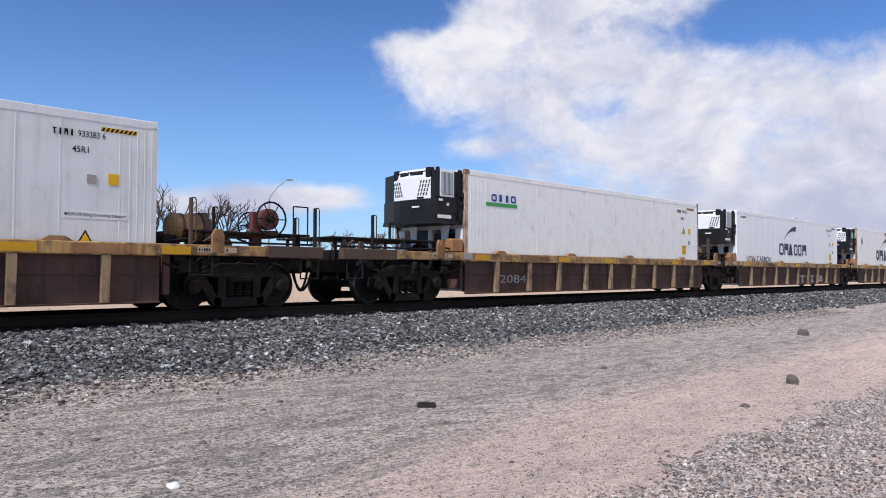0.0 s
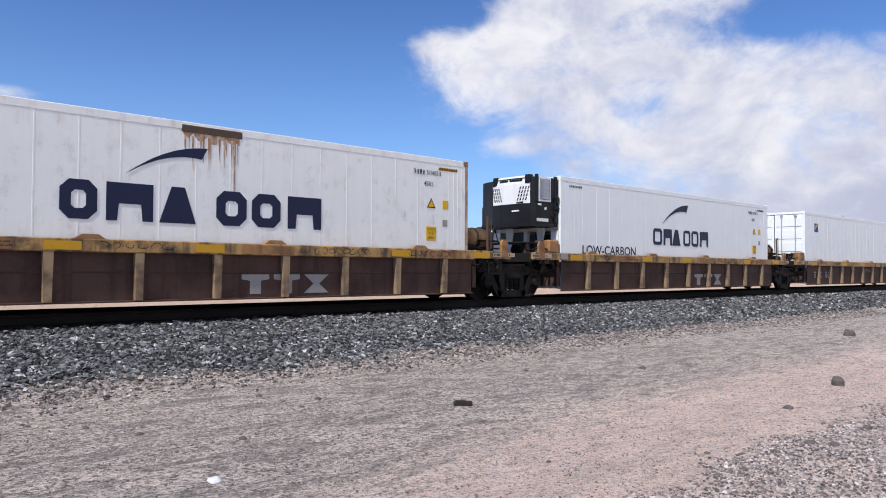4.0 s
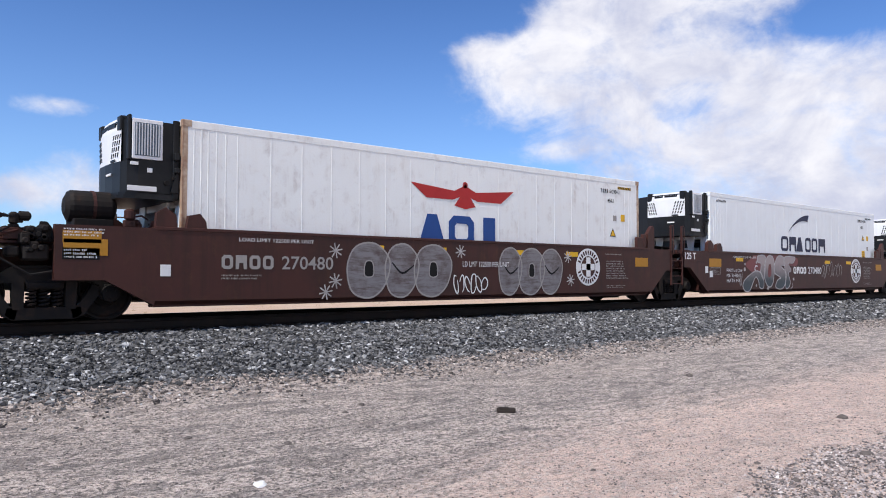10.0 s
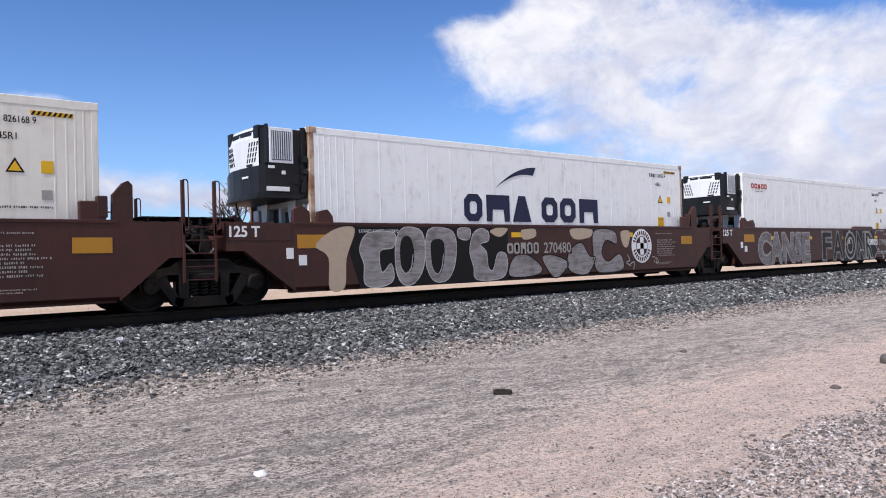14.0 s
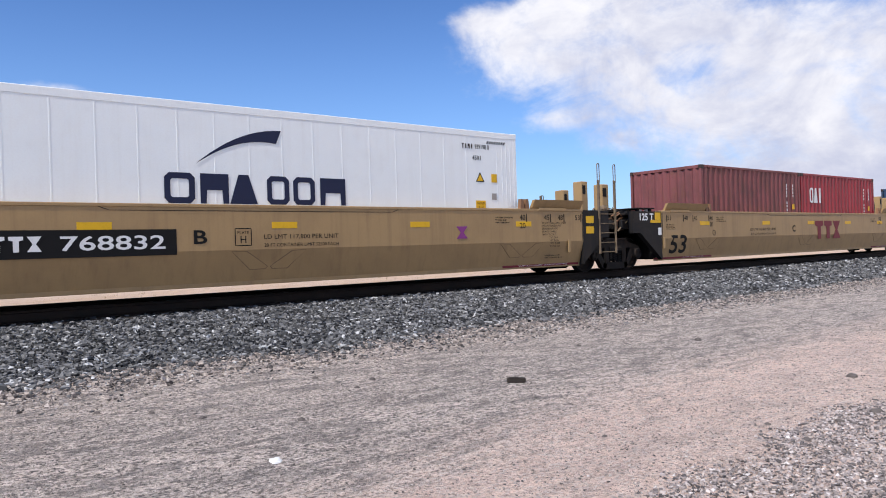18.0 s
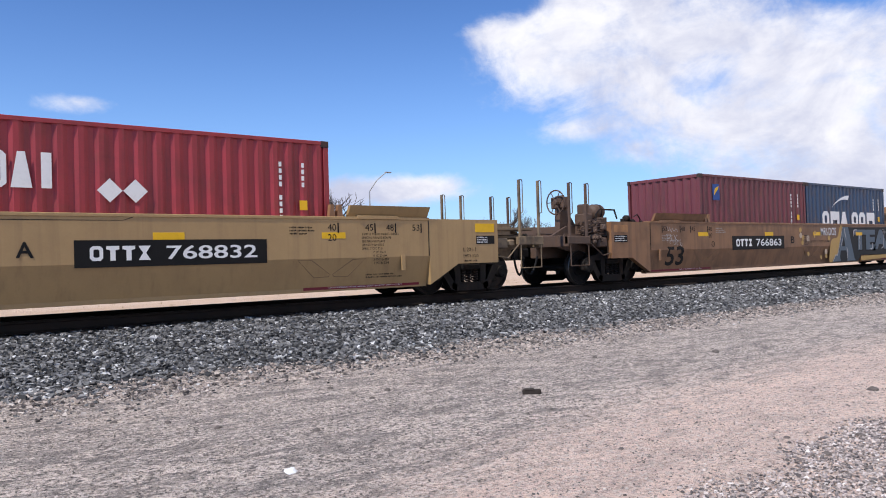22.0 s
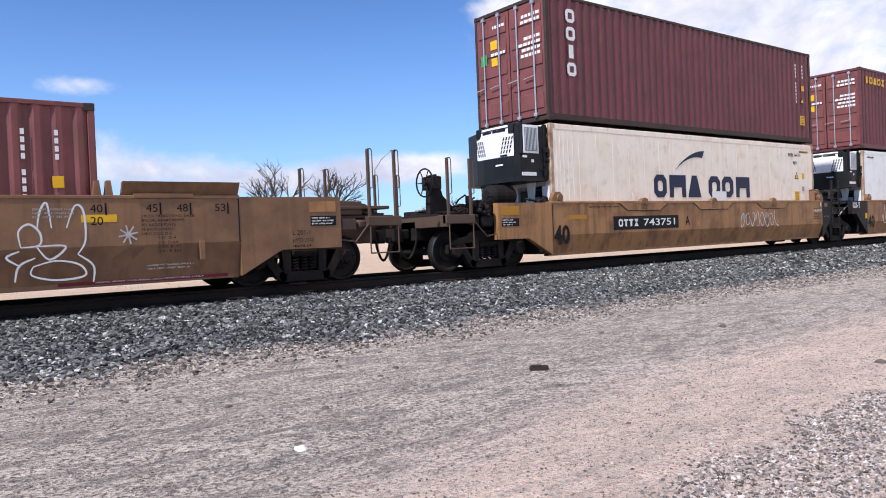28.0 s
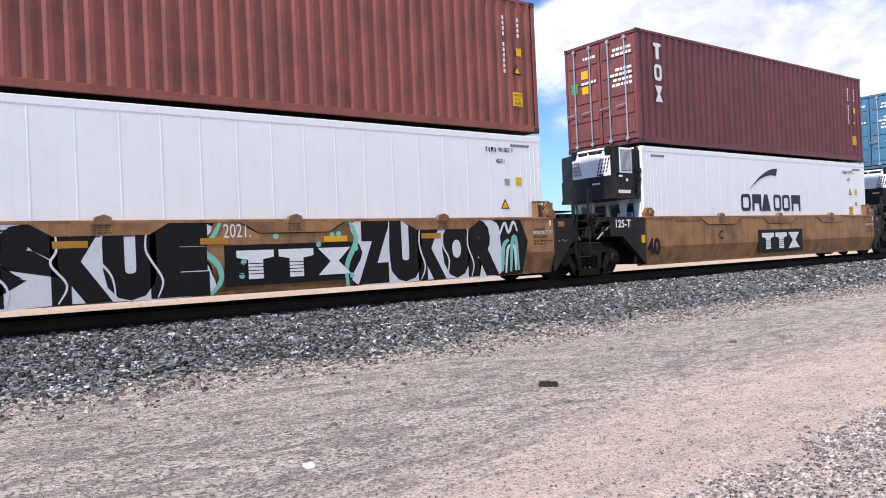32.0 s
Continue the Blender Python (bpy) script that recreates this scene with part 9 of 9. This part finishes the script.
# the five-unit ochre car with stacked boxes
for k, le, re in ((18, True, False), (19, False, False), (20, False, False), (21, False, False), (22, False, False)):
    w = smooth_unit(k, "wood40", le, re, "ochre well cars")
    lettering(w, "40", -0.2, 0.31, 0.44, 0.88, S, INK, bold=0.03)
    for x in (2.1, 5.15, 8.3):
        part("gusset_panel", Shape().prism(((x, 1.37), (x + 1.9, 1.37), (x + 1.6, 1.19), (x + 0.3, 1.19)), -0.212, -0.2), TAN_OLD, w)
        brush(w, (((x - 0.02, 1.36), (x + 0.14, 1.27), (x + 0.3, 1.18)), ((x + 0.3, 1.18), (x + 0.95, 1.178), (x + 1.6, 1.18)), ((x + 1.6, 1.18), (x + 1.76, 1.27), (x + 1.92, 1.36))), 0.009, INK, -0.2062, "weld_line")
        part("latch", Shape().prism(((x + 0.82, 1.36), (x + 1.1, 1.36), (x + 1.08, 1.46), (x + 0.98, 1.5), (x + 0.86, 1.46)), -0.222, -0.12), TAN_WORN, w)
        bars(w, x + 0.82, x + 1.1, 1.21, 1.35, 4, -0.2125, INK, k)
    if k == 18:
        number_board(w, 1.85, 4.45, 0.72, 1.05, "743751")
        lettering(w, "A", 4.75, 4.95, 0.78, 1.02, S, INK, bold=0.02)
        reflectors(w, (0.3,), 1.0, 0.6, 0.1, -0.2, AMBER)
        scrawl(w, 7.4, 9.5, 0.6, 1.15, CHALK, 71, 8, 0.008)
        for x, z in ((7.6, 0.95), (8.2, 0.92), (8.8, 0.98)):
            part("paint_blot", Shape().lathe((x, S, z), ((0, 0.09), (-0.002, 0.09)), "y", 9), GREYMARK, w)
    else:
        owner_mark(w, 4.85, 7.35, 0.33, 1.0, CHALK, INK)
        lettering(w, "EEDCB"[k - 18], 2.9, 3.1, 0.78, 1.02, S, INK, bold=0.02)
    if k == 19:
        brush(w, (((1.01, 0.71), (0.99, 0.82), (1.03, 0.91), (1.04, 0.79), (1.02, 0.71)), ((1.20, 1.27), (1.17, 1.14), (1.20, 0.97), (1.25, 0.78), (1.29, 0.62)), ((1.29, 0.62), (1.18, 0.60), (1.08, 0.58)), ((1.08, 0.58), (1.05, 0.72), (1.03, 0.90)),
                  ((1.25, 0.78), (1.30, 0.90), (1.38, 0.95), (1.43, 0.82), (1.42, 0.65), (1.35, 0.60), (1.27, 0.70)), ((1.47, 0.87), (1.52, 0.92), (1.57, 0.85), (1.53, 0.73), (1.46, 0.69)), ((1.47, 0.87), (1.46, 0.70), (1.46, 0.57)),
                  ((1.46, 0.57), (1.60, 0.56), (1.62, 0.66), (1.54, 0.70)), ((1.61, 0.82), (1.71, 0.85), (1.79, 0.79), (1.75, 0.69), (1.66, 0.68)), ((1.66, 0.68), (1.64, 0.58), (1.64, 0.51)), ((1.64, 0.51), (1.73, 0.50), (1.82, 0.49)),
                  ((1.82, 0.62), (1.83, 0.52), (1.89, 0.44)), ((1.32, 0.54), (1.44, 0.45), (1.56, 0.37)), ((1.56, 0.37), (1.42, 0.36), (1.28, 0.35)), ((1.28, 0.35), (1.40, 0.45), (1.51, 0.53)), ((1.27, 0.45), (1.44, 0.455), (1.61, 0.46)),
                  ((1.42, 0.97), (1.43, 0.96), (1.45, 0.95)), ((1.49, 1.02), (1.50, 1.0), (1.52, 0.99))), 0.014, CHALK, S - 0.001, label="thin white sprayed tag")
    if k == 20:
        splash(w, ((0.6, 0.22), (0.66, 0.9), (0.55, 1.36), (4.71, 1.36), (4.5, 1.06), (4.36, 0.94), (4.63, 0.71), (4.68, 0.44), (4.49, 0.22)), INK, S + 0.0004, label="black sprayed ground")
        splash(w, ((7.2, 0.22), (7.2, 0.6), (7.41, 1.03), (7.28, 1.36), (11.3, 1.36), (11.5, 0.9), (11.3, 0.22)), INK, S + 0.0004, label="black sprayed ground")
        for ground in (smooth(((0.62, 0.24), (0.62, 1.36), (2.4, 1.37), (4.55, 1.36), (4.42, 0.95), (4.62, 0.6), (4.5, 0.24), (2.5, 0.23)), True), smooth(((7.26, 0.24), (7.4, 0.8), (7.25, 1.36), (9.0, 1.37), (10.5, 1.36), (10.72, 0.9), (10.66, 0.24), (9.0, 0.23)), True)):
            splash(w, ground, SPRAYWHITE, S - 0.0002, label="white sprayed ground")
        for ch, x0, x1, fat in (("R", 0.58, 1.20, 0.09), ("E", 1.10, 1.78, 0.10), ("S", 1.66, 2.50, 0.10), ("K", 2.36, 3.16, 0.10), ("U", 3.04, 3.80, 0.11), ("E", 3.70, 4.60, 0.10),
                                ("Z", 7.30, 8.02, 0.10), ("U", 7.96, 8.72, 0.11), ("K", 8.62, 9.28, 0.10), ("O", 9.20, 9.92, 0.11), ("R", 9.84, 10.66, 0.09)):
            lettering(w, ch, x0, x1, 0.225, 1.375, S - 0.0016, INK, "graffiti", fat, "fat black letter with white gaps")
        brush(w, (((1.15, 1.36), (1.13, 1.0), (0.98, 0.8), (1.2, 0.6), (1.28, 0.24)), ((1.75, 1.36), (1.72, 1.05), (1.60, 0.8), (1.82, 0.5), (1.80, 0.24)), ((2.42, 1.36), (2.44, 1.0), (2.36, 0.8), (2.56, 0.5), (2.44, 0.24)),
                  ((3.04, 1.36), (3.02, 1.1), (2.9, 0.95), (3.15, 0.6), (3.2, 0.24)), ((3.68, 1.36), (3.64, 1.0), (3.72, 0.8), (3.88, 0.5), (3.8, 0.24)), ((7.99, 1.36), (7.96, 0.8), (8.02, 0.24)),
                  ((8.70, 1.36), (8.66, 0.9), (8.78, 0.5), (8.68, 0.24)), ((9.26, 1.36), (9.22, 0.9), (9.36, 0.6), (9.30, 0.24)), ((9.90, 1.36), (9.84, 0.9), (9.98, 0.5), (9.92, 0.24))), 0.018, SPRAYWHITE, S - 0.0028)
        brush(w, (((10.75, 0.3), (10.8, 0.8), (10.95, 0.95)), ((10.98, 0.28), (11.05, 0.9), (11.15, 0.95), (11.2, 0.3))), 0.05, TEAL, S - 0.0028, label="pale green stroke")
        brush(w, (((10.84, 0.26), (10.9, 0.7), (10.98, 0.85)), ((11.12, 0.3), (11.12, 0.7), (11.08, 0.85)), ((10.7, 1.05), (10.85, 1.3), (10.95, 1.1), (11.1, 1.32), (11.2, 1.12))), 0.035, SPRAYWHITE, S - 0.0034, label="white stroke")
        brush(w, (((4.8, 1.36), (4.64, 1.09), (4.46, 0.97), (4.73, 0.71), (4.78, 0.44), (4.6, 0.22)), ((0.50, 1.36), (0.58, 0.96), (0.52, 0.6), (0.54, 0.24)), ((7.16, 1.36), (7.28, 1.03), (7.08, 0.6), (7.08, 0.22))), 0.05, TEAL, -0.2058)
        reflectors(w, (0.67, 2.39, 4.47, 8.72), 1.02, 0.46, 0.1, -0.2068, AMBER)
        reflectors(w, (6.64,), 1.01, 0.46, 0.1, -0.2068)
        lettering(w, "2021.", 4.85, 5.31, 1.12, 1.34, S, CHALK)
        rnd = random.Random(5)
        for i in range(10):
            part("paint_dot", Shape().lathe((rnd.uniform(5.1, 7.4), S, rnd.uniform(0.3, 1.2)), ((0, 0.05), (-0.001, 0.05)), "y", 9), TEAL, w)
    bars(w, 1.0, 2.6, 1.25, 1.31, 1, S, INK, k), plate(w, 11.68, 12.25, 1.055, 1.115, -0.2, CREAM, "stencil_ground", "pale painted strip", 0.003)
    for z, x1, txt in ((1.125, 12.02, "36 INCH WHLS"), (1.06, 12.24, "2 INCH TREAD COMP SHOES"), (0.965, 12.07, "24 BRAKE BEAM")):
        lettering(w, txt, 11.69, x1, z, z + 0.048, S - 0.0004, INK, bold=0.02)
    bars(w, 11.68, 12.28, 0.80, 0.93, 2, S, INK, k + 3)
UPPER = ((18, MAROON, "fflf", CHALK, "maroon"), (19, MAROON, "", CHALK, "maroon"), (20, REDBROWN, "pflpfb", CHALK, "red-brown"), (21, MAROON, "pfh", CHALK, "maroon"), (22, BLUE_BOX, "", CHALK, "light blue"))
LOWER = {18: ("544117 6", CREAM, RUSTY), 19: ("542915 6", WHITE_OLD, RUSTY), 20: ("901803 9", WHITE, None), 21: ("537720 1", WHITE, None), 22: ("539902 3", WHITE, None)}
for k, body, codes, ink, hue in UPPER:
    b = dry_box("dry_container", k, 0, LONG, TALL, body, hue + " corrugated container with double doors stacked on a white one", BASE + TALL + 0.075, True, DARKRAIL if k == 18 else body, FADED if body is MAROON else body)
    if codes:
        mark(b, codes, 0.66, 0.96, 0.95, 2.6, Y, ink, "white upright block mark", 0.25, True)
    if k == 19:
        mark(b, "lfwfh", 0.4, 2.0, 2.35, 2.6, Y, YELLOW, "pale yellow block mark", 0.2)
    small_marks(b, LONG, TALL, k)
    caution(b, LONG - 0.75, 0.55)
    num, low, post = LOWER[k]
    b = reefer(k, num, low, post, ("yellowed rust-streaked" if k == 18 else "white") + " refrigerated container under a stacked " + hue + " one", tri_z=1.3 if k == 20 else 1.8, tall_plate=k != 20)
    if k == 18:
        carrier_mark(b, True)
        plate(b, 2.85, 3.2, 0.98, 1.33, Y, CREAM, "patch_plate", "welded repair patch", 0.006)
        plate(b, 6.35, 7.05, 1.1, 1.38, Y - 0.004, CHALK, "patch_plate", "pale repair patch", 0.006)
    elif k == 20:
        mark(b, "pfh", 1.03, 1.25, 1.1, 2.35, Y, OXBLOOD, "dark red upright mark", 0.25, True)
    else:
        carrier_mark(b), hazard(b, 0.35, 2.63)

for k in (0, 1, 2, 3, 4, 6, 7, 8, 9, 10, 11, 12, 18, 19, 20, 21, 22):
    if k:
        generator(k, True, 1 if k in (3, 9) else 0)


# ---- movement ----
TRAVEL = ((0.0, 0.0), (1.0, 11.13), (2.0, 22.14), (3.0, 33.17), (4.0, 44.37), (7.0, 77.49), (8.0, 88.22), (9.0, 99.25), (10.0, 110.33), (11.0, 121.56),
          (12.0, 132.74), (13.0, 143.89), (14.0, 155.07), (16.5, 182.91), (17.0, 188.36), (18.0, 199.47), (19.0, 210.59), (20.0, 221.46), (21.0, 232.64),
          (22.0, 243.96), (23.0, 255.06), (24.0, 266.26), (25.0, 277.51), (27.5, 305.79), (28.0, 311.4), (29.0, 322.65), (30.0, 333.9), (31.0, 344.63), (32.0, 355.75))


def motions():
    """The train rolls past towards -x; every wheel turns with it."""
    for ob, u, z in MOVERS:
        walk(ob, [(t, pose(u - s, 0, z)) for t, s in TRAVEL])
    turns, step, n = [], 1 / FPS, 32 * FPS
    for i in range(n + 1):
        t = i * step
        s = float(np.interp(t, [a for a, _ in TRAVEL], [b for _, b in TRAVEL]))
        turns.append((t, pose(0, 0, 0, 0, -math.degrees(s / WHEEL_R) % 360, 0)))
    first = WHEELS[0]
    walk(first, turns)
    keys = first.animation_data
    for w in WHEELS[1:]:
        w.rotation_mode = "QUATERNION"
        own = w.animation_data_create()
        own.action = keys.action
        own.action_slot = keys.action_slot


motions()
